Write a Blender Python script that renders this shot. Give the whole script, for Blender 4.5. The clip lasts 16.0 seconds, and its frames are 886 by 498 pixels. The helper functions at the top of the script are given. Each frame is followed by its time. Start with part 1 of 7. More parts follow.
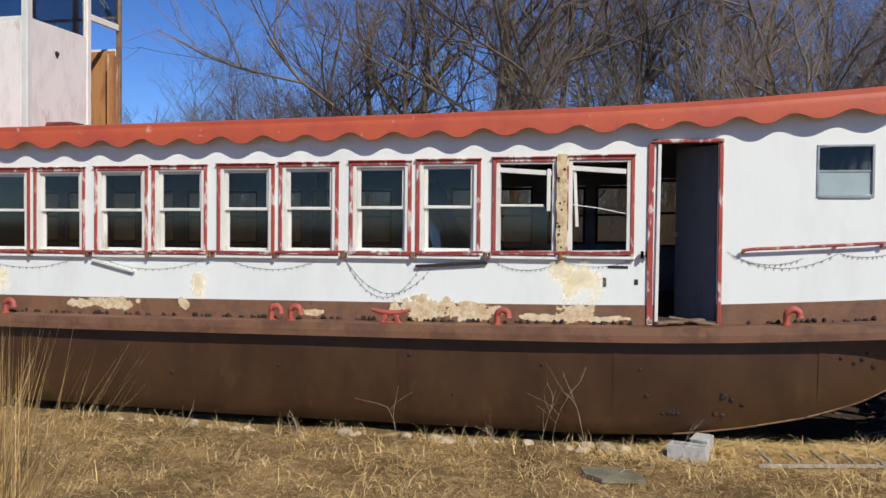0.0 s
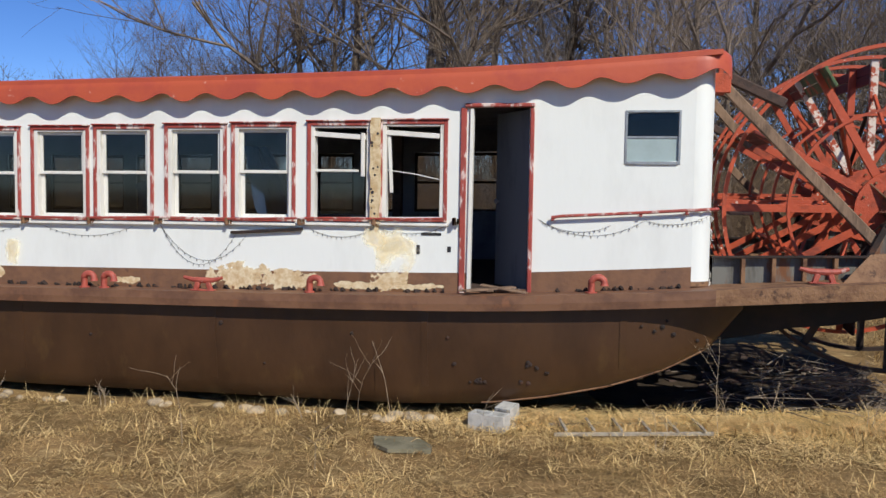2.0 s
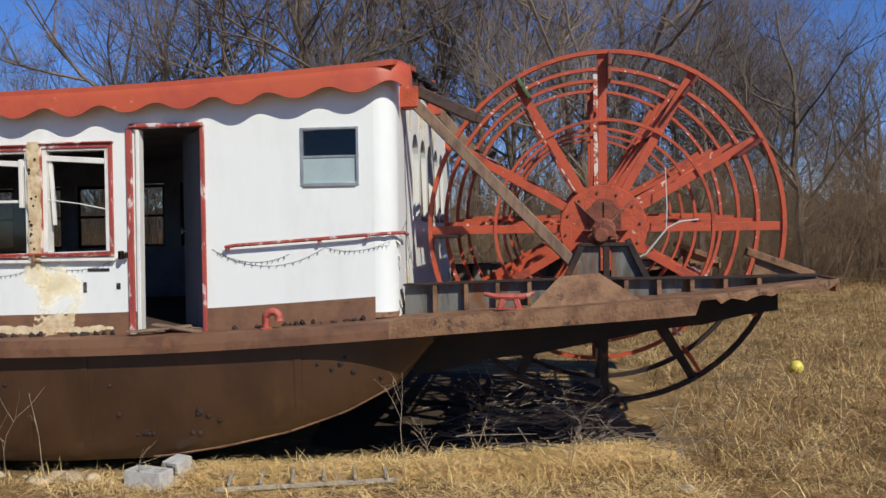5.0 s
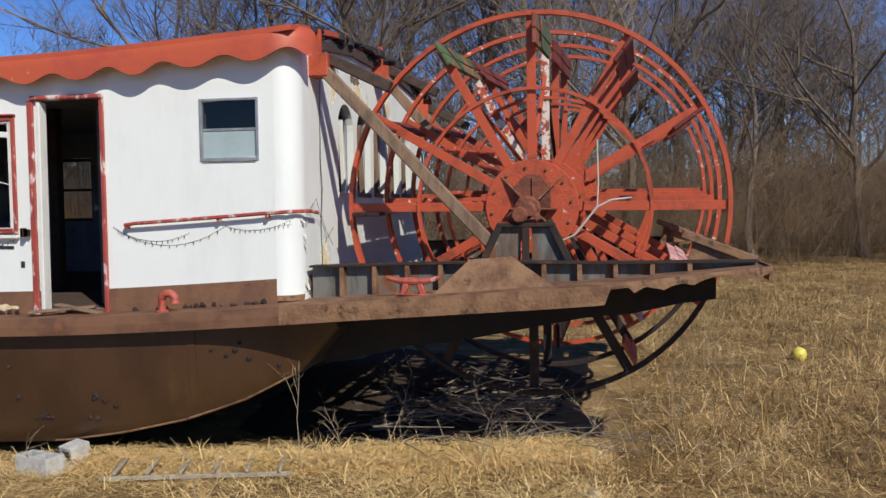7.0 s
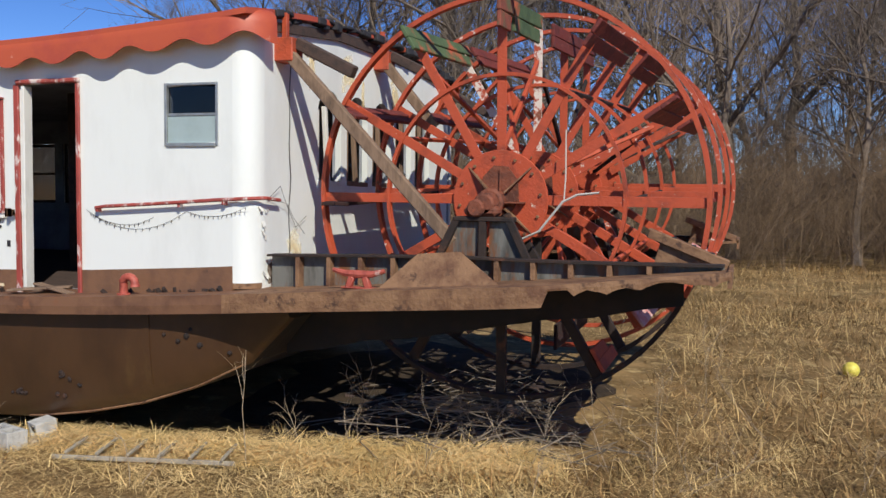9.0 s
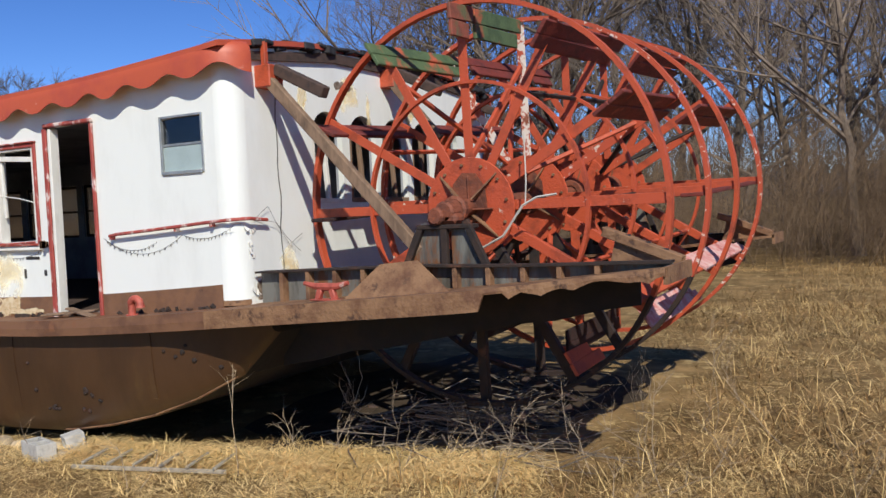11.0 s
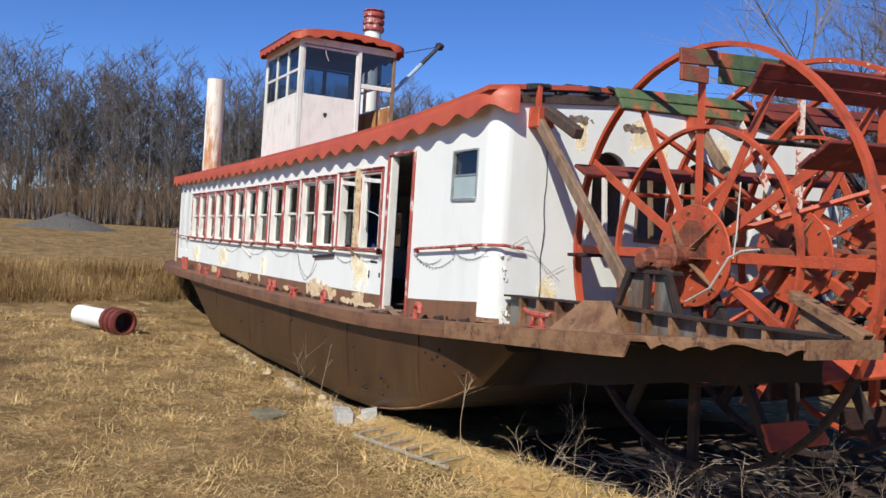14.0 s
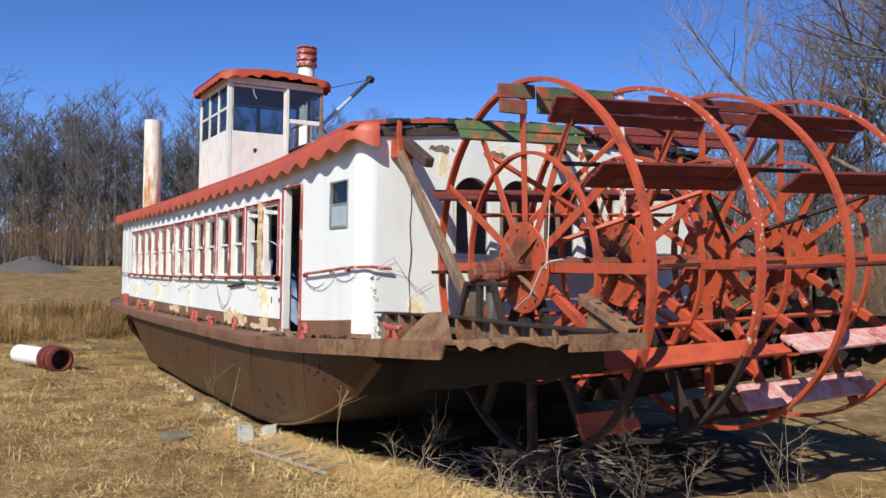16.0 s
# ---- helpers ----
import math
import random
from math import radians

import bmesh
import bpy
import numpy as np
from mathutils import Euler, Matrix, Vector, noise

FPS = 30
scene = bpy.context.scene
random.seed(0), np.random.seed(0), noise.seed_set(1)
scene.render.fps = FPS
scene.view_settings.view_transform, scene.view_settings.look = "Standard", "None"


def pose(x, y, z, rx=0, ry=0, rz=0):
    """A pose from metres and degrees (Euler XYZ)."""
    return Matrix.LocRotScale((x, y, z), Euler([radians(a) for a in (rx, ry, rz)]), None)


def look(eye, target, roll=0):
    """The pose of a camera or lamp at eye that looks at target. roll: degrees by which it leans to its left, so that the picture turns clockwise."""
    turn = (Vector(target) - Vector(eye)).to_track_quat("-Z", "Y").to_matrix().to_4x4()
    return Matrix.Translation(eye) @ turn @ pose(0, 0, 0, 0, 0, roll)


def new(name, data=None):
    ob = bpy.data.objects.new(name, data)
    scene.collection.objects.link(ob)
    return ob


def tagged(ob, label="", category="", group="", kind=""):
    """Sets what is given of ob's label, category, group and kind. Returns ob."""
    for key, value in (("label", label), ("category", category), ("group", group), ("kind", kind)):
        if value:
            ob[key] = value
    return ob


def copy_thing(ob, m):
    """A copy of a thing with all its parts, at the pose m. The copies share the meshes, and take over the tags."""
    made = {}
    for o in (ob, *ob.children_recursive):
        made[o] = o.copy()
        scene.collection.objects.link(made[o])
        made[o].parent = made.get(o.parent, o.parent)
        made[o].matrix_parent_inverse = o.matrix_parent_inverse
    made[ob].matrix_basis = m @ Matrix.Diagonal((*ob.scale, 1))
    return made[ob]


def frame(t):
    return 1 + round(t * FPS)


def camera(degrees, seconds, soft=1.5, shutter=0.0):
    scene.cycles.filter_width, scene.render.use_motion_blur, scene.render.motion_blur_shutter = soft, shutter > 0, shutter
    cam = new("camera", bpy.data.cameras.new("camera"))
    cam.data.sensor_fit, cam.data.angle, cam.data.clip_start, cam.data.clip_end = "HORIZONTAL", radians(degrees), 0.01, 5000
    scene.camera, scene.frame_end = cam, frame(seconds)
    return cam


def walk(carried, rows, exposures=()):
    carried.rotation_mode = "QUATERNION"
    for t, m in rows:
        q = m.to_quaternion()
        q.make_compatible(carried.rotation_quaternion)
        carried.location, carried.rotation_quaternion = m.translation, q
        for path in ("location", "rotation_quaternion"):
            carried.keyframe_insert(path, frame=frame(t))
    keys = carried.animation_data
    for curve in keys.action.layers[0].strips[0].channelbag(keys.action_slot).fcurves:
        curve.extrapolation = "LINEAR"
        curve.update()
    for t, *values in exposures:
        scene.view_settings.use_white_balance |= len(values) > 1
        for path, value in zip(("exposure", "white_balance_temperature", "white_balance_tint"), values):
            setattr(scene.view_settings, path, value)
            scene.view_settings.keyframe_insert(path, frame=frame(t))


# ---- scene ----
cam = camera(54.8, 16.0)
PATH = [
    (0, (-0.032, 0.759, 2.373), (-0.49, 2.706, 2.326), 0.6),
    (0.5, (0.417, 0.86, 2.371), (0.046, 2.825, 2.313), 0.4),
    (1, (0.808, 1.035, 2.368), (0.45, 3.001, 2.297), 0.2),
    (1.5, (1.173, 1.196, 2.365), (0.786, 3.156, 2.262), 0.2),
    (2, (1.559, 1.32, 2.358), (1.184, 3.281, 2.24), 0.9),
    (2.5, (1.934, 1.476, 2.35), (1.676, 3.457, 2.247), 0.8),
    (3, (2.343, 1.626, 2.342), (2.033, 3.598, 2.212), 1.8),
    (3.5, (2.742, 1.821, 2.328), (2.427, 3.794, 2.236), 1.6),
    (4, (3.144, 2.022, 2.315), (2.836, 3.996, 2.23), -0.0),
    (4.5, (3.526, 2.256, 2.304), (3.189, 4.225, 2.201), -0.4),
    (5, (3.909, 2.483, 2.301), (3.697, 4.471, 2.259), -0.8),
    (5.2, (4.061, 2.564, 2.302), (3.903, 4.557, 2.253), -0.3),
    (7.3, (5.538, 3.424, 2.37), (5.1, 5.372, 2.255), -0.7),
    (7.5, (5.674, 3.51, 2.371), (5.204, 5.451, 2.258), -0.7),
    (8, (6.03, 3.68, 2.374), (5.451, 5.592, 2.279), 0.3),
    (8.5, (6.321, 3.865, 2.38), (5.696, 5.761, 2.255), 0.4),
    (8.7, (6.446, 3.926, 2.379), (5.8, 5.814, 2.249), 0.6),
    (10.8, (7.947, 4.472, 2.305), (7.049, 6.256, 2.195), -2.2),
    (11, (8.073, 4.554, 2.301), (7.09, 6.293, 2.207), -2.6),
    (11.5, (8.431, 4.762, 2.285), (7.219, 6.353, 2.242), -2.5),
    (12, (8.801, 5.004, 2.255), (7.505, 6.528, 2.256), -1.2),
    (12.5, (9.083, 5.267, 2.267), (7.659, 6.671, 2.283), 0.5),
    (12.7, (9.222, 5.348, 2.267), (7.701, 6.647, 2.272), 1.5),
    (13, (9.427, 5.466, 2.266), (7.796, 6.623, 2.227), 2.1),
    (13.5, (9.67, 5.724, 2.289), (7.952, 6.748, 2.246), 2.8),
    (14, (10.023, 5.959, 2.291), (8.254, 6.892, 2.274), 3.6),
    (14.5, (10.28, 6.223, 2.28), (8.53, 7.19, 2.29), 2.9),
    (15, (10.607, 6.45, 2.289), (8.89, 7.472, 2.378), 2.2),
    (15.5, (10.959, 6.554, 2.286), (9.244, 7.577, 2.386), 1.1),
    (16, (11.302, 6.605, 2.294), (9.556, 7.58, 2.338), 0.9),
]
walk(cam, [(t, look(eye, target, roll)) for t, eye, target, roll in PATH],
     [(0, 0.05), (5, 0.05), (8.5, 0.10), (11, 0.18), (14, 0.30), (16, 0.36)])

# ---- sky and sun ----
SUN_DIR = Vector((0.484, -0.599, 0.637))
world = bpy.data.worlds.new("sky")
scene.world = world
world.use_nodes = True
wn = world.node_tree.nodes
sky = wn.new("ShaderNodeTexSky")
sky.sky_type = "NISHITA"
sky.sun_disc = False
sky.sun_elevation = math.asin(0.637)
sky.sun_rotation = math.atan2(SUN_DIR.x, SUN_DIR.y)
sky.altitude = 3500
sky.air_density = 1.0
sky.dust_density = 0.0
sky.ozone_density = 4.0
wn["Background"].inputs[1].default_value = 0.112
vivid = wn.new("ShaderNodeHueSaturation")
vivid.inputs["Hue"].default_value = 0.512
vivid.inputs["Saturation"].default_value = 1.2
vivid.inputs["Value"].default_value = 1.05
world.node_tree.links.new(sky.outputs[0], vivid.inputs["Color"])
world.node_tree.links.new(vivid.outputs[0], wn["Background"].inputs[0])
sun = new("sun", bpy.data.lights.new("sun", "SUN"))
sun.data.energy = 4.3
sun.data.angle = radians(0.55)
sun.data.color = (1.0, 0.962, 0.865)
sun.matrix_world = look((0, 0, 30), Vector((0, 0, 30)) - SUN_DIR)

# ---- materials ----


def mat(name, base, rough=0.7, metal=0.0, other=None, scale=3.0, detail=6.0, low=0.45, high=0.6, bump=0.15, bump_scale=30.0,
        third=None, third_scale=1.2, third_low=0.58, third_high=0.66, streak=1.0, island=0.0, objrandom=0.0, spec=0.5):
    """A worn surface: base and other colour mixed by fine noise, a third colour in larger patches, and relief.
    streak stretches the patches vertically; island and objrandom vary the value per piece."""
    m = bpy.data.materials.new(name)
    m.use_nodes = True
    nt = m.node_tree
    n, l = nt.nodes, nt.links
    bsdf = n["Principled BSDF"]
    bsdf.inputs["Roughness"].default_value = rough
    bsdf.inputs["Metallic"].default_value = metal
    bsdf.inputs["Specular IOR Level"].default_value = spec
    co = n.new("ShaderNodeTexCoord")
    geo = n.new("ShaderNodeNewGeometry")
    mp = n.new("ShaderNodeMapping")
    mp.inputs["Scale"].default_value = (1, 1, 1 / streak)
    l.new(geo.outputs["Position"], mp.inputs["Vector"])

    def noise_ramp(s, d, lo, hi):
        t = n.new("ShaderNodeTexNoise")
        t.inputs["Scale"].default_value = s
        t.inputs["Detail"].default_value = d
        t.inputs["Roughness"].default_value = 0.65
        l.new(mp.outputs[0], t.inputs["Vector"])
        r = n.new("ShaderNodeMapRange")
        r.inputs["From Min"].default_value = lo
        r.inputs["From Max"].default_value = hi
        l.new(t.outputs["Fac"], r.inputs["Value"])
        return r.outputs["Result"]

    def mix(fac, a, b):
        x = n.new("ShaderNodeMix")
        x.data_type = "RGBA"
        l.new(fac, x.inputs["Factor"])
        for v, k in ((a, 6), (b, 7)):
            if isinstance(v, tuple):
                x.inputs[k].default_value = (*v, 1)
            else:
                l.new(v, x.inputs[k])
        return x.outputs[2]

    col = mix(noise_ramp(scale, detail, low, high), base, other or tuple(c * 0.8 for c in base))
    if third:
        col = mix(noise_ramp(third_scale, 8.0, third_low, third_high), col, third)
    if island or objrandom:
        hsv = n.new("ShaderNodeHueSaturation")
        r = n.new("ShaderNodeMapRange")
        amount = island or objrandom
        r.inputs["To Min"].default_value = 1 - amount
        r.inputs["To Max"].default_value = 1 + amount
        if island:
            l.new(geo.outputs["Random Per Island"], r.inputs["Value"])
        else:
            oi = n.new("ShaderNodeObjectInfo")
            l.new(oi.outputs["Random"], r.inputs["Value"])
        l.new(r.outputs["Result"], hsv.inputs["Value"])
        l.new(col, hsv.inputs["Color"])
        col = hsv.outputs[0]
    l.new(col, bsdf.inputs["Base Color"])
    if bump:
        t = n.new("ShaderNodeTexNoise")
        t.inputs["Scale"].default_value = bump_scale
        t.inputs["Detail"].default_value = 5
        l.new(mp.outputs[0], t.inputs["Vector"])
        b = n.new("ShaderNodeBump")
        b.inputs["Strength"].default_value = bump
        b.inputs["Distance"].default_value = 0.02
        l.new(t.outputs["Fac"], b.inputs["Height"])
        l.new(b.outputs[0], bsdf.inputs["Normal"])
    return m


def glass(name, tint, gloss=0.25, rough=0.03):
    """A thin dusty pane: seen through, with a Fresnel mirror on it."""
    m = bpy.data.materials.new(name)
    m.use_nodes = True
    n, l = m.node_tree.nodes, m.node_tree.links
    n.remove(n["Principled BSDF"])
    clear, shine, mx = n.new("ShaderNodeBsdfTransparent"), n.new("ShaderNodeBsdfGlossy"), n.new("ShaderNodeMixShader")
    clear.inputs[0].default_value = (*tint, 1)
    shine.inputs["Roughness"].default_value = rough
    fr = n.new("ShaderNodeFresnel")
    fr.inputs[0].default_value = 1.5
    k = n.new("ShaderNodeMath")
    k.operation = "MULTIPLY_ADD"
    k.inputs[1].default_value = 0.35
    k.inputs[2].default_value = gloss * 0.15
    l.new(fr.outputs[0], k.inputs[0])
    l.new(k.outputs[0], mx.inputs[0])
    l.new(clear.outputs[0], mx.inputs[1])
    l.new(shine.outputs[0], mx.inputs[2])
    l.new(mx.outputs[0], n["Material Output"].inputs[0])
    return m


WHITE = mat("white_paint", (0.78, 0.795, 0.75), 0.55, other=(0.69, 0.70, 0.655), scale=1.6, low=0.5, high=0.75, bump=0.08, bump_scale=18,
            third=(0.55, 0.50, 0.42), third_scale=2.3, third_low=0.70, third_high=0.82, streak=3.0)
WHITE_OLD = mat("weathered_white_paint", (0.74, 0.72, 0.66), 0.65, other=(0.58, 0.56, 0.50), scale=5, low=0.45, high=0.75, bump=0.2,
                third=(0.42, 0.36, 0.28), third_scale=3.5, third_low=0.60, third_high=0.72, streak=2.5)
WHITE_GREY = mat("grimy_white_paint", (0.66, 0.685, 0.63), 0.7, other=(0.50, 0.52, 0.48), scale=2.2, low=0.45, high=0.72, bump=0.15, bump_scale=18,
                 third=(0.36, 0.33, 0.27), third_scale=3.5, third_low=0.64, third_high=0.76, streak=3.0)
RED = mat("red_roof_paint", (0.48, 0.089, 0.036), 0.5, other=(0.42, 0.072, 0.037), scale=2.0, bump=0.12, bump_scale=14,
          third=(0.62, 0.34, 0.25), third_scale=5.5, third_low=0.645, third_high=0.70)
RED_TRIM = mat("red_trim_paint", (0.36, 0.062, 0.045), 0.6, other=(0.28, 0.05, 0.038), scale=8, bump=0.2, bump_scale=40,
               third=(0.66, 0.54, 0.49), third_scale=9, third_low=0.53, third_high=0.60, streak=2.5)
WHEEL_RED = mat("flaking_orange_red_paint", (0.47, 0.078, 0.030), 0.55, other=(0.25, 0.050, 0.024), scale=4.5, low=0.5, high=0.68, bump=0.3, bump_scale=45,
                third=(0.60, 0.46, 0.37), third_scale=13.0, third_low=0.665, third_high=0.69)
WHEEL_PEEL = mat("peeled_orange_red_paint", (0.45, 0.075, 0.032), 0.6, other=(0.68, 0.58, 0.50), scale=15, low=0.60, high=0.63, bump=0.3, bump_scale=45,
                 third=(0.20, 0.07, 0.04), third_scale=6, third_low=0.62, third_high=0.68)
WHEEL_BARE = mat("half_bare_red_paint", (0.70, 0.61, 0.53), 0.7, other=(0.43, 0.075, 0.032), scale=11, low=0.50, high=0.54, bump=0.35, bump_scale=45,
                 third=(0.24, 0.07, 0.035), third_scale=7, third_low=0.60, third_high=0.66)
BOARD_RED = mat("dark_red_board", (0.17, 0.028, 0.020), 0.75, other=(0.10, 0.022, 0.018), scale=6, bump=0.3, bump_scale=50,
                third=(0.28, 0.06, 0.04), third_scale=3, streak=0.4)
BOARD_GREEN = mat("green_red_board", (0.085, 0.13, 0.055), 0.75, other=(0.055, 0.09, 0.04), scale=6, bump=0.3, bump_scale=50,
                  third=(0.42, 0.09, 0.04), third_scale=2.6, third_low=0.52, third_high=0.60)
BOARD_ORANGE = mat("orange_board", (0.50, 0.085, 0.030), 0.7, other=(0.40, 0.065, 0.03), scale=5, bump=0.25, bump_scale=50,
                   third=(0.25, 0.05, 0.03), third_scale=3)
BOARD_RUST = mat("faded_red_brown_board", (0.27, 0.070, 0.042), 0.8, other=(0.17, 0.055, 0.035), scale=6, bump=0.3, bump_scale=50,
                 third=(0.11, 0.115, 0.055), third_scale=3.5, third_low=0.52, third_high=0.62)
BOARD_PINK = mat("faded_pink_board", (0.55, 0.22, 0.20), 0.8, other=(0.62, 0.42, 0.38), scale=7, low=0.42, high=0.6, bump=0.25, bump_scale=50,
                 third=(0.35, 0.08, 0.07), third_scale=4)
BROWN = mat("brown_hull_paint", (0.066, 0.031, 0.0135), 0.42, other=(0.040, 0.0185, 0.0085), scale=1.7, low=0.4, high=0.68, bump=0.5, bump_scale=3.2,
            third=(0.10, 0.056, 0.020), third_scale=2.2, third_low=0.60, third_high=0.75, streak=2.0)
BROWN_BAND = mat("peeling_brown_paint", (0.20, 0.098, 0.050), 0.65, other=(0.15, 0.075, 0.042), scale=4, bump=0.2, bump_scale=25,
                 third=(0.09, 0.045, 0.03), third_scale=5, third_low=0.62, third_high=0.7)
DECK = mat("brown_deck_steel", (0.19, 0.092, 0.048), 0.6, other=(0.125, 0.058, 0.032), scale=2.5, bump=0.15, bump_scale=20,
           third=(0.20, 0.085, 0.04), third_scale=6, third_low=0.60, third_high=0.68)
RUST = mat("rusted_steel", (0.245, 0.132, 0.066), 0.8, other=(0.125, 0.056, 0.028), scale=4.5, low=0.42, high=0.64, bump=0.45, bump_scale=30,
           third=(0.070, 0.034, 0.020), third_scale=8.0, third_low=0.57, third_high=0.66)
# dark rust; on the wheel's lower arcs and spokes it stands for shade
RUST_AND_SHADE = mat("dark_rust_and_shade", (0.032, 0.018, 0.013), 0.85, other=(0.018, 0.012, 0.010), scale=6, bump=0.3, bump_scale=35,
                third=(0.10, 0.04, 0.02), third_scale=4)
STEEL_GREY = mat("rust_streaked_grey_steel", (0.155, 0.15, 0.13), 0.6, other=(0.065, 0.058, 0.048), scale=5, bump=0.2, bump_scale=30,
                 third=(0.17, 0.065, 0.022), third_scale=6, third_low=0.5, third_high=0.6, streak=4)
WOOD = mat("weathered_timber", (0.235, 0.150, 0.095), 0.85, other=(0.15, 0.095, 0.06), scale=9, bump=0.35, bump_scale=60, streak=3,
           third=(0.10, 0.065, 0.045), third_scale=5)
WOOD_DARK = mat("dark_timber", (0.075, 0.045, 0.034), 0.85, other=(0.045, 0.03, 0.024), scale=9, bump=0.35, bump_scale=60)
WOOD_ORANGE = mat("rotten_orange_plywood", (0.45, 0.22, 0.08), 0.85, other=(0.30, 0.13, 0.05), scale=5, bump=0.3, streak=4,
                  third=(0.60, 0.45, 0.28), third_scale=3)
INNER = mat("slate_panelling", (0.36, 0.375, 0.41), 0.8, other=(0.27, 0.28, 0.31), scale=2, bump=0.1)
TAR = mat("torn_black_felt", (0.018, 0.017, 0.020), 0.8, other=(0.035, 0.032, 0.034), scale=8, bump=0.5, bump_scale=25)
CREAM = mat("bare_cream_patch", (0.66, 0.53, 0.33), 0.8, other=(0.50, 0.35, 0.18), scale=9, bump=0.4, bump_scale=40,
            third=(0.22, 0.12, 0.06), third_scale=7, third_low=0.6, third_high=0.66)
DOOR_BLUE = mat("slate_blue_door", (0.118, 0.125, 0.138), 0.7, other=(0.075, 0.08, 0.09), scale=2, bump=0.06, streak=3, spec=0.15)
ALU = mat("dull_aluminium", (0.42, 0.43, 0.42), 0.4, metal=0.6, other=(0.33, 0.34, 0.33), scale=10, bump=0.05)
FROST = mat("frosted_glass", (0.36, 0.44, 0.43), 0.3, other=(0.30, 0.37, 0.36), scale=1.5, bump=0.05)
PIPE_RED = mat("faded_red_fitting", (0.42, 0.090, 0.060), 0.6, other=(0.30, 0.06, 0.04), scale=14, bump=0.2, third=(0.58, 0.40, 0.34), third_scale=12,
               third_low=0.62, third_high=0.7)
TARP = mat("blue_tarpaulin", (0.040, 0.10, 0.24), 0.5, other=(0.025, 0.07, 0.18), scale=4, bump=0.2, bump_scale=8)
WIRE = mat("dark_wire", (0.09, 0.08, 0.07), 0.6, bump=0)
WIRE_WHITE = mat("white_cable", (0.55, 0.52, 0.46), 0.6, bump=0)
STACK = mat("rust_stained_white_stack", (0.72, 0.68, 0.60), 0.6, other=(0.60, 0.53, 0.43), scale=3, bump=0.1, streak=5,
            third=(0.45, 0.18, 0.04), third_scale=3.0, third_low=0.47, third_high=0.60)
CONCRETE = mat("grey_concrete_block", (0.48, 0.465, 0.43), 0.9, other=(0.37, 0.36, 0.33), scale=12, bump=0.4, bump_scale=70)
STONE = mat("pale_stone", (0.46, 0.36, 0.23), 0.9, other=(0.35, 0.28, 0.19), scale=9, bump=0.3, objrandom=0.35)
GREY_WOOD = mat("grey_ladder_wood", (0.34, 0.30, 0.23), 0.9, other=(0.25, 0.21, 0.16), scale=12, bump=0.3)
EARTH = mat("dry_grass_ground", (0.325, 0.210, 0.094), 0.95, other=(0.145, 0.094, 0.042), scale=1.3, detail=12, low=0.37, high=0.57, bump=0.9, bump_scale=26,
            third=(0.48, 0.34, 0.16), third_scale=2.6, third_low=0.54, third_high=0.66, spec=0.1)
STRAW = mat("dry_straw", (0.52, 0.345, 0.148), 0.85, other=(0.29, 0.19, 0.078), scale=1.3, low=0.42, high=0.6, bump=0, island=0.45, spec=0.2)
STRAW_PALE = mat("pale_straw", (0.80, 0.58, 0.27), 0.85, other=(0.70, 0.50, 0.21), scale=2.0, bump=0, island=0.35, spec=0.2)
STRAW_BROWN = mat("brown_dead_grass", (0.28, 0.165, 0.068), 0.9, other=(0.17, 0.108, 0.048), scale=1.1, low=0.42, high=0.6, bump=0, island=0.4, spec=0.1)
TWIG = mat("grey_dead_twig", (0.36, 0.28, 0.19), 0.85, other=(0.24, 0.18, 0.12), scale=6, bump=0, objrandom=0.25)
BRUSHWOOD = mat("weathered_dead_sticks", (0.17, 0.135, 0.10), 0.9, other=(0.10, 0.08, 0.06), scale=6, bump=0, island=0.5)
BARK = mat("grey_brown_bark", (0.20, 0.153, 0.115), 0.9, other=(0.125, 0.097, 0.075), scale=5, bump=0.4, bump_scale=14, objrandom=0.25)
BARK_FAR = mat("far_wood_bark", (0.125, 0.108, 0.100), 0.95, other=(0.085, 0.075, 0.070), scale=0.8, bump=0, island=0.3, spec=0.1)
BRUSH = mat("brown_brush", (0.225, 0.155, 0.098), 0.95, other=(0.14, 0.095, 0.06), scale=0.6, bump=0, island=0.35, spec=0.1)
GRAVEL = mat("dark_gravel", (0.085, 0.075, 0.066), 0.95, other=(0.13, 0.115, 0.10), scale=7, bump=0.6, bump_scale=20)
SHEET_GREEN = mat("grey_green_sheet", (0.215, 0.195, 0.125), 0.8, other=(0.14, 0.13, 0.08), scale=6, bump=0.1)
YELLOW = mat("yellow_plastic", (0.72, 0.62, 0.10), 0.5, other=(0.6, 0.5, 0.08), scale=20, bump=0.1)
GLASS = glass("window_glass", (0.80, 0.82, 0.82), 0.1)
GLASS_DUSTY = glass("dusty_window_glass", (0.55, 0.57, 0.57), 0.2, 0.06)
PALE_BLUE = mat("pale_blue_pole", (0.55, 0.66, 0.74), 0.5, other=(0.45, 0.55, 0.62), scale=8, bump=0.05)
# black that puts the shade under hull and outrigger into the colour
BOTTOM_SHADE = mat("shade_black_bottom", (0.014, 0.011, 0.010), 0.85, other=(0.030, 0.018, 0.012), scale=3, low=0.5, high=0.7, bump=0.4, bump_scale=12)
HUB_RUST = mat("red_rusted_steel", (0.20, 0.058, 0.028), 0.75, other=(0.10, 0.034, 0.020), scale=7, bump=0.5, bump_scale=30,
               third=(0.30, 0.075, 0.030), third_scale=9)
# near-black ground colour that carries the shade under the stern
SOIL_SHADE = mat("shade_dark_soil", (0.060, 0.042, 0.027), 0.9, other=(0.035, 0.026, 0.018), scale=4, bump=0.8, bump_scale=14, spec=0.2)
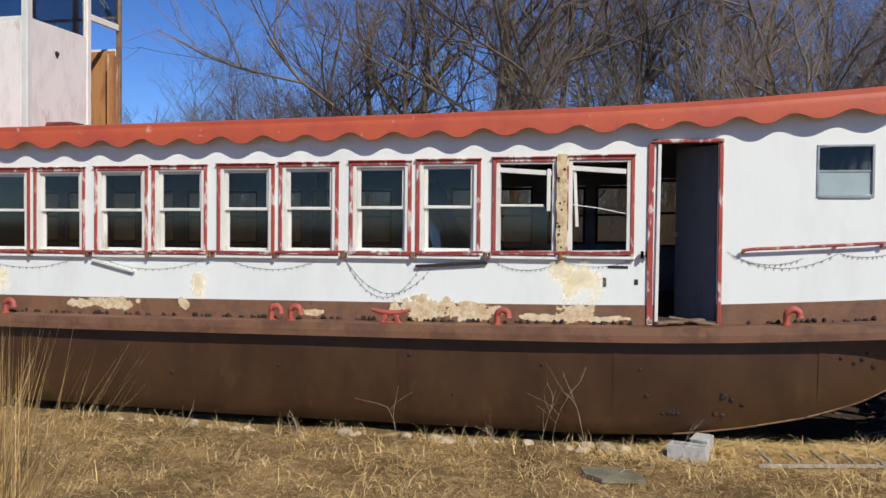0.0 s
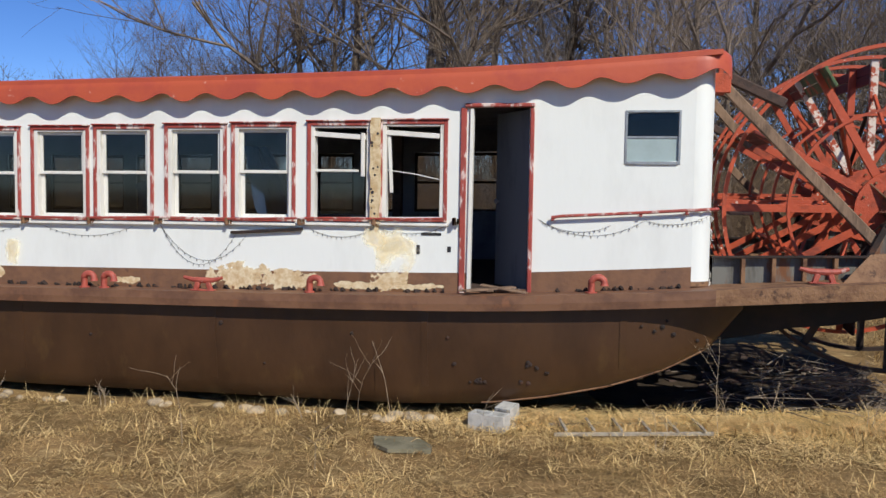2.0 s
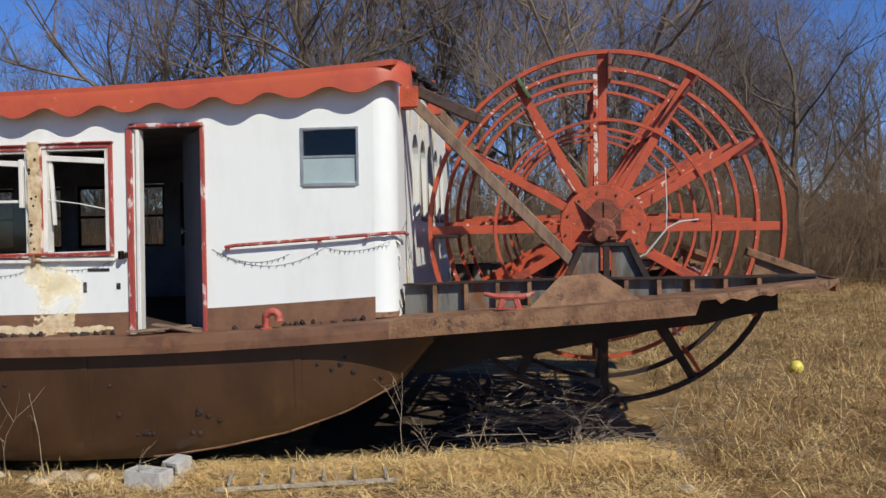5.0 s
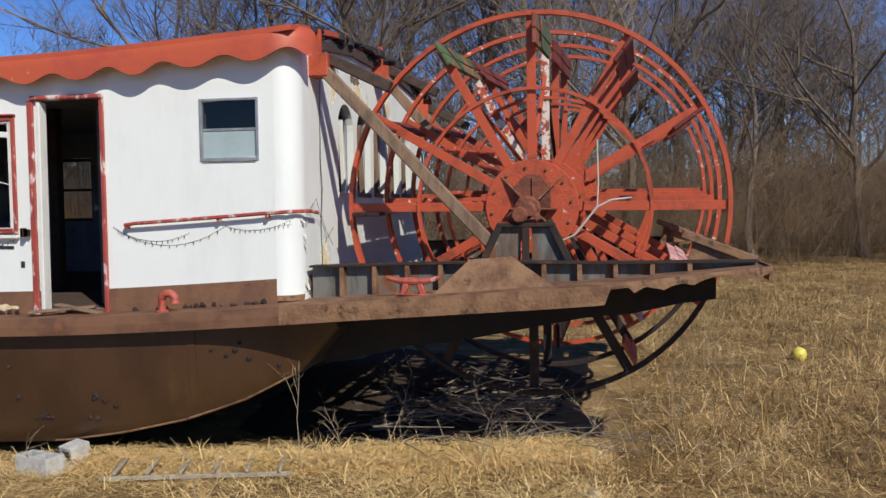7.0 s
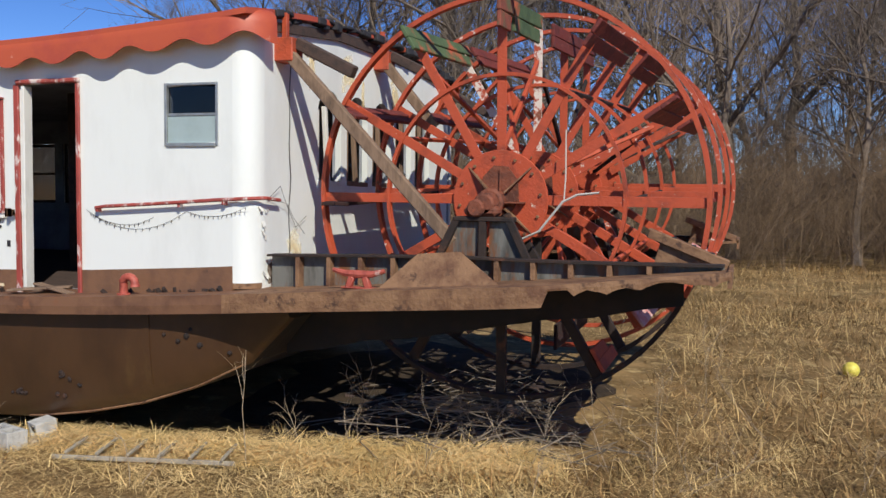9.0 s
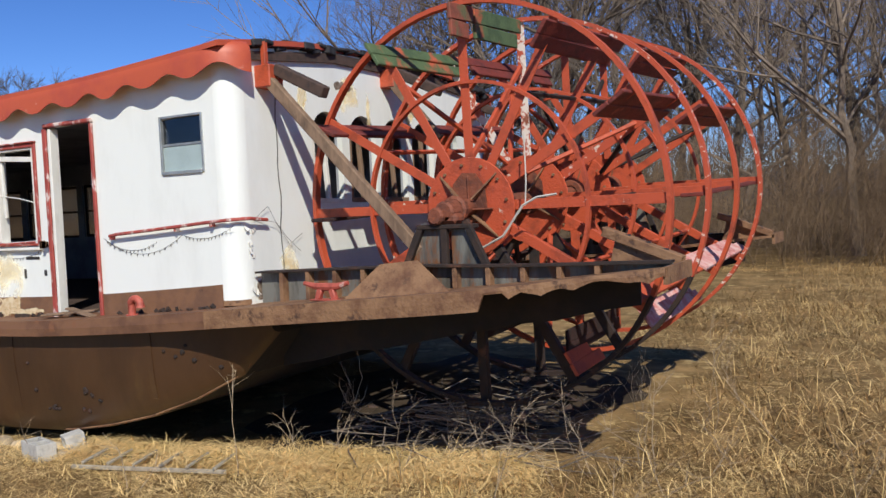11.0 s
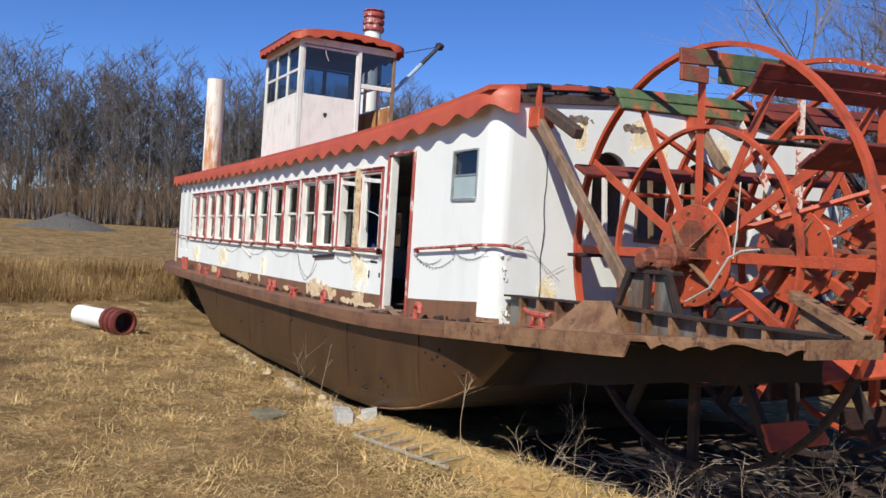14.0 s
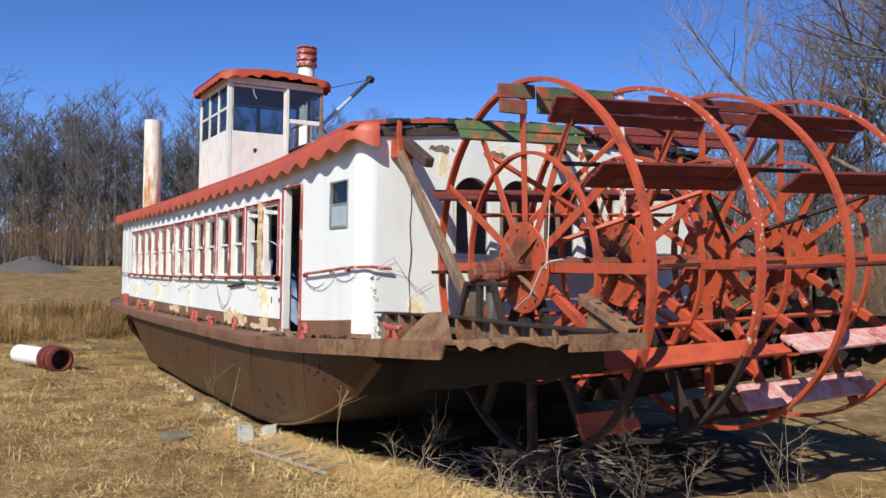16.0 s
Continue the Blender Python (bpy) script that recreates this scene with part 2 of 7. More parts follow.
# board red darkened to carry the shade in the wheel's lower half
BOARD_SHADE = mat("shade_maroon_board", (0.034, 0.011, 0.009), 0.9, other=(0.020, 0.009, 0.008), scale=6, bump=0.3, bump_scale=50)
GLASS_DARK = glass("dim_window_glass", (0.50, 0.53, 0.55), 0.3, 0.05)
GLASS_SMALL = glass("dim_small_pane", (0.40, 0.42, 0.45), 0.15, 0.10)
GLASS_FAR = glass("grimy_window_glass", (0.62, 0.60, 0.57), 0.2, 0.2)


def fade(name, base, other, scale, lo, hi, spread=1.0, rough=0.7, plane=(2, 0, 2)):
    """A stain or a scab with a ragged edge: clear outside, by the distance from its middle and by noise."""
    m = mat(name, base, rough, other=other, scale=scale * 1.6, low=0.4, high=0.62, bump=0.15, bump_scale=50)
    n, l = m.node_tree.nodes, m.node_tree.links
    co = n.new("ShaderNodeTexCoord")
    sub = n.new("ShaderNodeVectorMath")
    sub.operation = "SUBTRACT"
    sub.inputs[1].default_value = (0.5, 0.5, 0.5)
    flat = n.new("ShaderNodeVectorMath")
    flat.operation = "MULTIPLY"
    flat.inputs[1].default_value = plane
    size = n.new("ShaderNodeVectorMath")
    size.operation = "LENGTH"
    l.new(co.outputs["Generated"], sub.inputs[0])
    l.new(sub.outputs[0], flat.inputs[0])
    l.new(flat.outputs[0], size.inputs[0])
    geo = n.new("ShaderNodeNewGeometry")
    t = n.new("ShaderNodeTexNoise")
    t.inputs["Scale"].default_value = scale
    t.inputs["Detail"].default_value = 8
    l.new(geo.outputs["Position"], t.inputs["Vector"])
    k = n.new("ShaderNodeMath")
    k.operation = "MULTIPLY_ADD"
    k.inputs[1].default_value = -spread
    l.new(size.outputs["Value"], k.inputs[0])
    twice = n.new("ShaderNodeMath")
    twice.operation = "MULTIPLY"
    twice.inputs[1].default_value = 2.0
    l.new(t.outputs["Fac"], twice.inputs[0])
    l.new(twice.outputs[0], k.inputs[2])
    ramp = n.new("ShaderNodeMapRange")
    ramp.inputs["From Min"].default_value = lo
    ramp.inputs["From Max"].default_value = hi
    l.new(k.outputs[0], ramp.inputs["Value"])
    l.new(ramp.outputs["Result"], n["Principled BSDF"].inputs["Alpha"])
    return m


STAIN = fade("rust_stained_paint", (0.70, 0.60, 0.38), (0.77, 0.71, 0.56), 5, 0.15, 0.9)
STAIN_STERN = fade("ochre_stained_paint", (0.66, 0.50, 0.24), (0.76, 0.68, 0.50), 6, 0.15, 0.9, plane=(0, 2, 2))
TORN_STERN = fade("torn_bare_board", (0.10, 0.065, 0.045), (0.30, 0.24, 0.18), 14, 0.30, 0.34, plane=(0, 2, 2))
SCAB = fade("bare_cream_scab", (0.70, 0.58, 0.38), (0.52, 0.36, 0.19), 9, 0.27, 0.31)

# ---- mesh building ----


class Geo:
    """Gathers vertices and faces of one part."""

    def __init__(self):
        self.v, self.f = [], []

    def add(self, verts, faces):
        k = len(self.v)
        self.v += [tuple(p) for p in verts]
        self.f += [tuple(i + k for i in q) for q in faces]
        return self

    def box(self, lo, hi, m=None, chamfer=0.0):
        (x0, y0, z0), (x1, y1, z1) = lo, hi
        c = min(chamfer, (x1 - x0) * 0.4, (y1 - y0) * 0.4, (z1 - z0) * 0.4)
        if c <= 0:
            vs = [Vector((x, y, z)) for z in (z0, z1) for y in (y0, y1) for x in (x0, x1)]
            fs = [(0, 2, 3, 1), (4, 5, 7, 6), (0, 1, 5, 4), (2, 6, 7, 3), (0, 4, 6, 2), (1, 3, 7, 5)]
        else:
            vs, fs = [], []
            for sz in (0, 1):
                for sy in (0, 1):
                    for sx in (0, 1):
                        x, y, z = (x0, x1)[sx], (y0, y1)[sy], (z0, z1)[sz]
                        dx, dy, dz = (c, -c)[sx], (c, -c)[sy], (c, -c)[sz]
                        vs += [Vector((x, y + dy, z + dz)), Vector((x + dx, y, z + dz)), Vector((x + dx, y + dy, z))]
            i = lambda sx, sy, sz, k: (sz * 4 + sy * 2 + sx) * 3 + k
            for s in (0, 1):
                fs += [(i(s, 0, 0, 0), i(s, 0, 1, 0), i(s, 1, 1, 0), i(s, 1, 0, 0))[:: (1, -1)[s]],
                       (i(0, s, 0, 1), i(1, s, 0, 1), i(1, s, 1, 1), i(0, s, 1, 1))[:: (1, -1)[s]],
                       (i(0, 0, s, 2), i(0, 1, s, 2), i(1, 1, s, 2), i(1, 0, s, 2))[:: (1, -1)[s]]]
            for a in (0, 1):
                for b in (0, 1):
                    fs += [(i(0, a, b, 1), i(1, a, b, 1), i(1, a, b, 2), i(0, a, b, 2)),
                           (i(a, 0, b, 0), i(a, 1, b, 0), i(a, 1, b, 2), i(a, 0, b, 2)),
                           (i(a, b, 0, 0), i(a, b, 1, 0), i(a, b, 1, 1), i(a, b, 0, 1))]
            fs += [(k * 3, k * 3 + 1, k * 3 + 2) for k in range(8)]
        if m:
            vs = [m @ p for p in vs]
        return self.add(vs, fs)

    def beam(self, a, b, w, h, up=(0, 0, 1), chamfer=0.004):
        """A bar from a to b, w across and h along up."""
        a, b = Vector(a), Vector(b)
        d = b - a
        y = d.normalized()
        x = y.cross(Vector(up))
        if x.length < 1e-4:
            x = Vector((1, 0, 0))
        x.normalize()
        z = x.cross(y)
        m = Matrix((x, y, z)).transposed().to_4x4()
        m.translation = a
        return self.box((-w / 2, 0, -h / 2), (w / 2, d.length, h / 2), m, chamfer)

    def tube(self, pts, radii, n=8, caps=True):
        """A round bar along points; radii one or one a point."""
        pts = [Vector(p) for p in pts]
        if not isinstance(radii, (list, tuple)):
            radii = [radii] * len(pts)
        k0 = len(self.v)
        side = None
        for i, p in enumerate(pts):
            d = (pts[min(i + 1, len(pts) - 1)] - pts[max(i - 1, 0)]).normalized()
            if side is None:
                side = d.orthogonal().normalized()
            else:
                side = (side - d * side.dot(d))
                side = side.normalized() if side.length > 1e-6 else d.orthogonal().normalized()
            other = d.cross(side)
            for j in range(n):
                a = 2 * math.pi * j / n
                self.v.append(tuple(p + radii[i] * (math.cos(a) * side + math.sin(a) * other)))
        for i in range(len(pts) - 1):
            for j in range(n):
                a, b = k0 + i * n + j, k0 + i * n + (j + 1) % n
                self.f.append((a, b, b + n, a + n))
        if caps:
            self.f.append(tuple(range(k0 + n - 1, k0 - 1, -1)))
            e = k0 + (len(pts) - 1) * n
            self.f.append(tuple(range(e, e + n)))
        return self

    def prism(self, poly, axis, lo, hi):
        """A polygon in the plane across the axis ('x': y, z; 'y': x, z; 'z': x, y), from lo to hi."""
        place = {"x": lambda p, t: (t, p[0], p[1]), "y": lambda p, t: (p[0], t, p[1]), "z": lambda p, t: (p[0], p[1], t)}[axis]
        n = len(poly)
        vs = [place(p, lo) for p in poly] + [place(p, hi) for p in poly]
        fs = [tuple(range(n)), tuple(range(2 * n - 1, n - 1, -1))] + [(i, (i + 1) % n, n + (i + 1) % n, n + i) for i in range(n)]
        return self.add(vs, fs)

    def sheet(self, grid, thick=0.0, up=(0, 0, -1)):
        """A grid of points (rows of equal length), given thickness along up."""
        r, c = len(grid), len(grid[0])
        vs = [Vector(p) for row in grid for p in row]
        fs = [(i * c + j, i * c + j + 1, (i + 1) * c + j + 1, (i + 1) * c + j) for i in range(r - 1) for j in range(c - 1)]
        if thick:
            n = len(vs)
            vs += [p + Vector(up) * thick for p in vs]
            fs += [tuple(n + k for k in reversed(q)) for q in fs]
            rim = [j for j in range(c)] + [i * c + c - 1 for i in range(1, r)] + [(r - 1) * c + j for j in range(c - 2, -1, -1)] + [i * c for i in range(r - 2, 0, -1)]
            fs += [(rim[k], rim[(k + 1) % len(rim)], n + rim[(k + 1) % len(rim)], n + rim[k]) for k in range(len(rim))]
        return self.add(vs, fs)

    def lathe(self, profile, centre, axis="z", n=24):
        """(radius, height) rows turned about an axis through the centre."""
        cx, cy, cz = centre
        k0 = len(self.v)
        for r, h in profile:
            for j in range(n):
                a = 2 * math.pi * j / n
                u, w = r * math.cos(a), r * math.sin(a)
                self.v.append({"z": (cx + u, cy + w, cz + h), "y": (cx + u, cy + h, cz + w), "x": (cx + h, cy + u, cz + w)}[axis])
        for i in range(len(profile) - 1):
            for j in range(n):
                a, b = k0 + i * n + j, k0 + i * n + (j + 1) % n
                self.f.append((a, b, b + n, a + n))
        return self

    def mesh(self, name, material, smooth=False):
        me = bpy.data.meshes.new(name)
        me.from_pydata(self.v, [], self.f)
        me.materials.append(material)
        bm = bmesh.new()
        bm.from_mesh(me)
        bmesh.ops.recalc_face_normals(bm, faces=bm.faces)
        bm.to_mesh(me)
        bm.free()
        if smooth:
            me.polygons.foreach_set("use_smooth", [True] * len(me.polygons))
            me.set_sharp_from_angle(angle=radians(40))
        return me


def thing(name, label, category, at=(0, 0, 0), group="", kind=""):
    """An Empty that holds the parts of one thing."""
    ob = new(name)
    ob.location = at
    ob.empty_display_size = 0.1
    return tagged(ob, label, category, group, kind)


def part(name, geo, material, parent, label="", smooth=False, kind=""):
    """A mesh of its own under a thing or a part; the geometry is given in world coordinates."""
    ob = new(name, geo.mesh(name, material, smooth))
    ob.parent = parent
    base = parent
    shift = Vector((0, 0, 0))
    while base:
        shift += base.location
        base = base.parent
    ob.data.transform(Matrix.Translation(-shift))
    return tagged(ob, label, kind=kind)


def solo(name, geo, material, label, category, group="", kind="", smooth=False):
    """A thing that is one mesh, with its origin at its base."""
    lo = Vector((min(p[0] for p in geo.v), min(p[1] for p in geo.v), min(p[2] for p in geo.v)))
    hi = Vector((max(p[0] for p in geo.v), max(p[1] for p in geo.v), lo.z))
    ob = new(name, geo.mesh(name, material, smooth))
    c = (lo + hi) / 2
    ob.data.transform(Matrix.Translation(-c))
    ob.location = c
    return tagged(ob, label, category, group, kind)


# ---- the boat's lines (x towards the stern, y across, z up) ----
SHEER_X = (-16.0, -13.0, -6.7, -2.1, -0.2, 0.75, 2.26, 3.06, 5.24, 6.55, 8.0)
SHEER_Z = (1.22, 1.21, 1.24, 1.30, 1.335, 1.37, 1.465, 1.53, 1.69, 1.83, 1.95)
SIDE, MID = 10.40, 13.0          # outer face of the cabin's side, middle of the boat
EDGE = 9.95                      # outer edge of the deck
BOW, STERN = -13.75, 2.62        # ends of the cabin
ROOF_H, WIN_TOP, WIN_LOW = 2.38, 1.87, 0.77


def deck(x):
    """Height of the deck at x."""
    return float(sum(np.interp(x + d, SHEER_X, SHEER_Z) for d in (-0.5, -0.25, 0, 0.25, 0.5)) / 5)


def mirror(y):
    return 2 * MID - y


def wall_cells(geo, xs, hs, holes, y0, y1):
    """A wall from y0 to y1 in cells between xs (along) and hs (over the deck), with rectangular holes (x0, x1, h0, h1) through it."""
    xs, hs = sorted(set(xs)), sorted(set(hs))

    def solid(i, j):
        if i < 0 or j < 0 or i >= len(xs) - 1 or j >= len(hs) - 1:
            return False
        x, h = (xs[i] + xs[i + 1]) / 2, (hs[j] + hs[j + 1]) / 2
        return not any(a < x < b and c < h < d for a, b, c, d in holes)

    p = lambda i, j, y: (xs[i], y, deck(xs[i]) + hs[j])
    for i in range(len(xs) - 1):
        for j in range(len(hs) - 1):
            if not solid(i, j):
                continue
            geo.add([p(i, j, y0), p(i + 1, j, y0), p(i + 1, j + 1, y0), p(i, j + 1, y0)], [(0, 1, 2, 3)])
            geo.add([p(i, j, y1), p(i + 1, j, y1), p(i + 1, j + 1, y1), p(i, j + 1, y1)], [(3, 2, 1, 0)])
            for di, dj, a, b in ((-1, 0, (i, j), (i, j + 1)), (1, 0, (i + 1, j), (i + 1, j + 1)), (0, -1, (i, j), (i + 1, j)), (0, 1, (i, j + 1), (i + 1, j + 1))):
                if not solid(i + di, j + dj):
                    geo.add([p(*a, y0), p(*b, y0), p(*b, y1), p(*a, y1)], [(0, 1, 2, 3)])
    return geo

# ---- ground ----


def ground_height(x, y):
    """Level by the boat; a bank under the path of the visitor; a low bank and a rising field beyond the bow; a slope under the woods."""
    z = 0.0
    d = (y - (0.44 * x + 0.3)) / 1.1
    s = min(max((4.2 - d) / 4.0, 0), 1)
    z += 0.75 * s * s * (3 - 2 * s)
    b = math.exp(-(((x + 17.5 + 0.25 * (y - 9)) / 2.6) ** 2))
    z += 0.55 * b * min(max((16 - abs(y - 6)) / 8, 0), 1)
    f = min(max((-x - 14) / 60, 0), 1)
    z += 1.9 * f
    w = min(max((y - 24) / 26, 0), 1)
    z += 0.9 * w * w
    r = min(max((x - 7.5) / 14, 0), 1) * min(max((y - 9) / 12, 0), 1)
    z += 0.35 * r
    z += 0.05 * (noise.noise((x * 0.55, y * 0.55, 0.0))) + 0.03 * noise.noise((x * 1.7, y * 1.7, 3.0))
    return z


def make_ground():
    def axis(lo, hi, c0, c1, fine):
        a = list(np.arange(c0, c1, fine))
        out, p, s = [], c1, fine
        while p < hi:
            out.append(p)
            s *= 1.22
            p += s
        out.append(hi)
        back, p, s = [], c0, fine
        while p > lo:
            s *= 1.22
            p -= s
            back.append(max(p, lo))
        return back[::-1] + a + out

    xs, ys = axis(-900, 900, -14, 14, 0.22), axis(-500, 1200, 5, 22, 0.22)
    g = Geo()
    g.sheet([[(x, y, ground_height(x, y)) for x in xs] for y in ys])
    me = g.mesh("ground", EARTH, True)
    ob = new("ground", me)
    tagged(ob, "uneven field of flattened dry tan grass", "ground", kind="structure")


make_ground()

# ---- riverboat: hull, deck, cabin ----
boat = thing("riverboat", "derelict white and red paddle steamer with brown hull on grass", "riverboat", (-4.0, 13.0, 0.0))


def bow_edge(inset, n=14):
    """Half of the rounded bow in plan, from the side to the middle."""
    pts = []
    for k in range(n + 1):
        a = math.pi / 2 * k / n
        pts.append((-10.6 - (7.0 - inset) * math.sin(a), MID - (MID - EDGE - inset) * max(math.cos(a), 0.0) ** 0.5))
    return pts


def build_hull():
    g = Geo()
    side = 10.07
    prof = [(2.95, 1.25), (2.62, 0.86), (2.15, 0.62), (1.6, 0.43), (1.0, 0.29), (0.4, 0.19), (-0.6, 0.14), (-2.5, 0.12), (-5.0, 0.10), (-8.2, 0.12), (-9.0, 0.40), (-9.9, 0.76), (-10.7, 1.08)]
    top = [(x, deck(x) - 0.10) for x in np.arange(-10.7, 2.96, 0.45)]
    top[-1] = (2.95, deck(2.95) - 0.10)
    xs = sorted({round(x, 3) for x, _ in prof} | {round(x, 3) for x, _ in top})
    bx, bz = [p[0] for p in prof][::-1], [p[1] for p in prof][::-1]
    levels = (0.0, 0.03, 0.08, 0.16, 0.35, 0.55, 0.78, 1.0)

    def skin(x, t):
        """How far out the side lies: it leans in to a soft chine and turns in towards the stern."""
        turn = min(max((x - 1.7) / 1.25, 0), 1)
        return side + 0.10 * (1 - t) ** 2 + 0.07 * max(0.0, 1 - t / 0.16) ** 2 + 0.32 * turn * turn + 0.006 * math.sin(x * 1.7 + t * 6)

    sides = []
    for x in xs:
        zt = deck(x) - 0.10
        zb = min(float(np.interp(x, bx, bz)), zt - 0.01)
        sides.append([(x, skin(x, t), zb + (zt - zb) * t) for t in levels])
    for s in (1, -1):
        g = Geo()
        g.sheet([[(x, y if s > 0 else mirror(y), z) for x, y, z in row] for row in sides])
        part("hull_side", g, BROWN, boat, "brown painted steel hull side with raked ends", True)
    g = Geo()
    g.sheet([[row[0], (row[0][0], mirror(row[0][1]), row[0][2])] for row in sides])
    for row in (sides[0], sides[-1]):
        g.add(row + [(x, mirror(y), z) for x, y, z in row[::-1]], [tuple(range(2 * len(row)))])
    # underside coloured black in place of the shade below the raked hull
    part("hull_bottom", g, BOTTOM_SHADE, boat, "bottom plating of the hull, black to carry its shade")
    # bow flare under the rounded foredeck
    g = Geo()
    rows = []
    for t, drop in ((0.05, 0.10), (0.4, 0.26), (0.8, 0.42)):
        e = bow_edge(t)
        rows.append([(x + t * 1.5, y, deck(x) - drop) for x, y in e] + [(x + t * 1.5, mirror(y), deck(x) - drop) for x, y in e[-2::-1]])
    g.sheet(rows, 0.03, (1, 0, 0))
    part("bow_plate", g, BROWN, boat, "", True)
    for x in (-7.6, -5.1, -2.7, -0.3, 1.75):
        g = Geo()
        zb = float(np.interp(x, bx, bz)) + 0.03
        rows = []
        for k in range(7):
            t = k / 6
            yk = skin(x, t) - 0.006
            rows.append([(x - 0.035, yk, zb + (deck(x) - 0.12 - zb) * t), (x + 0.035, yk, zb + (deck(x) - 0.12 - zb) * t)])
        g.sheet(rows, 0.012, (0, 1, 0))
        part("plate_seam", g, BROWN, boat)
    # plates with dents and studs on the near side of the hull
    g = Geo()
    rng = random.Random(15)
    spots = [(0.80 + rng.gauss(0, 0.07), 0.655 + rng.gauss(0, 0.025)) for _ in range(9)] + [(0.29 + rng.gauss(0, 0.05), 0.45 + rng.gauss(0, 0.02)) for _ in range(7)] + [(2.10 + rng.gauss(0, 0.07), 1.10 + rng.gauss(0, 0.03)) for _ in range(5)]
    spots += [(1.0, 0.57), (0.80, 0.45), (0.72, 0.46), (2.49, 0.96), (-2.1, 0.52), (-1.1, 0.9), (-4.2, 0.75), (-2.6, 0.95), (-5.6, 0.6), (0.02, 0.62), (-0.05, 0.9)]
    for x, z in spots:
        zb, zt = float(np.interp(x, bx, bz)), deck(x) - 0.10
        yk = skin(x, (z - zb) / (zt - zb))
        r = rng.uniform(0.014, 0.032)
        g.lathe([(0.0, -0.022), (r * 0.8, -0.014), (r, 0.02)], (x, yk, z), "y", 7)
    part("hull_stud", g, RUST_AND_SHADE, boat, "rusty studs on the hull side", kind="stuff")
    g = Geo()
    lip = np.linspace(0.3, 2.7, 16)
    g.tube([(x, skin(x, 0.02) - 0.004, float(np.interp(x, bx, bz)) + 0.016) for x in lip], 0.011, 5)
    part("chine_lip", g, RUST, boat, "worn bright edge along the chine")


def build_deck():
    g = Geo()
    e = bow_edge(0.0)
    xs = [-10.6 + 0.5 * k for k in range(27)] + [2.62]
    near = e[::-1] + [(x, EDGE) for x in xs[1:]]
    g.sheet([[(x, y, deck(x)) for x, y in near], [(x, mirror(y), deck(x)) for x, y in near]], 0.05)
    part("deck", g, DECK, boat, "rusty brown steel deck")
    # rim plate along the edge
    for s, name in ((1, "rim"), (-1, "rim")):
        g = Geo()
        yy = (lambda y: y) if s > 0 else mirror
        line = e[::-1] + [(x, EDGE) for x in xs[1:]]
        rows = [[(x, yy(y - 0.012), deck(x) + 0.012) for x, y in line], [(x, yy(y - 0.018), deck(x) - 0.07) for x, y in line], [(x, yy(y - 0.012), deck(x) - 0.145) for x, y in line]]
        g.sheet(rows, 0.022 * s, (0, 1, 0))
        part(name, g, DECK, boat, "brown steel deck edge plate")
    # grey-brown weld scars and grit line where wall meets deck
    g = Geo()
    rng = random.Random(5)
    for k in range(150):
        x = rng.uniform(-8.5, 2.5)
        if -0.1 < x < 0.85:
            continue
        s = rng.uniform(0.012, 0.04)
        y = SIDE - rng.uniform(0.0, 0.05)
        m = pose(x, y, deck(x) + s * 0.3, rng.uniform(0, 90), rng.uniform(0, 90), rng.uniform(0, 90))
        g.box((-s, -s * 0.6, -s * 0.4), (s, s * 0.6, s * 0.4), m, 0.004)
    part("rust_flake", g, RUST_AND_SHADE, boat, "rust flakes along the foot of the wall", kind="stuff")


def window_spots():
    """Left edge of each of the fourteen side windows."""
    return [-1.725 - 1.72 * k + d for k in range(7) for d in (0.0, 0.82)]


WIN_W = 0.765
HOLES = [(x + 0.040, x + WIN_W - 0.040, WIN_LOW + 0.05, WIN_TOP - 0.045) for x in window_spots()]
HOLES += [(0.09, 0.735, 0.03, 1.985), (1.735, 2.265, 1.31, 1.83)]
HOLES += [(-13.45, -13.15, 0.45, 2.0), (-12.75, -12.42, 0.45, 2.0)]


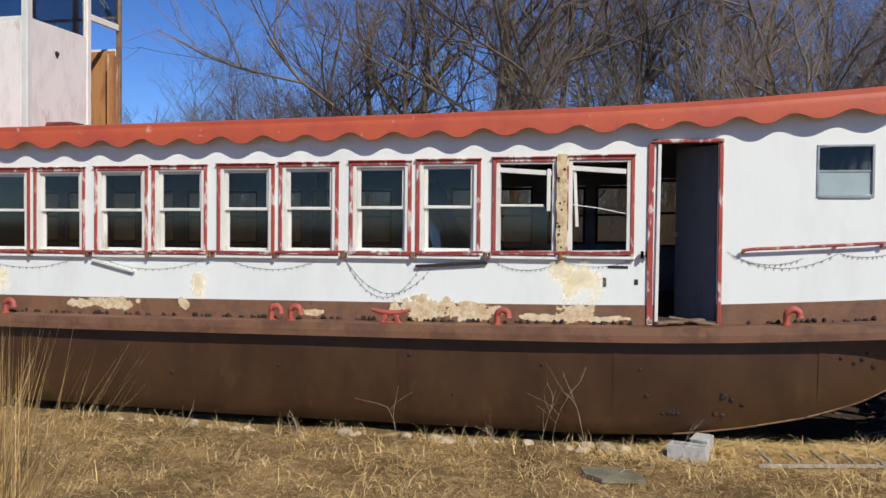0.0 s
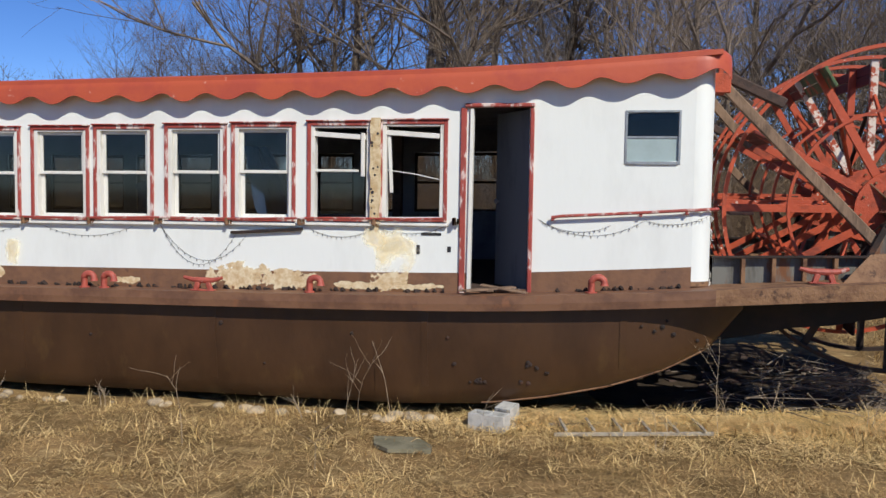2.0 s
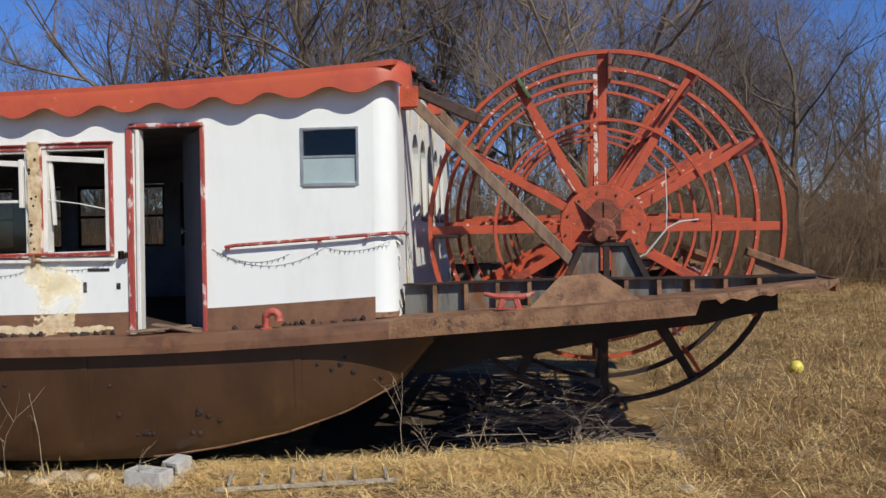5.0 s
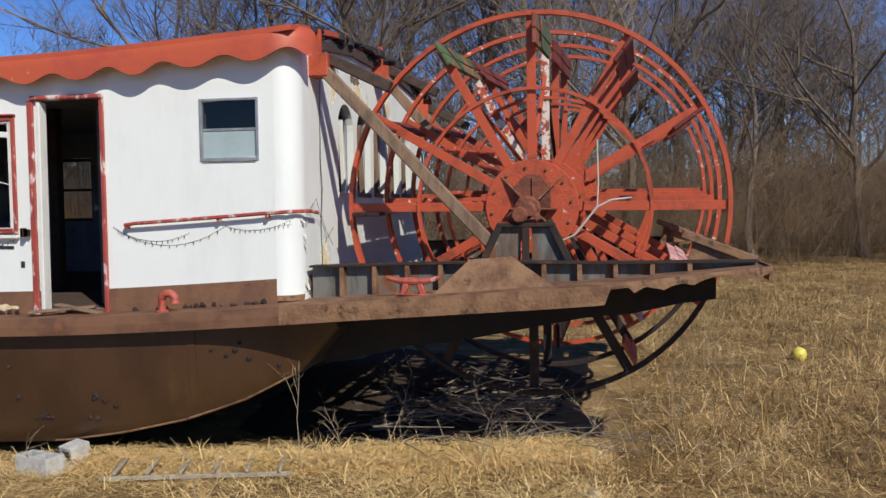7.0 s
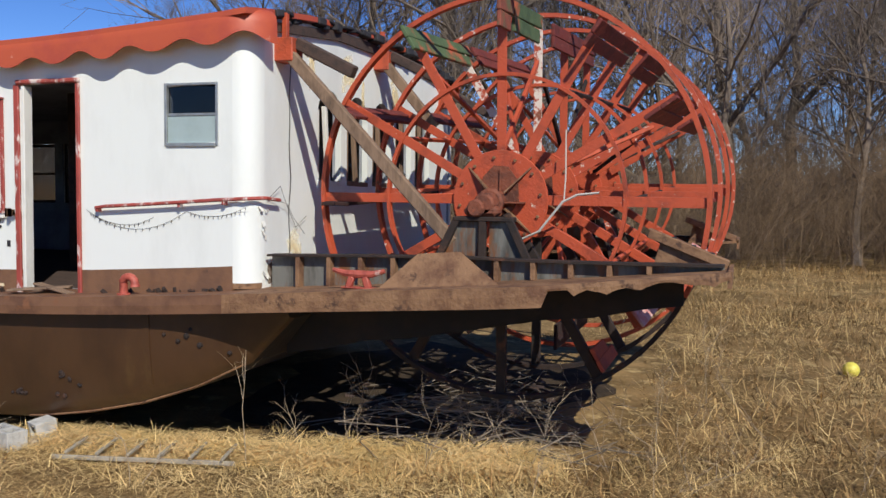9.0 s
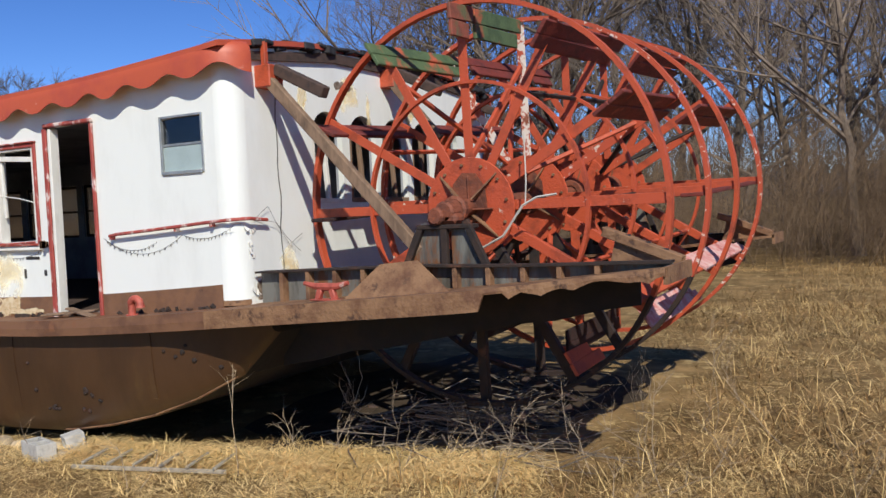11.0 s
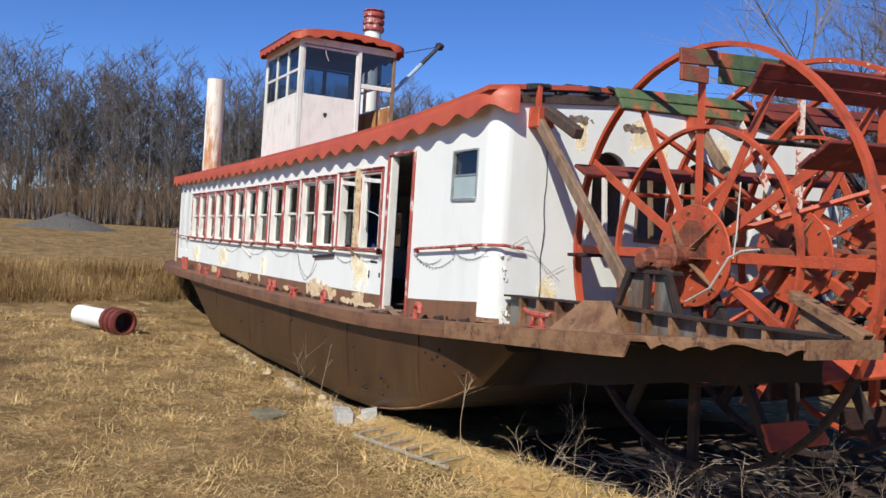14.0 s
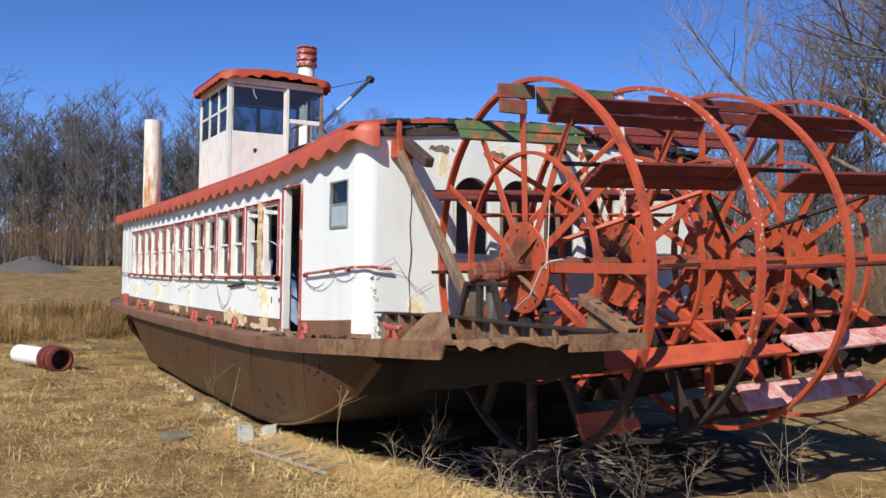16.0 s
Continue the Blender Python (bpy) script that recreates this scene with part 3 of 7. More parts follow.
def build_cabin():
    xs = [BOW, STERN - 0.2] + list(np.arange(-13.5, 2.3, 0.5)) + [v for h in HOLES for v in h[:2]]
    hs = [0.215, 2.36] + [v for h in HOLES for v in h[2:]]
    g = wall_cells(Geo(), xs, hs, HOLES, SIDE, SIDE + 0.07)
    part("side_wall", g, WHITE, boat, "white painted cabin side with worn paint")
    g = wall_cells(Geo(), xs, [0.0, 0.03, 0.215], HOLES, SIDE - 0.008, SIDE + 0.06)
    part("wall_base", g, BROWN_BAND, boat, "brown painted foot of the wall, peeling")
    g = wall_cells(Geo(), xs, hs + [0.0], HOLES, SIDE + 0.075, SIDE + 0.10)
    part("wall_lining", g, INNER, boat, "slate-grey inner panelling")
    far_holes = [(x + 0.055, x + WIN_W - 0.055, WIN_LOW + 0.05, WIN_TOP - 0.055) for x in window_spots()] + [(0.15, 0.75, 0.75, 1.9)]
    xs = [BOW, STERN] + list(np.arange(-13, 2.3, 0.5)) + [v for h in far_holes for v in h[:2]]
    hs = [0.0, 2.36] + [v for h in far_holes for v in h[2:]]
    g = wall_cells(Geo(), xs, hs, far_holes, mirror(SIDE) - 0.07, mirror(SIDE))
    part("side_wall", g, WHITE_OLD, boat, "white painted cabin side away from the field")
    g = wall_cells(Geo(), xs, hs, far_holes, mirror(SIDE) - 0.10, mirror(SIDE) - 0.075)
    part("wall_lining", g, INNER, boat, "slate-grey inner panelling")
    # plain sashes of the far side
    g = Geo()
    for a, b, c, d in far_holes:
        z0, z1 = deck(a) + c, deck(a) + d
        y = mirror(SIDE) - 0.05
        for lo, hi in (((a, y, z0), (a + 0.045, y + 0.03, z1)), ((b - 0.045, y, z0), (b, y + 0.03, z1)), ((a, y, z0), (b, y + 0.03, z0 + 0.05)),
                       ((a, y, z1 - 0.05), (b, y + 0.03, z1)), ((a, y + 0.002, (z0 + z1) / 2 - 0.02), (b, y + 0.028, (z0 + z1) / 2 + 0.02))):
            g.box(lo, hi)
    part("far_sash", g, WOOD_DARK, boat, "sashes of the far windows seen through the cabin", kind="stuff")
    for a, b, c, d in far_holes:
        g = Geo()
        g.box((a, mirror(SIDE) - 0.034, deck(a) + c), (b, mirror(SIDE) - 0.030, deck(a) + d))
        p = part("far_pane", g, GLASS_FAR, boat)
        p.visible_shadow = False
    # rounded stern corner
    for s in (1, -1):
        g = Geo()
        for lo, hi, material in ((0.0, 0.05, RUST), (0.05, 2.37, WHITE)):
            g = Geo()
            rows = []
            for h in (lo, hi):
                row = []
                for k in range(9):
                    a = math.pi / 2 * k / 8
                    x, y = STERN - 0.2 + 0.2 * math.sin(a), SIDE + 0.2 - 0.2 * math.cos(a)
                    row.append((x, y if s > 0 else mirror(y), deck(STERN) + h))
                rows.append(row)
            g.sheet(rows, 0.05, (-0.7, 0.7 * s, 0))
            part("rounded_corner", g, material, boat, "", True)
    # stern wall with a row of round-topped openings
    g, lining = Geo(), Geo()
    base = deck(STERN)
    top = lambda y: roof_z(STERN, y) - 0.055
    arches = [11.84 + 0.655 * k for k in range(5)]
    half, sill, spring = 0.26, base + 0.93, base + 1.62
    y_lo, y_hi = SIDE + 0.2, mirror(SIDE) - 0.2

    def quad(gg, pts, x0, x1):
        n = len(pts)
        gg.add([(x0, y, z) for y, z in pts] + [(x1, y, z) for y, z in pts], [tuple(range(n)), tuple(range(2 * n - 1, n - 1, -1))])

    def stern_skin(gg, x0, x1, low):
        edges = [y_lo] + [v for a in arches for v in (a - half, a + half)] + [y_hi]
        for k in range(0, len(edges), 2):
            quad(gg, [(edges[k], low), (edges[k + 1], low), (edges[k + 1], top(edges[k + 1])), (edges[k], top(edges[k]))], x0, x1)
        for a in arches:
            quad(gg, [(a - half, low), (a + half, low), (a + half, sill), (a - half, sill)], x0, x1)
            arc = [(a - half * math.cos(math.pi * k / 12), spring + half * math.sin(math.pi * k / 12)) for k in range(13)]
            for p, q in zip(arc, arc[1:]):
                quad(gg, [p, q, (q[0], top(q[0])), (p[0], top(p[0]))], x0, x1)
            ring = [(a - half, sill)] + arc + [(a + half, sill)]
            for p, q in zip(ring, ring[1:] + ring[:1]):
                gg.add([(x0, *p), (x0, *q), (x1, *q), (x1, *p)], [(0, 1, 2, 3)])

    stern_skin(g, STERN, STERN - 0.07, base)
    part("stern_wall", g, WHITE, boat, "white stern wall with round-topped openings, torn at the top")
    stern_skin(lining, STERN - 0.075, STERN - 0.10, base)
    part("wall_lining", lining, INNER, boat)
    # splintered frames left in the openings
    rng = random.Random(8)
    for a in arches:
        g = Geo()
        g.beam((STERN - 0.03, a - half + 0.03, sill), (STERN - 0.03, a - half + 0.03, spring + 0.05), 0.05, 0.04, (1, 0, 0))
        g.beam((STERN - 0.03, a + 0.02, sill), (STERN - 0.05, a + 0.05 * rng.uniform(-1, 1), spring + 0.1), 0.05, 0.045, (1, 0, 0))
        g.beam((STERN - 0.02, a - half, sill + 0.02), (STERN - 0.02, a + half, sill + 0.01), 0.06, 0.05)
        part("splintered_frame", g, rng.choice((WOOD, WHITE_OLD)), boat, "splintered window frame")
    # bow wall, floor, ceiling
    g = Geo()
    g.box((BOW, SIDE, deck(BOW)), (BOW + 0.08, mirror(SIDE), deck(BOW) + 2.36))
    part("bow_wall", g, WHITE_OLD, boat)
    g = Geo()
    fx = list(np.arange(BOW + 0.1, STERN - 0.1, 0.6)) + [STERN - 0.1]
    g.sheet([[(x, SIDE + 0.1, deck(x) + 0.02) for x in fx], [(x, mirror(SIDE) - 0.1, deck(x) + 0.02) for x in fx]], 0.01)
    part("cabin_floor", g, WOOD_DARK, boat)
    g = Geo()
    g.sheet([[(x, SIDE + 0.08, deck(x) + 2.22) for x in fx], [(x, mirror(SIDE) - 0.08, deck(x) + 2.22) for x in fx]], 0.03)
    part("cabin_ceiling", g, INNER, boat)
    # inner bulkhead behind the door and posts in the saloon
    g = Geo()
    g.box((1.05, SIDE + 0.1, deck(1)), (1.12, mirror(SIDE) - 0.1, deck(1) + 2.2))
    part("bulkhead", g, INNER, boat)
    for x in (-1.2, -4.6, -8.1, -11.2):
        g = Geo()
        g.box((x - 0.06, 12.4, deck(x)), (x + 0.06, 12.52, deck(x) + 2.2), None, 0.01)
        part("post", g, WOOD_DARK, boat)


def roof_z(x, y):
    return deck(x) + ROOF_H + 0.21 * (1 - ((y - MID) / 2.76) ** 2)


CRESTS = (-7.78, -7.21, -6.68, -6.13, -5.58, -5.04, -4.50, -3.94, -3.39, -2.87, -2.34, -1.82, -1.30, -0.74, -0.19, 0.37, 0.93, 1.45, 2.03)


def scallop(x, run):
    """How many crests of the fascia lie before x."""
    if x < CRESTS[0]:
        return (x - CRESTS[0]) / 0.545
    if x < CRESTS[-1]:
        return float(np.interp(x, CRESTS, range(len(CRESTS))))
    return len(CRESTS) - 1 + (run - (CRESTS[-1] - BOW + 0.25)) / 0.585


def build_roof():
    g = Geo()
    xs = [BOW - 0.25] + list(np.arange(-13.8, 2.4, 0.35)) + [2.4, 2.72]
    ys = [10.25 + 5.5 * k / 16 for k in range(17)]
    rng = random.Random(3)
    rows = []
    for x in xs:
        rows.append([(x + (rng.uniform(-0.10, 0.02) if x > 2.7 else 0), y, roof_z(x, y)) for y in ys])
    g.sheet(rows, 0.05)
    part("roof", g, RED, boat, "low curved red roof", True)
    # scalloped red fascia, rolled over at the top, turning the stern corner
    for s in (1, -1):
        line = [(x, 10.24, 0.0) for x in np.arange(BOW - 0.25, 2.42, 0.0483)]
        for k in range(1, 11):
            a = math.radians(80) * k / 10
            line.append((2.42 + 0.36 * math.sin(a), 10.60 - 0.36 * math.cos(a), 0.0))
        g = Geo()
        rows = [[], [], [], [], []]
        run, prev = 0.0, None
        for x, y, _ in line:
            if prev:
                run += math.hypot(x - prev[0], y - prev[1])
            prev = (x, y)
            wave = 0.5 + 0.5 * math.cos(2 * math.pi * scallop(x, run))
            low = 2.115 + 0.085 * wave ** 1.2 + 0.006 * math.sin(run * 7.3)
            z = deck(x)
            nx, ny = (0, 1) if x <= 2.42 else ((2.42 - x) / 0.36, (10.60 - y) / 0.36)
            yy = y if s > 0 else mirror(y)
            ny *= s
            rows[0].append((x + nx * 0.22, yy + ny * 0.22, z + ROOF_H + 0.045))
            rows[1].append((x + nx * 0.06, yy + ny * 0.06, z + ROOF_H + 0.015))
            rows[2].append((x + nx * 0.012, yy + ny * 0.012, z + ROOF_H - 0.03))
            rows[3].append((x, yy, z + ROOF_H - 0.1))
            rows[4].append((x - nx * 0.004, yy - ny * 0.004, z + low))
        g.sheet(rows, 0.012 * s, (0, 1, 0))
        part("scalloped_fascia", g, RED, boat, "red scalloped roof fascia", True)
    # torn black felt and boards along the stern edge of the roof
    g = Geo()
    rng = random.Random(11)
    for k in range(38):
        y = 10.75 + k * 0.128
        x = 2.60 + rng.uniform(-0.02, 0.10)
        z = roof_z(2.6, y) + 0.0
        d = rng.uniform(0.03, 0.10)
        m = pose(x, y, z - d * 0.4, rng.uniform(-12, 12), rng.uniform(-25, 5), rng.uniform(-14, 14))
        g.box((-0.09, -0.08, -d * 0.5), (0.07, 0.08, d * 0.5), m, 0.01)
    part("torn_felt", g, TAR, boat, "torn black roofing felt along the stern edge", kind="stuff")
    g = Geo()
    pts = [(10.62, 2.34), (12.0, 2.50), (14.0, 2.50), (15.38, 2.34), (15.38, 2.26), (14, 2.40), (12, 2.40), (10.62, 2.26)]
    g.prism([(y, deck(2.62) + h) for y, h in pts], "x", 2.625, 2.655)
    part("stern_header", g, WOOD_DARK, boat, "grey board under the stern roof edge")


build_hull()
build_deck()
build_cabin()
build_roof()


def build_window(x, broken=0):
    """One double-hung side window: red casing, white sashes, two panes, sill board."""
    z0, z1 = deck(x + WIN_W / 2) + WIN_LOW, deck(x + WIN_W / 2) + WIN_TOP
    x1, y = x + WIN_W, SIDE
    g = Geo()
    for lo, hi in (((x, y - 0.025, z0), (x + 0.042, y - 0.002, z1)), ((x1 - 0.042, y - 0.025, z0), (x1, y - 0.002, z1)),
                   ((x + 0.042, y - 0.027, z1 - 0.045), (x1 - 0.042, y - 0.002, z1)), ((x + 0.042, y - 0.027, z0), (x1 - 0.042, y - 0.002, z0 + 0.03))):
        g.box(lo, hi, None, 0.005)
    g.box((x - 0.01, y - 0.05, z1), (x1 + 0.01, y - 0.002, z1 + 0.015), None, 0.004)
    w = part("window", g, RED_TRIM, boat, "window with red casing and white double-hung sashes")
    g = Geo()
    a, b, c, d = x + 0.042, x1 - 0.042, z0 + 0.045, z1 - 0.045
    g.box((a, y - 0.012, c), (a + 0.042, y + 0.10, d), None, 0.003)
    g.box((b - 0.042, y - 0.012, c), (b, y + 0.10, d), None, 0.003)
    g.box((a + 0.042, y - 0.010, d - 0.022), (b - 0.042, y + 0.10, d), None, 0.003)
    part("jamb", g, WHITE_OLD, w)
    mid = (c + d) / 2 + 0.01
    a, b = a + 0.044, b - 0.044

    def sash(z_lo, z_hi, yy, name, turn=0.0):
        g = Geo()
        t = 0.042
        mm = Matrix.Translation((a, yy, z_hi)) @ pose(0, 0, 0, 0, turn, 0) @ Matrix.Translation((-a, -yy, -z_hi))
        for lo, hi in (((a, yy, z_lo), (a + t, yy + 0.03, z_hi)), ((b - t, yy, z_lo), (b, yy + 0.03, z_hi)), ((a + t, yy, z_lo), (b - t, yy + 0.03, z_lo + 0.036)),
                       ((a + t, yy, z_hi - 0.036), (b - t, yy + 0.03, z_hi))):
            g.box(lo, hi, mm, 0.004)
        return part(name, g, WHITE_OLD, w)

    def pane(z_lo, z_hi, yy, material):
        g = Geo()
        g.box((a + 0.04, yy + 0.013, z_lo + 0.034), (b - 0.04, yy + 0.017, z_hi - 0.034))
        p = part("pane", g, material, w)
        p.visible_shadow = False

    if not broken:
        sash(mid - 0.02, d - 0.022, y + 0.028, "upper_sash")
        sash(c, mid + 0.018, y + 0.062, "lower_sash")
        pane(mid - 0.02, d - 0.022, y + 0.028, GLASS)
        pane(c, mid + 0.018, y + 0.062, GLASS_DUSTY)
    else:
        g = Geo()
        g.box((a, y + 0.0, d - 0.115), (b, y + 0.03, d - 0.06), Matrix.Translation((a, 0, d)) @ pose(0, 0, 0, 0, 4, 0) @ Matrix.Translation((-a, 0, -d)), 0.004)
        if broken == 1:
            g.box((b - 0.06, y - 0.02, mid - 0.06), (b - 0.02, y + 0.02, d - 0.08), pose(0, 0, 0, 0, 0, 0), 0.004)
            g.box((a, y + 0.03, mid - 0.01), (b - 0.1, y + 0.055, mid + 0.018), None, 0.004)
            part("fallen_sash", g, WHITE_OLD, w, "loose white sash bars hanging askew")
            pane(c, mid + 0.018, y + 0.062, GLASS_DUSTY)
        else:
            g.tube([(a, y + 0.02, mid + 0.0), (a + 0.3, y + 0.03, mid - 0.04), (b, y + 0.02, mid - 0.10)], 0.006, 5)
            g.box((a - 0.005, y + 0.02, mid - 0.25), (a + 0.03, y + 0.05, d - 0.1), Matrix.Translation((a, 0, d)) @ pose(0, 0, 0, 0, -3, 0) @ Matrix.Translation((-a, 0, -d)), 0.004)
            part("fallen_sash", g, WHITE_OLD, w, "loose white sash bars hanging askew")
    g = Geo()
    g.box((x - 0.01, y - 0.055, z0 - 0.045), (x1 + 0.01, y - 0.003, z0 - 0.012), pose(0, 0, 0), 0.006)
    part("sill", g, WHITE_OLD, w)


spots = window_spots()
for n_win, wx in enumerate(spots):
    build_window(wx, {0: 1, 1: 2}.get(n_win, 0))


def build_wall_fittings():
    # thin red rail along the windows, on small brackets
    g = Geo()
    xs = np.arange(-12.2, 0.0, 0.43)
    line = [(x, SIDE - 0.075, deck(x) + WIN_LOW + 0.035 + 0.006 * math.sin(x * 3.1)) for x in xs]
    rail_a = [(-16.2, SIDE + 0.45, deck(-13) + WIN_LOW + 0.22), (-14.2, SIDE - 0.05, deck(-13) + WIN_LOW + 0.10), (-13.3, SIDE - 0.07, deck(-13) + WIN_LOW + 0.05)] + line
    g.tube(rail_a, 0.014, 6)
    rail = part("handrail", g, RED_TRIM, boat, "thin red handrail under the windows")
    g = Geo()
    for k in range(8):
        for d in (-0.07, 0.79):
            x = -1.725 - 1.72 * (k - 1) + d if k else -0.05
            if x > 0:
                continue
            z = deck(x) + WIN_LOW + 0.03
            g.box((x - 0.018, SIDE - 0.09, z - 0.07), (x + 0.018, SIDE - 0.028, z + 0.012), None, 0.006)
            g.box((x + 0.03, SIDE - 0.06, z - 0.06), (x + 0.055, SIDE - 0.028, z), None, 0.005)
    part("rail_bracket", g, RUST, rail, "rusty brackets", kind="stuff")
    # broken sill board hanging by a window
    for x, w, turn in ((-2.62, 0.85, -4), (-6.9, 0.62, 13)):
        g = Geo()
        z = deck(x) + WIN_LOW - 0.06
        g.box((0, -0.05, -0.035), (w, -0.005, 0.0), Matrix.Translation((x, SIDE, z - (0.05 if turn < 0 else 0))) @ pose(0, 0, 0, 0, turn, 0), 0.005)
        part("hanging_sill", g, RUST_AND_SHADE if turn < 0 else WHITE_OLD, boat, "broken sill board hanging askew")
    # handrail on the aft wall, carried round the corner
    g = Geo()
    pts = [(0.985, SIDE - 0.05, deck(0.985) + 0.79)]
    pts += [(x, SIDE - 0.06, deck(x) + 0.80) for x in np.arange(1.1, 2.4, 0.2)] + [(2.55, SIDE - 0.03, deck(2.5) + 0.80), (2.68, SIDE + 0.12, deck(2.6) + 0.80), (2.68, SIDE + 0.36, deck(2.6) + 0.78)]
    g.tube(pts, 0.017, 7)
    h2 = part("handrail", g, RED_TRIM, boat, "red handrail on the aft wall")
    for x in (1.0, 1.9, 2.36):
        g = Geo()
        g.box((x - 0.015, SIDE - 0.06, deck(x) + 0.755), (x + 0.015, SIDE - 0.003, deck(x) + 0.79), None, 0.004)
        part("rail_bracket", g, RED_TRIM, h2)
    # little aluminium window
    z0, z1 = deck(2.0) + 1.31, deck(2.0) + 1.83
    g = Geo()
    for lo, hi in (((1.72, SIDE - 0.012, z0 - 0.015), (1.745, SIDE + 0.05, z1 + 0.015)), ((2.255, SIDE - 0.012, z0 - 0.015), (2.28, SIDE + 0.05, z1 + 0.015)),
                   ((1.745, SIDE - 0.012, z1 - 0.008), (2.255, SIDE + 0.05, z1 + 0.015)), ((1.745, SIDE - 0.02, z0 - 0.022), (2.255, SIDE + 0.05, z0 + 0.01)),
                   ((1.745, SIDE + 0.006, (z0 + z1) / 2 - 0.012), (2.255, SIDE + 0.03, (z0 + z1) / 2 + 0.012))):
        g.box(lo, hi, None, 0.003)
    w = part("small_window", g, ALU, boat, "small aluminium window, lower pane frosted")
    g = Geo()
    g.box((1.745, SIDE + 0.014, z0 + 0.01), (2.255, SIDE + 0.02, (z0 + z1) / 2 - 0.012))
    part("frosted_pane", g, FROST, w, "pale green frosted pane")
    g = Geo()
    g.box((1.745, SIDE + 0.024, (z0 + z1) / 2 + 0.012), (2.255, SIDE + 0.029, z1 - 0.008))
    part("clear_pane", g, GLASS_SMALL, w, "dim dusty upper pane").visible_shadow = False
    # door frame, lintel, door leaf
    d0 = deck(0.4)
    g = Geo()
    g.box((0.0, SIDE - 0.03, d0 - 0.03), (0.065, SIDE - 0.002, d0 + 1.97), None, 0.008)
    g.box((0.740, SIDE - 0.03, d0 + 0.0), (0.785, SIDE - 0.002, d0 + 1.97), None, 0.008)
    g.box((0.04, SIDE - 0.05, d0 + 1.97), (0.79, SIDE - 0.002, d0 + 2.015), pose(0, 0, 0), 0.012)
    fr = part("door_frame", g, RED_TRIM, boat, "flaking red door frame")
    g = Geo()
    g.box((0.077, SIDE - 0.03, d0 + 0.0), (0.115, SIDE + 0.075, d0 + 1.96), pose(0, 0, 0, 0, 0.4, 0), 0.006)
    part("door_jamb", g, WHITE_OLD, fr, "bent white jamb board")
    g = Geo()
    m = Matrix.Translation((0.735, SIDE + 0.08, d0 + 0.03)) @ pose(0, 0, 0, 0, 0, -52)
    g.box((-0.66, -0.02, 0), (0, 0.02, 1.93), m, 0.006)
    leaf = part("door", g, DOOR_BLUE, boat, "slate blue door standing open inwards")
    g = Geo()
    g.lathe([(0.0, -0.07), (0.03, -0.065), (0.03, -0.05), (0.012, -0.04), (0.012, -0.02)], (0, 0, 0), "y", 10)
    g.v = [tuple(m @ Vector((p[0] - 0.6, p[1], p[2] + 0.95))) for p in g.v]
    part("door_knob", g, ALU, leaf)
    # splintered planks on the threshold
    g = Geo()
    g.beam((0.10, SIDE - 0.22, d0 + 0.03), (0.60, SIDE + 0.05, d0 + 0.06), 0.12, 0.02)
    g.beam((0.25, SIDE - 0.02, d0 + 0.08), (0.75, SIDE - 0.12, d0 + 0.02), 0.09, 0.02)
    g.beam((0.02, SIDE - 0.10, d0 + 0.02), (0.40, SIDE - 0.12, d0 + 0.03), 0.07, 0.02)
    part("threshold_plank", g, WOOD, boat, "splintered planks on the threshold", kind="stuff")
    # rotten post between the two broken windows
    g = Geo()
    x = spots[0] + 0.775
    g.box((x, SIDE - 0.03, deck(x) + WIN_LOW - 0.12), (x + 0.05, SIDE + 0.02, deck(x) + WIN_TOP + 0.03), pose(0, 0, 0), 0.01)
    part("rotten_post", g, CREAM, boat, "rotten cream post between broken windows")
    # rust stain board and small dark vents cut in the wall
    g = Geo()
    g.box((-0.42, SIDE - 0.006, 1.955), (-0.20, SIDE + 0.0, 1.985))
    g.box((-0.47, SIDE - 0.006, 1.75), (-0.435, SIDE + 0.0, 1.85))
    g.box((-0.13, SIDE - 0.006, 1.78), (-0.09, SIDE + 0.0, 1.84))
    part("wall_hole", g, TAR, boat, "small dark slots in the wall", kind="stuff")


build_wall_fittings()


def blob(geo, cx, cz, w, h, y, seed, n=26):
    """A ragged flat patch on the wall."""
    rng = random.Random(seed)
    ph = [rng.uniform(0, 6.28) for _ in range(5)]
    pts = []
    for k in range(n):
        a = 2 * math.pi * k / n
        r = 1 + 0.22 * math.sin(3 * a + ph[0]) + 0.16 * math.sin(5 * a + ph[1]) + 0.14 * math.sin(9 * a + ph[2]) + 0.12 * rng.uniform(-1, 1)
        pts.append((cx + w / 2 * r * math.cos(a), cz + h / 2 * r * math.sin(a)))
    geo.prism(pts, "y", y - 0.004, y)


def patch(x, h, w, t, lift, material, name, label):
    """A thin leaf on the side wall; its ragged outline comes from the material."""
    g = Geo()
    z = deck(x) + h
    g.box((x - w / 2, SIDE - 0.009 - lift, z - t / 2), (x + w / 2, SIDE - 0.0085 - lift, z + t / 2))
    ob = part(name, g, material, boat, label)
    ob.visible_shadow = False


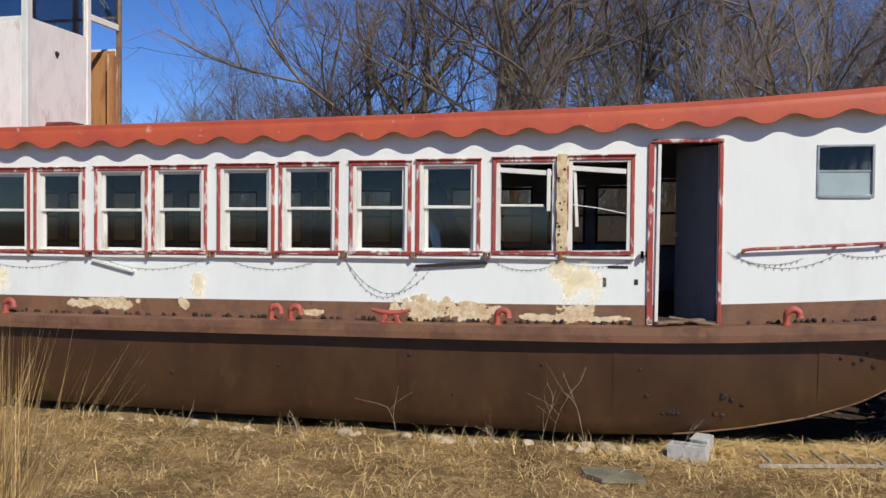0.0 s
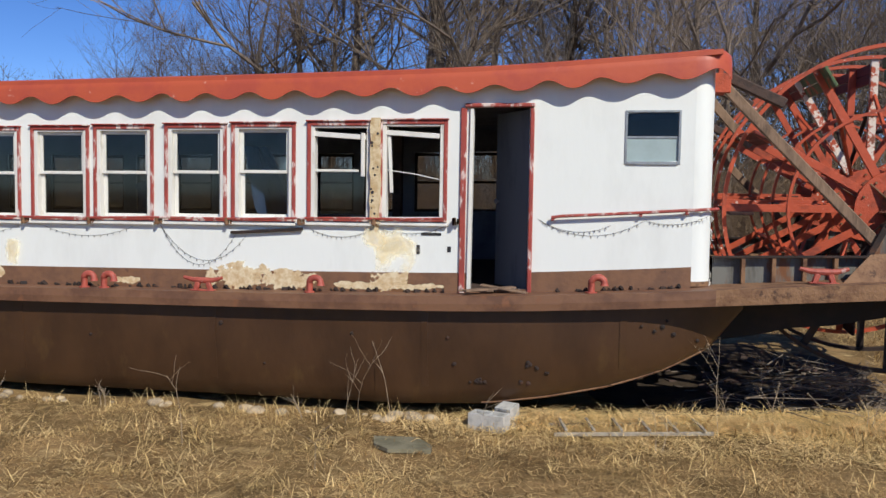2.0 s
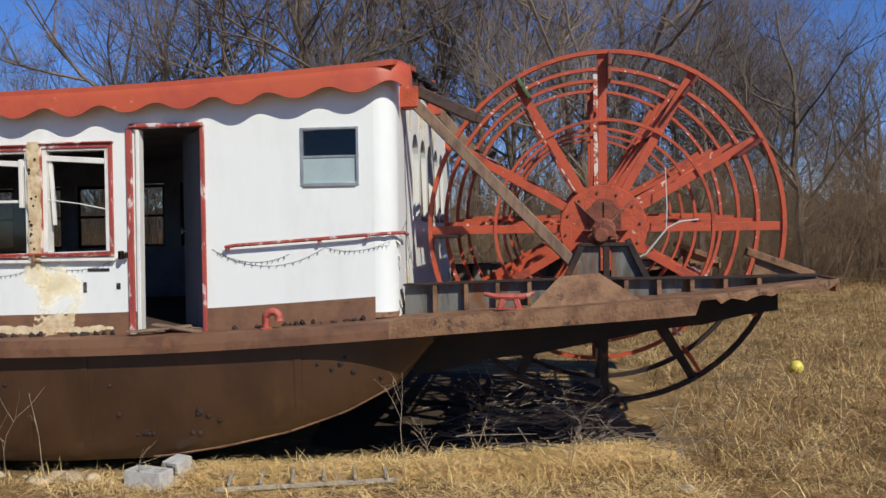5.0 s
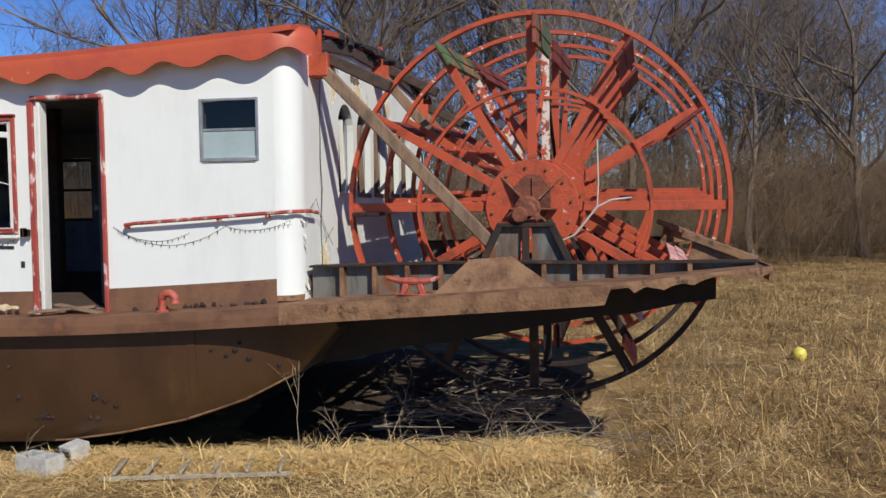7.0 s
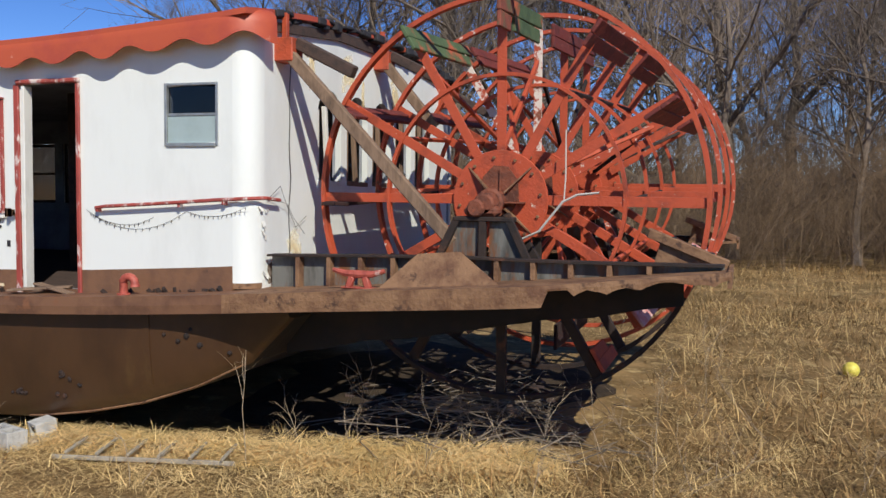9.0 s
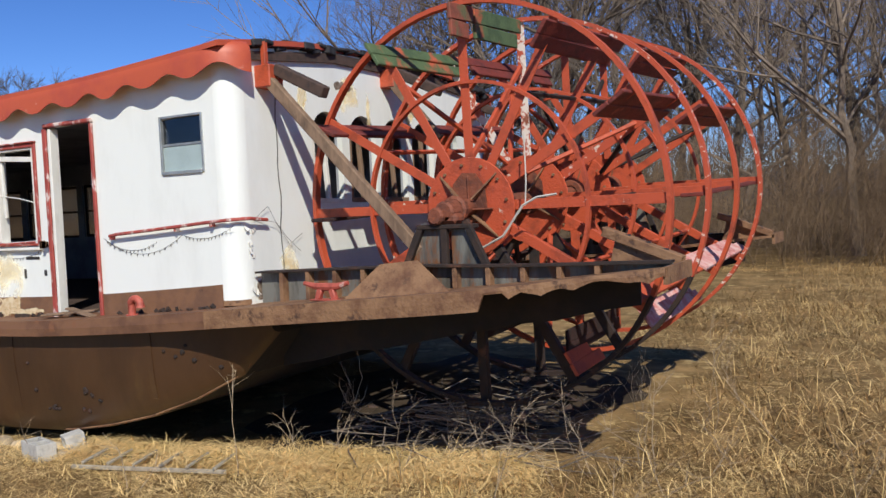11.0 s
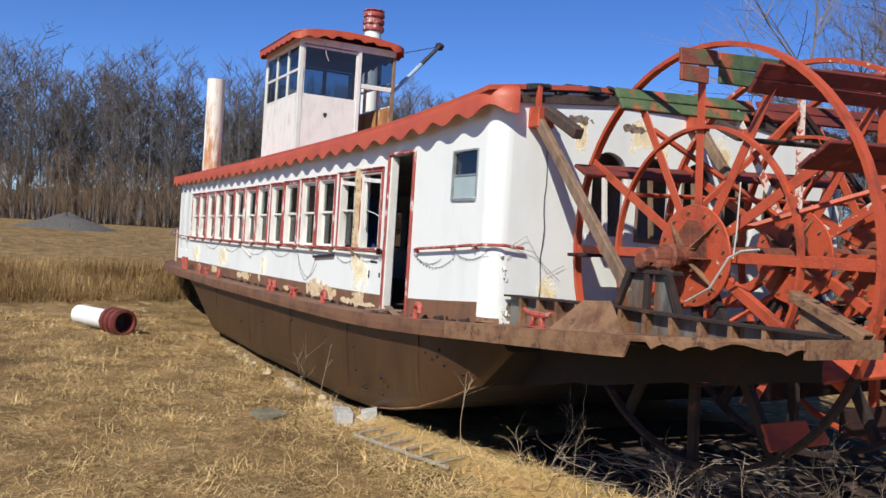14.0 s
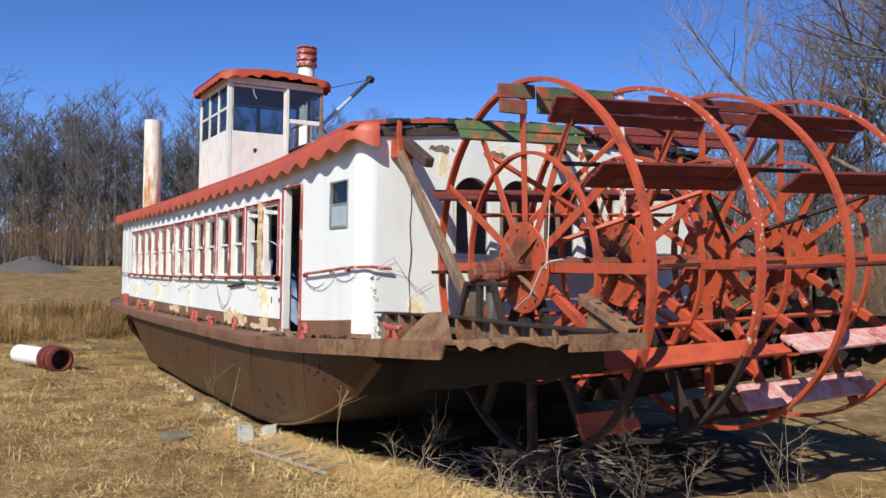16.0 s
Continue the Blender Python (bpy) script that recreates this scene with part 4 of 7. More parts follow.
def build_patches():
    """Places where the paint has come off in sheets at the foot of the wall, and stains above them."""
    spec = ((-6.6, 0.15, 0.9, 0.22), (-7.1, 0.13, 0.5, 0.15), (-2.5, 0.15, 1.0, 0.36), (-2.0, 0.12, 0.9, 0.26), (-0.75, 0.11, 0.55, 0.30), (-1.05, 0.06, 1.1, 0.10), (-0.45, 0.06, 0.6, 0.10),
            (-5.6, 0.15, 0.2, 0.2), (-9.2, 0.14, 0.7, 0.2), (-3.9, 0.08, 0.5, 0.10), (-10.8, 0.12, 0.5, 0.18))
    for k, (x, h, w, t) in enumerate(spec):
        patch(x, h, w, t, 0.002 + 0.0012 * k, SCAB, "bare_patch", "bare cream patch where brown paint has peeled")
    for k, (x, h, w, t) in enumerate(((-0.72, 0.46, 0.6, 0.55), (-8.5, 0.45, 0.9, 0.5), (-0.95, 0.62, 0.3, 0.35), (-5.4, 0.42, 0.25, 0.4), (-11.2, 0.42, 0.8, 0.45))):
        patch(x, h, w, t, 0.018 + 0.0012 * k, STAIN, "wall_stain", "rust-coloured stain on the white wall")


def build_stern_wear():
    """Ochre runs below the roof edge of the stern wall, and paint torn off along its corner and foot."""
    base = deck(STERN)
    for k, (y, h, w, t) in enumerate(((11.45, 2.0, 0.16, 0.5), (12.25, 2.08, 0.40, 0.5), (12.62, 2.0, 0.12, 0.55), (13.5, 2.0, 0.3, 0.5), (11.1, 0.35, 0.3, 0.4))):
        g = Geo()
        g.box((STERN + 0.002 + 0.001 * k, y - w / 2, base + h - t / 2), (STERN + 0.0025 + 0.001 * k, y + w / 2, base + h + t / 2))
        part("wall_stain", g, STAIN_STERN, boat, "ochre run of dirt on the stern wall").visible_shadow = False
    for k, (y, h, w, t) in enumerate(((10.70, 0.12, 0.20, 0.28), (11.05, 0.10, 0.6, 0.2), (12.15, 2.16, 0.5, 0.14), (11.40, 2.18, 0.5, 0.12))):
        g = Geo()
        g.box((STERN + 0.011 + 0.001 * k, y - w / 2, base + h - t / 2), (STERN + 0.0115 + 0.001 * k, y + w / 2, base + h + t / 2))
        part("torn_paint", g, TORN_STERN, boat, "strip where the paint has torn off the board").visible_shadow = False
    # curled flakes of white paint along the corner
    rng = random.Random(51)
    g = Geo()
    for k in range(16):
        z = base + rng.uniform(0.02, 0.75) ** 1.2
        y = 10.61 + rng.gauss(0, 0.035)
        m = pose(STERN + 0.008, y, z, rng.uniform(-30, 30), rng.uniform(-35, 10), rng.uniform(-30, 30))
        a, b = rng.uniform(0.008, 0.02), rng.uniform(0.012, 0.03)
        g.box((-0.0015, -a, -b), (0.0015, a, b), m)
    part("paint_flake", g, WHITE_OLD, boat, "curled flakes of white paint on the stern corner", kind="stuff")


build_stern_wear()


def build_peeled_post():
    """The bare post between the two broken windows beside the door."""
    rng = random.Random(33)
    zs = np.linspace(deck(-0.93) + WIN_LOW - 0.02, deck(-0.93) + WIN_TOP + 0.03, 15)
    left = [(-0.992 + rng.uniform(-0.012, 0.012), z) for z in zs]
    right = [(-0.878 + rng.uniform(-0.012, 0.012), z) for z in zs[::-1]]
    g = Geo()
    g.prism(left + right, "y", SIDE - 0.062, SIDE - 0.02)
    part("peeled_post", g, CREAM, boat, "bare cream post with paint peeled off between broken windows")
    g = Geo()
    for k in range(13):
        z = zs[0] + (zs[-1] - zs[0]) * rng.uniform(0.03, 0.97)
        x = -0.93 + rng.uniform(-0.05, 0.05)
        r = rng.uniform(0.008, 0.02)
        g.lathe([(0.0, -0.004), (r, -0.003), (r * 1.1, 0.01)], (x, SIDE - 0.062, z), "y", 7)
    part("rot_hole", g, TAR, boat, "dark rot holes in the post", kind="stuff")


build_peeled_post()


build_patches()

# ---- outriggers that carry the wheel ----


def axle_at(y):
    """The wheel's axle: it sags to the near side and is skewed a little."""
    return Vector((4.66 + 0.0314 * (y - 13), y, 2.385 + 0.0436 * (y - 13)))


def build_outrigger(far):
    """The deck runs on aft as a narrow rusty arm, with a ribbed girder, gusset and bearing stand."""
    yy = mirror if far else (lambda y: y)
    s = -1 if far else 1
    xs = [2.62 + 0.25 * k for k in range(16)] + [6.55]
    edge = lambda x: EDGE + max(0.0, x - 5.2) * 0.24
    g = Geo()
    g.sheet([[(x, yy(edge(x)), deck(x)) for x in xs], [(x, yy(10.98), deck(x)) for x in xs]], 0.03)
    arm = part("outrigger", g, RUST, boat, "rusty steel outrigger beside the paddle wheel")
    rng = random.Random(4 + far)
    # edge plate, eaten away towards the end
    g = Geo()
    fine = list(np.arange(2.62, 6.55, 0.045)) + [6.55]
    low = []
    for x in fine:
        eaten = 0.0
        if x > 5.30:
            eaten = 0.085 + 0.05 * noise.noise((x * 6, 1.3 + far, 0)) + 0.03 * rng.random()
        if 5.30 < x < 5.48:
            eaten = 0.115
        low.append(0.145 - min(max(eaten, 0), 0.12))
    g.sheet([[(x, yy(edge(x) - 0.013), deck(x) + 0.012) for x in fine], [(x, yy(edge(x) - 0.017), deck(x) - 0.06 * l / 0.145) for x, l in zip(fine, low)],
             [(x, yy(edge(x) - 0.013), deck(x) - l) for x, l in zip(fine, low)]], 0.02 * s, (0, 1, 0))
    part("edge_plate", g, RUST, arm, "rust-eaten edge plate")
    g = Geo()
    g.box((6.53, min(yy(10.28), yy(10.98)), deck(6.5) - 0.10), (6.56, max(yy(10.28), yy(10.98)), deck(6.5) + 0.02))
    part("end_plate", g, RUST, arm)
    # girder: web, top flange, ribs
    g = Geo()
    gy = yy(10.66)
    gx = [2.66 + 0.3 * k for k in range(13)] + [6.5]
    top = lambda x: deck(x) + float(np.interp(x, (2.66, 4.4, 6.5), (0.30, 0.22, 0.04)))
    g.sheet([[(x, gy, deck(x) + 0.0) for x in gx], [(x, gy, top(x)) for x in gx]], 0.015, (0, 1, 0))
    web = part("girder", g, STEEL_GREY, arm, "ribbed girder with grey rust-streaked web")
    g = Geo()
    g.sheet([[(x, gy - 0.09, top(x)) for x in gx], [(x, gy + 0.06, top(x)) for x in gx]], 0.018)
    part("flange", g, RUST_AND_SHADE, arm)
    for k, x in enumerate(gx[1:-2]):
        g = Geo()
        lo, hi = sorted((gy - 0.085 * s, gy))
        g.box((x - 0.02, lo, deck(x)), (x + 0.02, hi, top(x) - 0.02), None, 0.003)
        part("rib", g, RUST, arm)
    # sloping gusset plate
    g = Geo()
    pts = [(3.86, deck(3.86)), (4.14, deck(4.1) + 0.26), (4.50, deck(4.5) + 0.26), (4.86, deck(4.86))]
    y0, y1 = yy(10.30), yy(10.44)
    vs = []
    for t in (0.0, 0.012):
        vs += [(pts[0][0], y0 + t, pts[0][1]), (pts[1][0], y1 + t, pts[1][1]), (pts[2][0], y1 + t, pts[2][1]), (pts[3][0], y0 + t, pts[3][1])]
    g.add(vs, [(0, 1, 2, 3), (7, 6, 5, 4), (0, 4, 5, 1), (1, 5, 6, 2), (2, 6, 7, 3), (3, 7, 4, 0)])
    part("gusset", g, RUST, arm, "brown sloping gusset plate")
    # bearing stand: two grey panels between dark legs, and the axle's rusted end on it
    by = yy(10.80)
    d = deck(4.62)
    hub = axle_at(by)
    cx, top_z = hub.x, hub.z - 0.13
    st = None
    for x0, x1 in ((-0.36, -0.05), (0.05, 0.36)):
        g = Geo()
        k0, k1 = (0.62, 1.0) if x0 < 0 else (1.0, 0.62)
        pts4 = ((cx + x0, d + 0.16), (cx + x0 * k0, top_z - 0.03), (cx + x1 * k1, top_z - 0.03), (cx + x1, d + 0.16))
        g.add([(x, by + t, z) for t in (-0.02, 0.0) for x, z in pts4], [(0, 1, 2, 3), (7, 6, 5, 4), (0, 4, 5, 1), (1, 5, 6, 2), (2, 6, 7, 3), (3, 7, 4, 0)])
        if st:
            part("stand_panel", g, STEEL_GREY, st)
        else:
            st = part("bearing_stand", g, STEEL_GREY, boat, "bearing stand of rust-streaked grey steel panels")
    for a, b in (((-0.42, d + 0.10), (-0.22, top_z)), ((0.46, d + 0.02), (0.20, top_z + 0.04)), ((0.0, d + 0.14), (0.0, top_z))):
        g = Geo()
        g.beam((cx + a[0], by - 0.05 * s, a[1]), (cx + b[0], by - 0.05 * s, b[1]), 0.06, 0.05, (0, 1, 0))
        part("stand_leg", g, RUST_AND_SHADE, st)
    g = Geo()
    g.box((cx - 0.25, by - 0.08, top_z - 0.03), (cx + 0.25, by + 0.10, top_z + 0.01), None, 0.008)
    part("stand_cap", g, RUST_AND_SHADE, st)
    g = Geo()
    for dx, r, y0b, y1b, dz in ((0.0, 0.095, -0.06, 0.10, -0.02), (-0.05, 0.075, -0.12, 0.02, -0.05), (0.0, 0.12, 0.12, 0.20, 0.0)):
        lo, hi = (by + y0b * s, by + y1b * s)
        g.lathe([(0.0, lo - hub.y), (r * 0.8, lo - hub.y), (r, lo - hub.y + 0.02 * s), (r * 0.95, hi - hub.y), (0.0, hi - hub.y)], (hub.x + dx, hub.y, hub.z + dz), "y", 11)
    g.box((cx - 0.17, by - 0.06, top_z + 0.01), (cx + 0.12, by + 0.12, hub.z - 0.03), None, 0.03)
    part("bearing", g, HUB_RUST, st, "lumpy red-rusted axle bearing")
    # slotted channel lying on the end
    g = Geo()
    a, b = Vector((5.92, yy(10.90), 2.10)), Vector((6.52, yy(10.88), 1.87))
    g.beam(a, b, 0.11, 0.018)
    g.beam(a + Vector((0, -0.055, -0.03)), b + Vector((0, -0.055, -0.03)), 0.012, 0.07)
    g.beam(a + Vector((0, 0.055, -0.03)), b + Vector((0, 0.055, -0.03)), 0.012, 0.07)
    ch = part("slotted_channel", g, RUST, arm, "bent slotted steel channel")
    for k in (0.3, 0.55, 0.78):
        g = Geo()
        g.lathe([(0.0, 0.013), (0.03, 0.013), (0.03, 0.0)], a.lerp(b, k), "z", 10)
        part("slot", g, TAR, ch)
    g = Geo()
    g.add([(5.95, yy(10.88) + t, deck(5.95)) for t in (0, 0.01)] + [(6.02, yy(10.88) + t, 2.05) for t in (0, 0.01)] + [(6.45, yy(10.88) + t, deck(6.4)) for t in (0, 0.01)],
          [(0, 2, 4), (5, 3, 1), (0, 1, 3, 2), (2, 3, 5, 4), (4, 5, 1, 0)])
    part("bracket_plate", g, RUST, arm)
    # deep beam under the arm, its black colour standing for the shade there
    g = Geo()
    bxs = [2.7 + 0.4 * k for k in range(9)] + [6.2]
    g.sheet([[(x, yy(10.86), deck(x) - 0.035) for x in bxs], [(x, yy(10.86), deck(x) - float(np.interp(x, (2.7, 4.2, 6.2), (0.62, 0.42, 0.24))) - 0.05 * rng.random()) for x in bxs]], 0.02, (0, 1, 0))
    part("under_beam", g, BOTTOM_SHADE, arm, "dark beam under the outrigger")
    g = Geo()
    g.sheet([[(x, yy(10.40), deck(x) - 0.06) for x in bxs[:6]], [(x, yy(10.86), deck(x) - 0.10) for x in bxs[:6]]], 0.015)
    part("under_plate", g, RUST_AND_SHADE, arm)
    # dark boards added under the arm away from the field, hiding sunlit ground beyond
    if far:
        for k in range(11):
            x = 2.75 + 0.29 * k
            g = Geo()
            low = 0.62 + 0.12 * rng.random() - 0.03 * k
            g.prism([(x, deck(x) - 0.05), (x + 0.27, deck(x) - 0.05), (x + 0.265, deck(x) - low + 0.06 * rng.random()), (x + 0.13, deck(x) - low - 0.03), (x + 0.01, deck(x) - low)], "y", yy(10.80), yy(10.77))
            part("skirt_board", g, WOOD_DARK, arm, "added dark board hiding sunlit ground under the outrigger")
    # bracing under the arm
    for x0, x1, z1 in ((3.1, 2.75, 0.95), (4.4, 2.85, 0.9)) if far else ():
        g = Geo()
        g.beam((x0, yy(10.45), deck(x0) - 0.03), (x1, yy(10.75), z1), 0.09, 0.07)
        part("under_brace", g, RUST_AND_SHADE, arm)


build_outrigger(False)
build_outrigger(True)


def build_struts():
    """Red brackets under the roof corner, the long timber strays and the short charred stub beams."""
    for y, full in ((10.86, True), (13.0, False), (mirror(10.86), True)):
        z = roof_z(2.6, y) - 0.25 if not full else 3.62
        g = Geo()
        g.box((2.60, y - 0.10, z - 0.11), (2.80, y + 0.10, z + 0.10), None, 0.01)
        br = part("corner_bracket", g, WHEEL_RED, boat, "orange-red steel bracket at the roof edge")
        g = Geo()
        g.beam((2.79, y + 0.02, z + 0.06), (3.36, y + 0.0, z - 0.22), 0.11, 0.11, chamfer=0.012)
        part("stub_beam", g, WOOD_DARK, br, "short charred stub beam")
        g = Geo()
        if full:
            g.beam((2.76, y - 0.05, z - 0.06), (4.32, y - 0.05, deck(4.3) + 0.32), 0.075, 0.11, chamfer=0.01)
        else:
            g.beam((2.76, y - 0.05, z - 0.06), (3.35, y - 0.05, z - 0.75), 0.075, 0.11, chamfer=0.01)
        part("timber_stay", g, WOOD, boat, "weathered brown timber stay")
        g = Geo()
        g.beam((2.70, y - 0.04, z + 0.10), (2.70, y - 0.04, z + 0.32), 0.05, 0.05)
        part("bracket_post", g, WHEEL_RED, br)


build_struts()

# ---- paddle wheel ----
AXLE = Vector((4.66, 13.0, 2.385))
R_OUT, R_IN = 1.78, 1.10
RINGS = (11.25, 12.43, 13.52, 14.70)
wheel = thing("paddle_wheel", "large orange-red steel paddle wheel with broken boards on the stern", "paddle wheel", (4.66, 13.0, 0.60))


def flat_ring(r, thick, wide, y, n=72, start=0.0, end=360.0):
    """A flat hoop, or an arc of one from start to end in degrees."""
    g = Geo()
    whole = end - start >= 360
    m = n if whole else max(4, int(n * (end - start) / 360)) + 1
    for j in range(m):
        a = math.radians(start + (end - start) * j / (m if whole else m - 1))
        c, s = math.cos(a), math.sin(a)
        wob = 1 + 0.004 * math.sin(3 * a + y)
        for rr, dy in ((r, -wide / 2), (r, wide / 2), (r - thick, wide / 2), (r - thick, -wide / 2)):
            g.v.append((AXLE.x + rr * wob * c, y + dy + 0.012 * math.sin(2 * a + y * 3), AXLE.z + rr * wob * s))
    for j in range(m if whole else m - 1):
        for k in range(4):
            a, b = j * 4 + k, j * 4 + (k + 1) % 4
            c, d = ((j + 1) % m) * 4 + (k + 1) % 4, ((j + 1) % m) * 4 + k
            g.f.append((a, b, c, d))
    return g


def build_wheel():
    g = Geo()
    g.lathe([(0.0, -2.20), (0.075, -2.20), (0.075, 2.20), (0.0, 2.20)], AXLE, "y", 16)
    part("axle", g, HUB_RUST, wheel, "rusty steel axle", True)
    rng = random.Random(2)
    for i, y in enumerate(RINGS):
        peel = WHEEL_PEEL if i in (1, 3) else WHEEL_RED
        paint = WHEEL_RED if i in (0, 2) else WHEEL_PEEL
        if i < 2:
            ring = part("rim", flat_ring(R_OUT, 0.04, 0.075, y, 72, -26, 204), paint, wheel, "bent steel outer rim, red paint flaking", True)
            # lower arcs take a darker colour in place of the shade below deck
            part("lower_rim", flat_ring(R_OUT, 0.04, 0.075, y, 72, 204, 334), RUST_AND_SHADE, wheel, "lower arc of the rim, its shade put in as dark colour", True)
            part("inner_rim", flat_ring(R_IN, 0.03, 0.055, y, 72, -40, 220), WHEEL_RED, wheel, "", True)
            part("lower_inner_rim", flat_ring(R_IN, 0.03, 0.055, y, 72, 220, 320), RUST_AND_SHADE, wheel, "lower arc of the inner rim, its shade put in as dark colour", True)
        else:
            ring = part("rim", flat_ring(R_OUT, 0.04, 0.075, y), paint, wheel, "bent steel outer rim, red paint flaking", True)
            part("inner_rim", flat_ring(R_IN, 0.03, 0.055, y), WHEEL_RED, wheel, "", True)
        for k in range(12):
            a = math.radians(30 * k)
            c, s = math.cos(a), math.sin(a)
            g = Geo()
            p0 = AXLE + Vector((0.36 * c, 0, 0.36 * s))
            p1 = AXLE + Vector(((R_OUT - 0.03) * c, 0, (R_OUT - 0.03) * s))
            p0.y = p1.y = y
            g.beam(p0, p1, 0.085, 0.012, (0, 1, 0), 0.002)
            q = Vector((-s, 0, c)) * 0.036
            g.beam(p0 + q + Vector((0, 0.03, 0)), p1 + q + Vector((0, 0.03, 0)), 0.012, 0.055, (0, 1, 0), 0.002)
            # bottom spokes of the near rings are coloured dark for the same shade
            part("spoke", g, RUST_AND_SHADE if i < 2 and 8 <= k <= 10 else WHEEL_BARE if i == 1 and k in (3, 4) else rng.choice((WHEEL_RED, WHEEL_RED, WHEEL_RED, peel)), wheel)
        g = Geo()
        out = -0.05 if i < 2 else 0.05
        g.lathe([(0.09, 0.0), (0.43, 0.0), (0.435, 0.01), (0.43, 0.022), (0.09, 0.022)], (AXLE.x, y + out, AXLE.z), "y", 30)
        hub = part("hub_plate", g, WHEEL_RED, wheel, "round red hub plate with rusty rim", True)
        g = Geo()
        for k in range(12):
            a = math.radians(30 * k + 8)
            g.lathe([(0.0, -0.02), (0.014, -0.02), (0.014, 0.0)], (AXLE.x + 0.37 * math.cos(a), y + out, AXLE.z + 0.37 * math.sin(a)), "y", 6)
        part("hub_bolt", g, RUST, hub, "", kind="stuff")
        for k in range(4):
            g = Geo()
            a = math.radians(90 * k + 45 + 12 * i)
            c, s = math.cos(a), math.sin(a)
            y0 = y + out - 0.005
            y1 = y + out - (0.10 if out < 0 else -0.12)
            g.add([(AXLE.x + 0.10 * c + t * s, y0, AXLE.z + 0.10 * s - t * c) for t in (-0.006, 0.006)] + [(AXLE.x + 0.40 * c + t * s, y0, AXLE.z + 0.40 * s - t * c) for t in (-0.006, 0.006)]
                  + [(AXLE.x + 0.10 * c + t * s, y1, AXLE.z + 0.10 * s - t * c) for t in (-0.006, 0.006)], [(0, 2, 4), (5, 3, 1), (0, 1, 3, 2), (2, 3, 5, 4), (4, 5, 1, 0)])
            part("hub_web", g, RUST, hub)
        g = Geo()
        g.lathe([(0.09, -0.07), (0.14, -0.07), (0.15, -0.05), (0.15, 0.07), (0.14, 0.09), (0.09, 0.09)], (AXLE.x, y, AXLE.z), "y", 16)
        part("hub_collar", g, HUB_RUST, hub, "", True)
        # rusted plate let into the disc, with a shelf across it and a seam up the middle
        g = Geo()
        f = y + out + (-0.012 if out < 0 else 0.034)
        k = -1 if out < 0 else 1
        g.prism([(AXLE.x - 0.17, AXLE.z - 0.01), (AXLE.x - 0.15, AXLE.z + 0.20), (AXLE.x - 0.05, AXLE.z + 0.30), (AXLE.x + 0.08, AXLE.z + 0.29), (AXLE.x + 0.17, AXLE.z + 0.17), (AXLE.x + 0.18, AXLE.z - 0.01)], "y", f - 0.006, f + 0.006)
        part("hub_insert", g, HUB_RUST, hub, "red-rusted plate let into the hub")
        g = Geo()
        g.beam((AXLE.x - 0.20, f + 0.04 * k, AXLE.z - 0.02), (AXLE.x + 0.24, f + 0.04 * k, AXLE.z - 0.02), 0.09, 0.014)
        g.beam((AXLE.x + 0.01, f + 0.015 * k, AXLE.z), (AXLE.x + 0.01, f + 0.008 * k, AXLE.z + 0.27), 0.012, 0.03, (0, 1, 0))
        part("hub_shelf", g, HUB_RUST, hub)
    # cross bars that tie the rings together at the inner rim
    for k in range(0, 12, 1):
        a = math.radians(30 * k)
        c, s = math.cos(a), math.sin(a)
        if k in (0, 2, 5, 6, 7, 9, 11):
            g = Geo()
            r = R_IN - 0.02
            g.beam((AXLE.x + r * c, RINGS[0], AXLE.z + r * s), (AXLE.x + r * c, RINGS[3], AXLE.z + r * s), 0.035, 0.035, (c, 0, s))
            part("tie_bar", g, WHEEL_RED if k % 2 else RUST_AND_SHADE, wheel)
    # zigzag stiffeners between neighbouring rings
    for k in (1, 3, 4, 6, 8, 10):
        a = math.radians(30 * k)
        c, s = math.cos(a), math.sin(a)
        for i in range(3):
            r0, r1 = (0.42, 1.30) if (i + k) % 2 else (1.30, 0.42)
            g = Geo()
            g.beam((AXLE.x + r0 * c, RINGS[i] + 0.03, AXLE.z + r0 * s), (AXLE.x + r1 * c, RINGS[i + 1] - 0.03, AXLE.z + r1 * s), 0.05, 0.035, (-s, 0, c))
            part("cross_brace", g, rng.choice((WHEEL_RED, WHEEL_RED, RUST_AND_SHADE)), wheel)
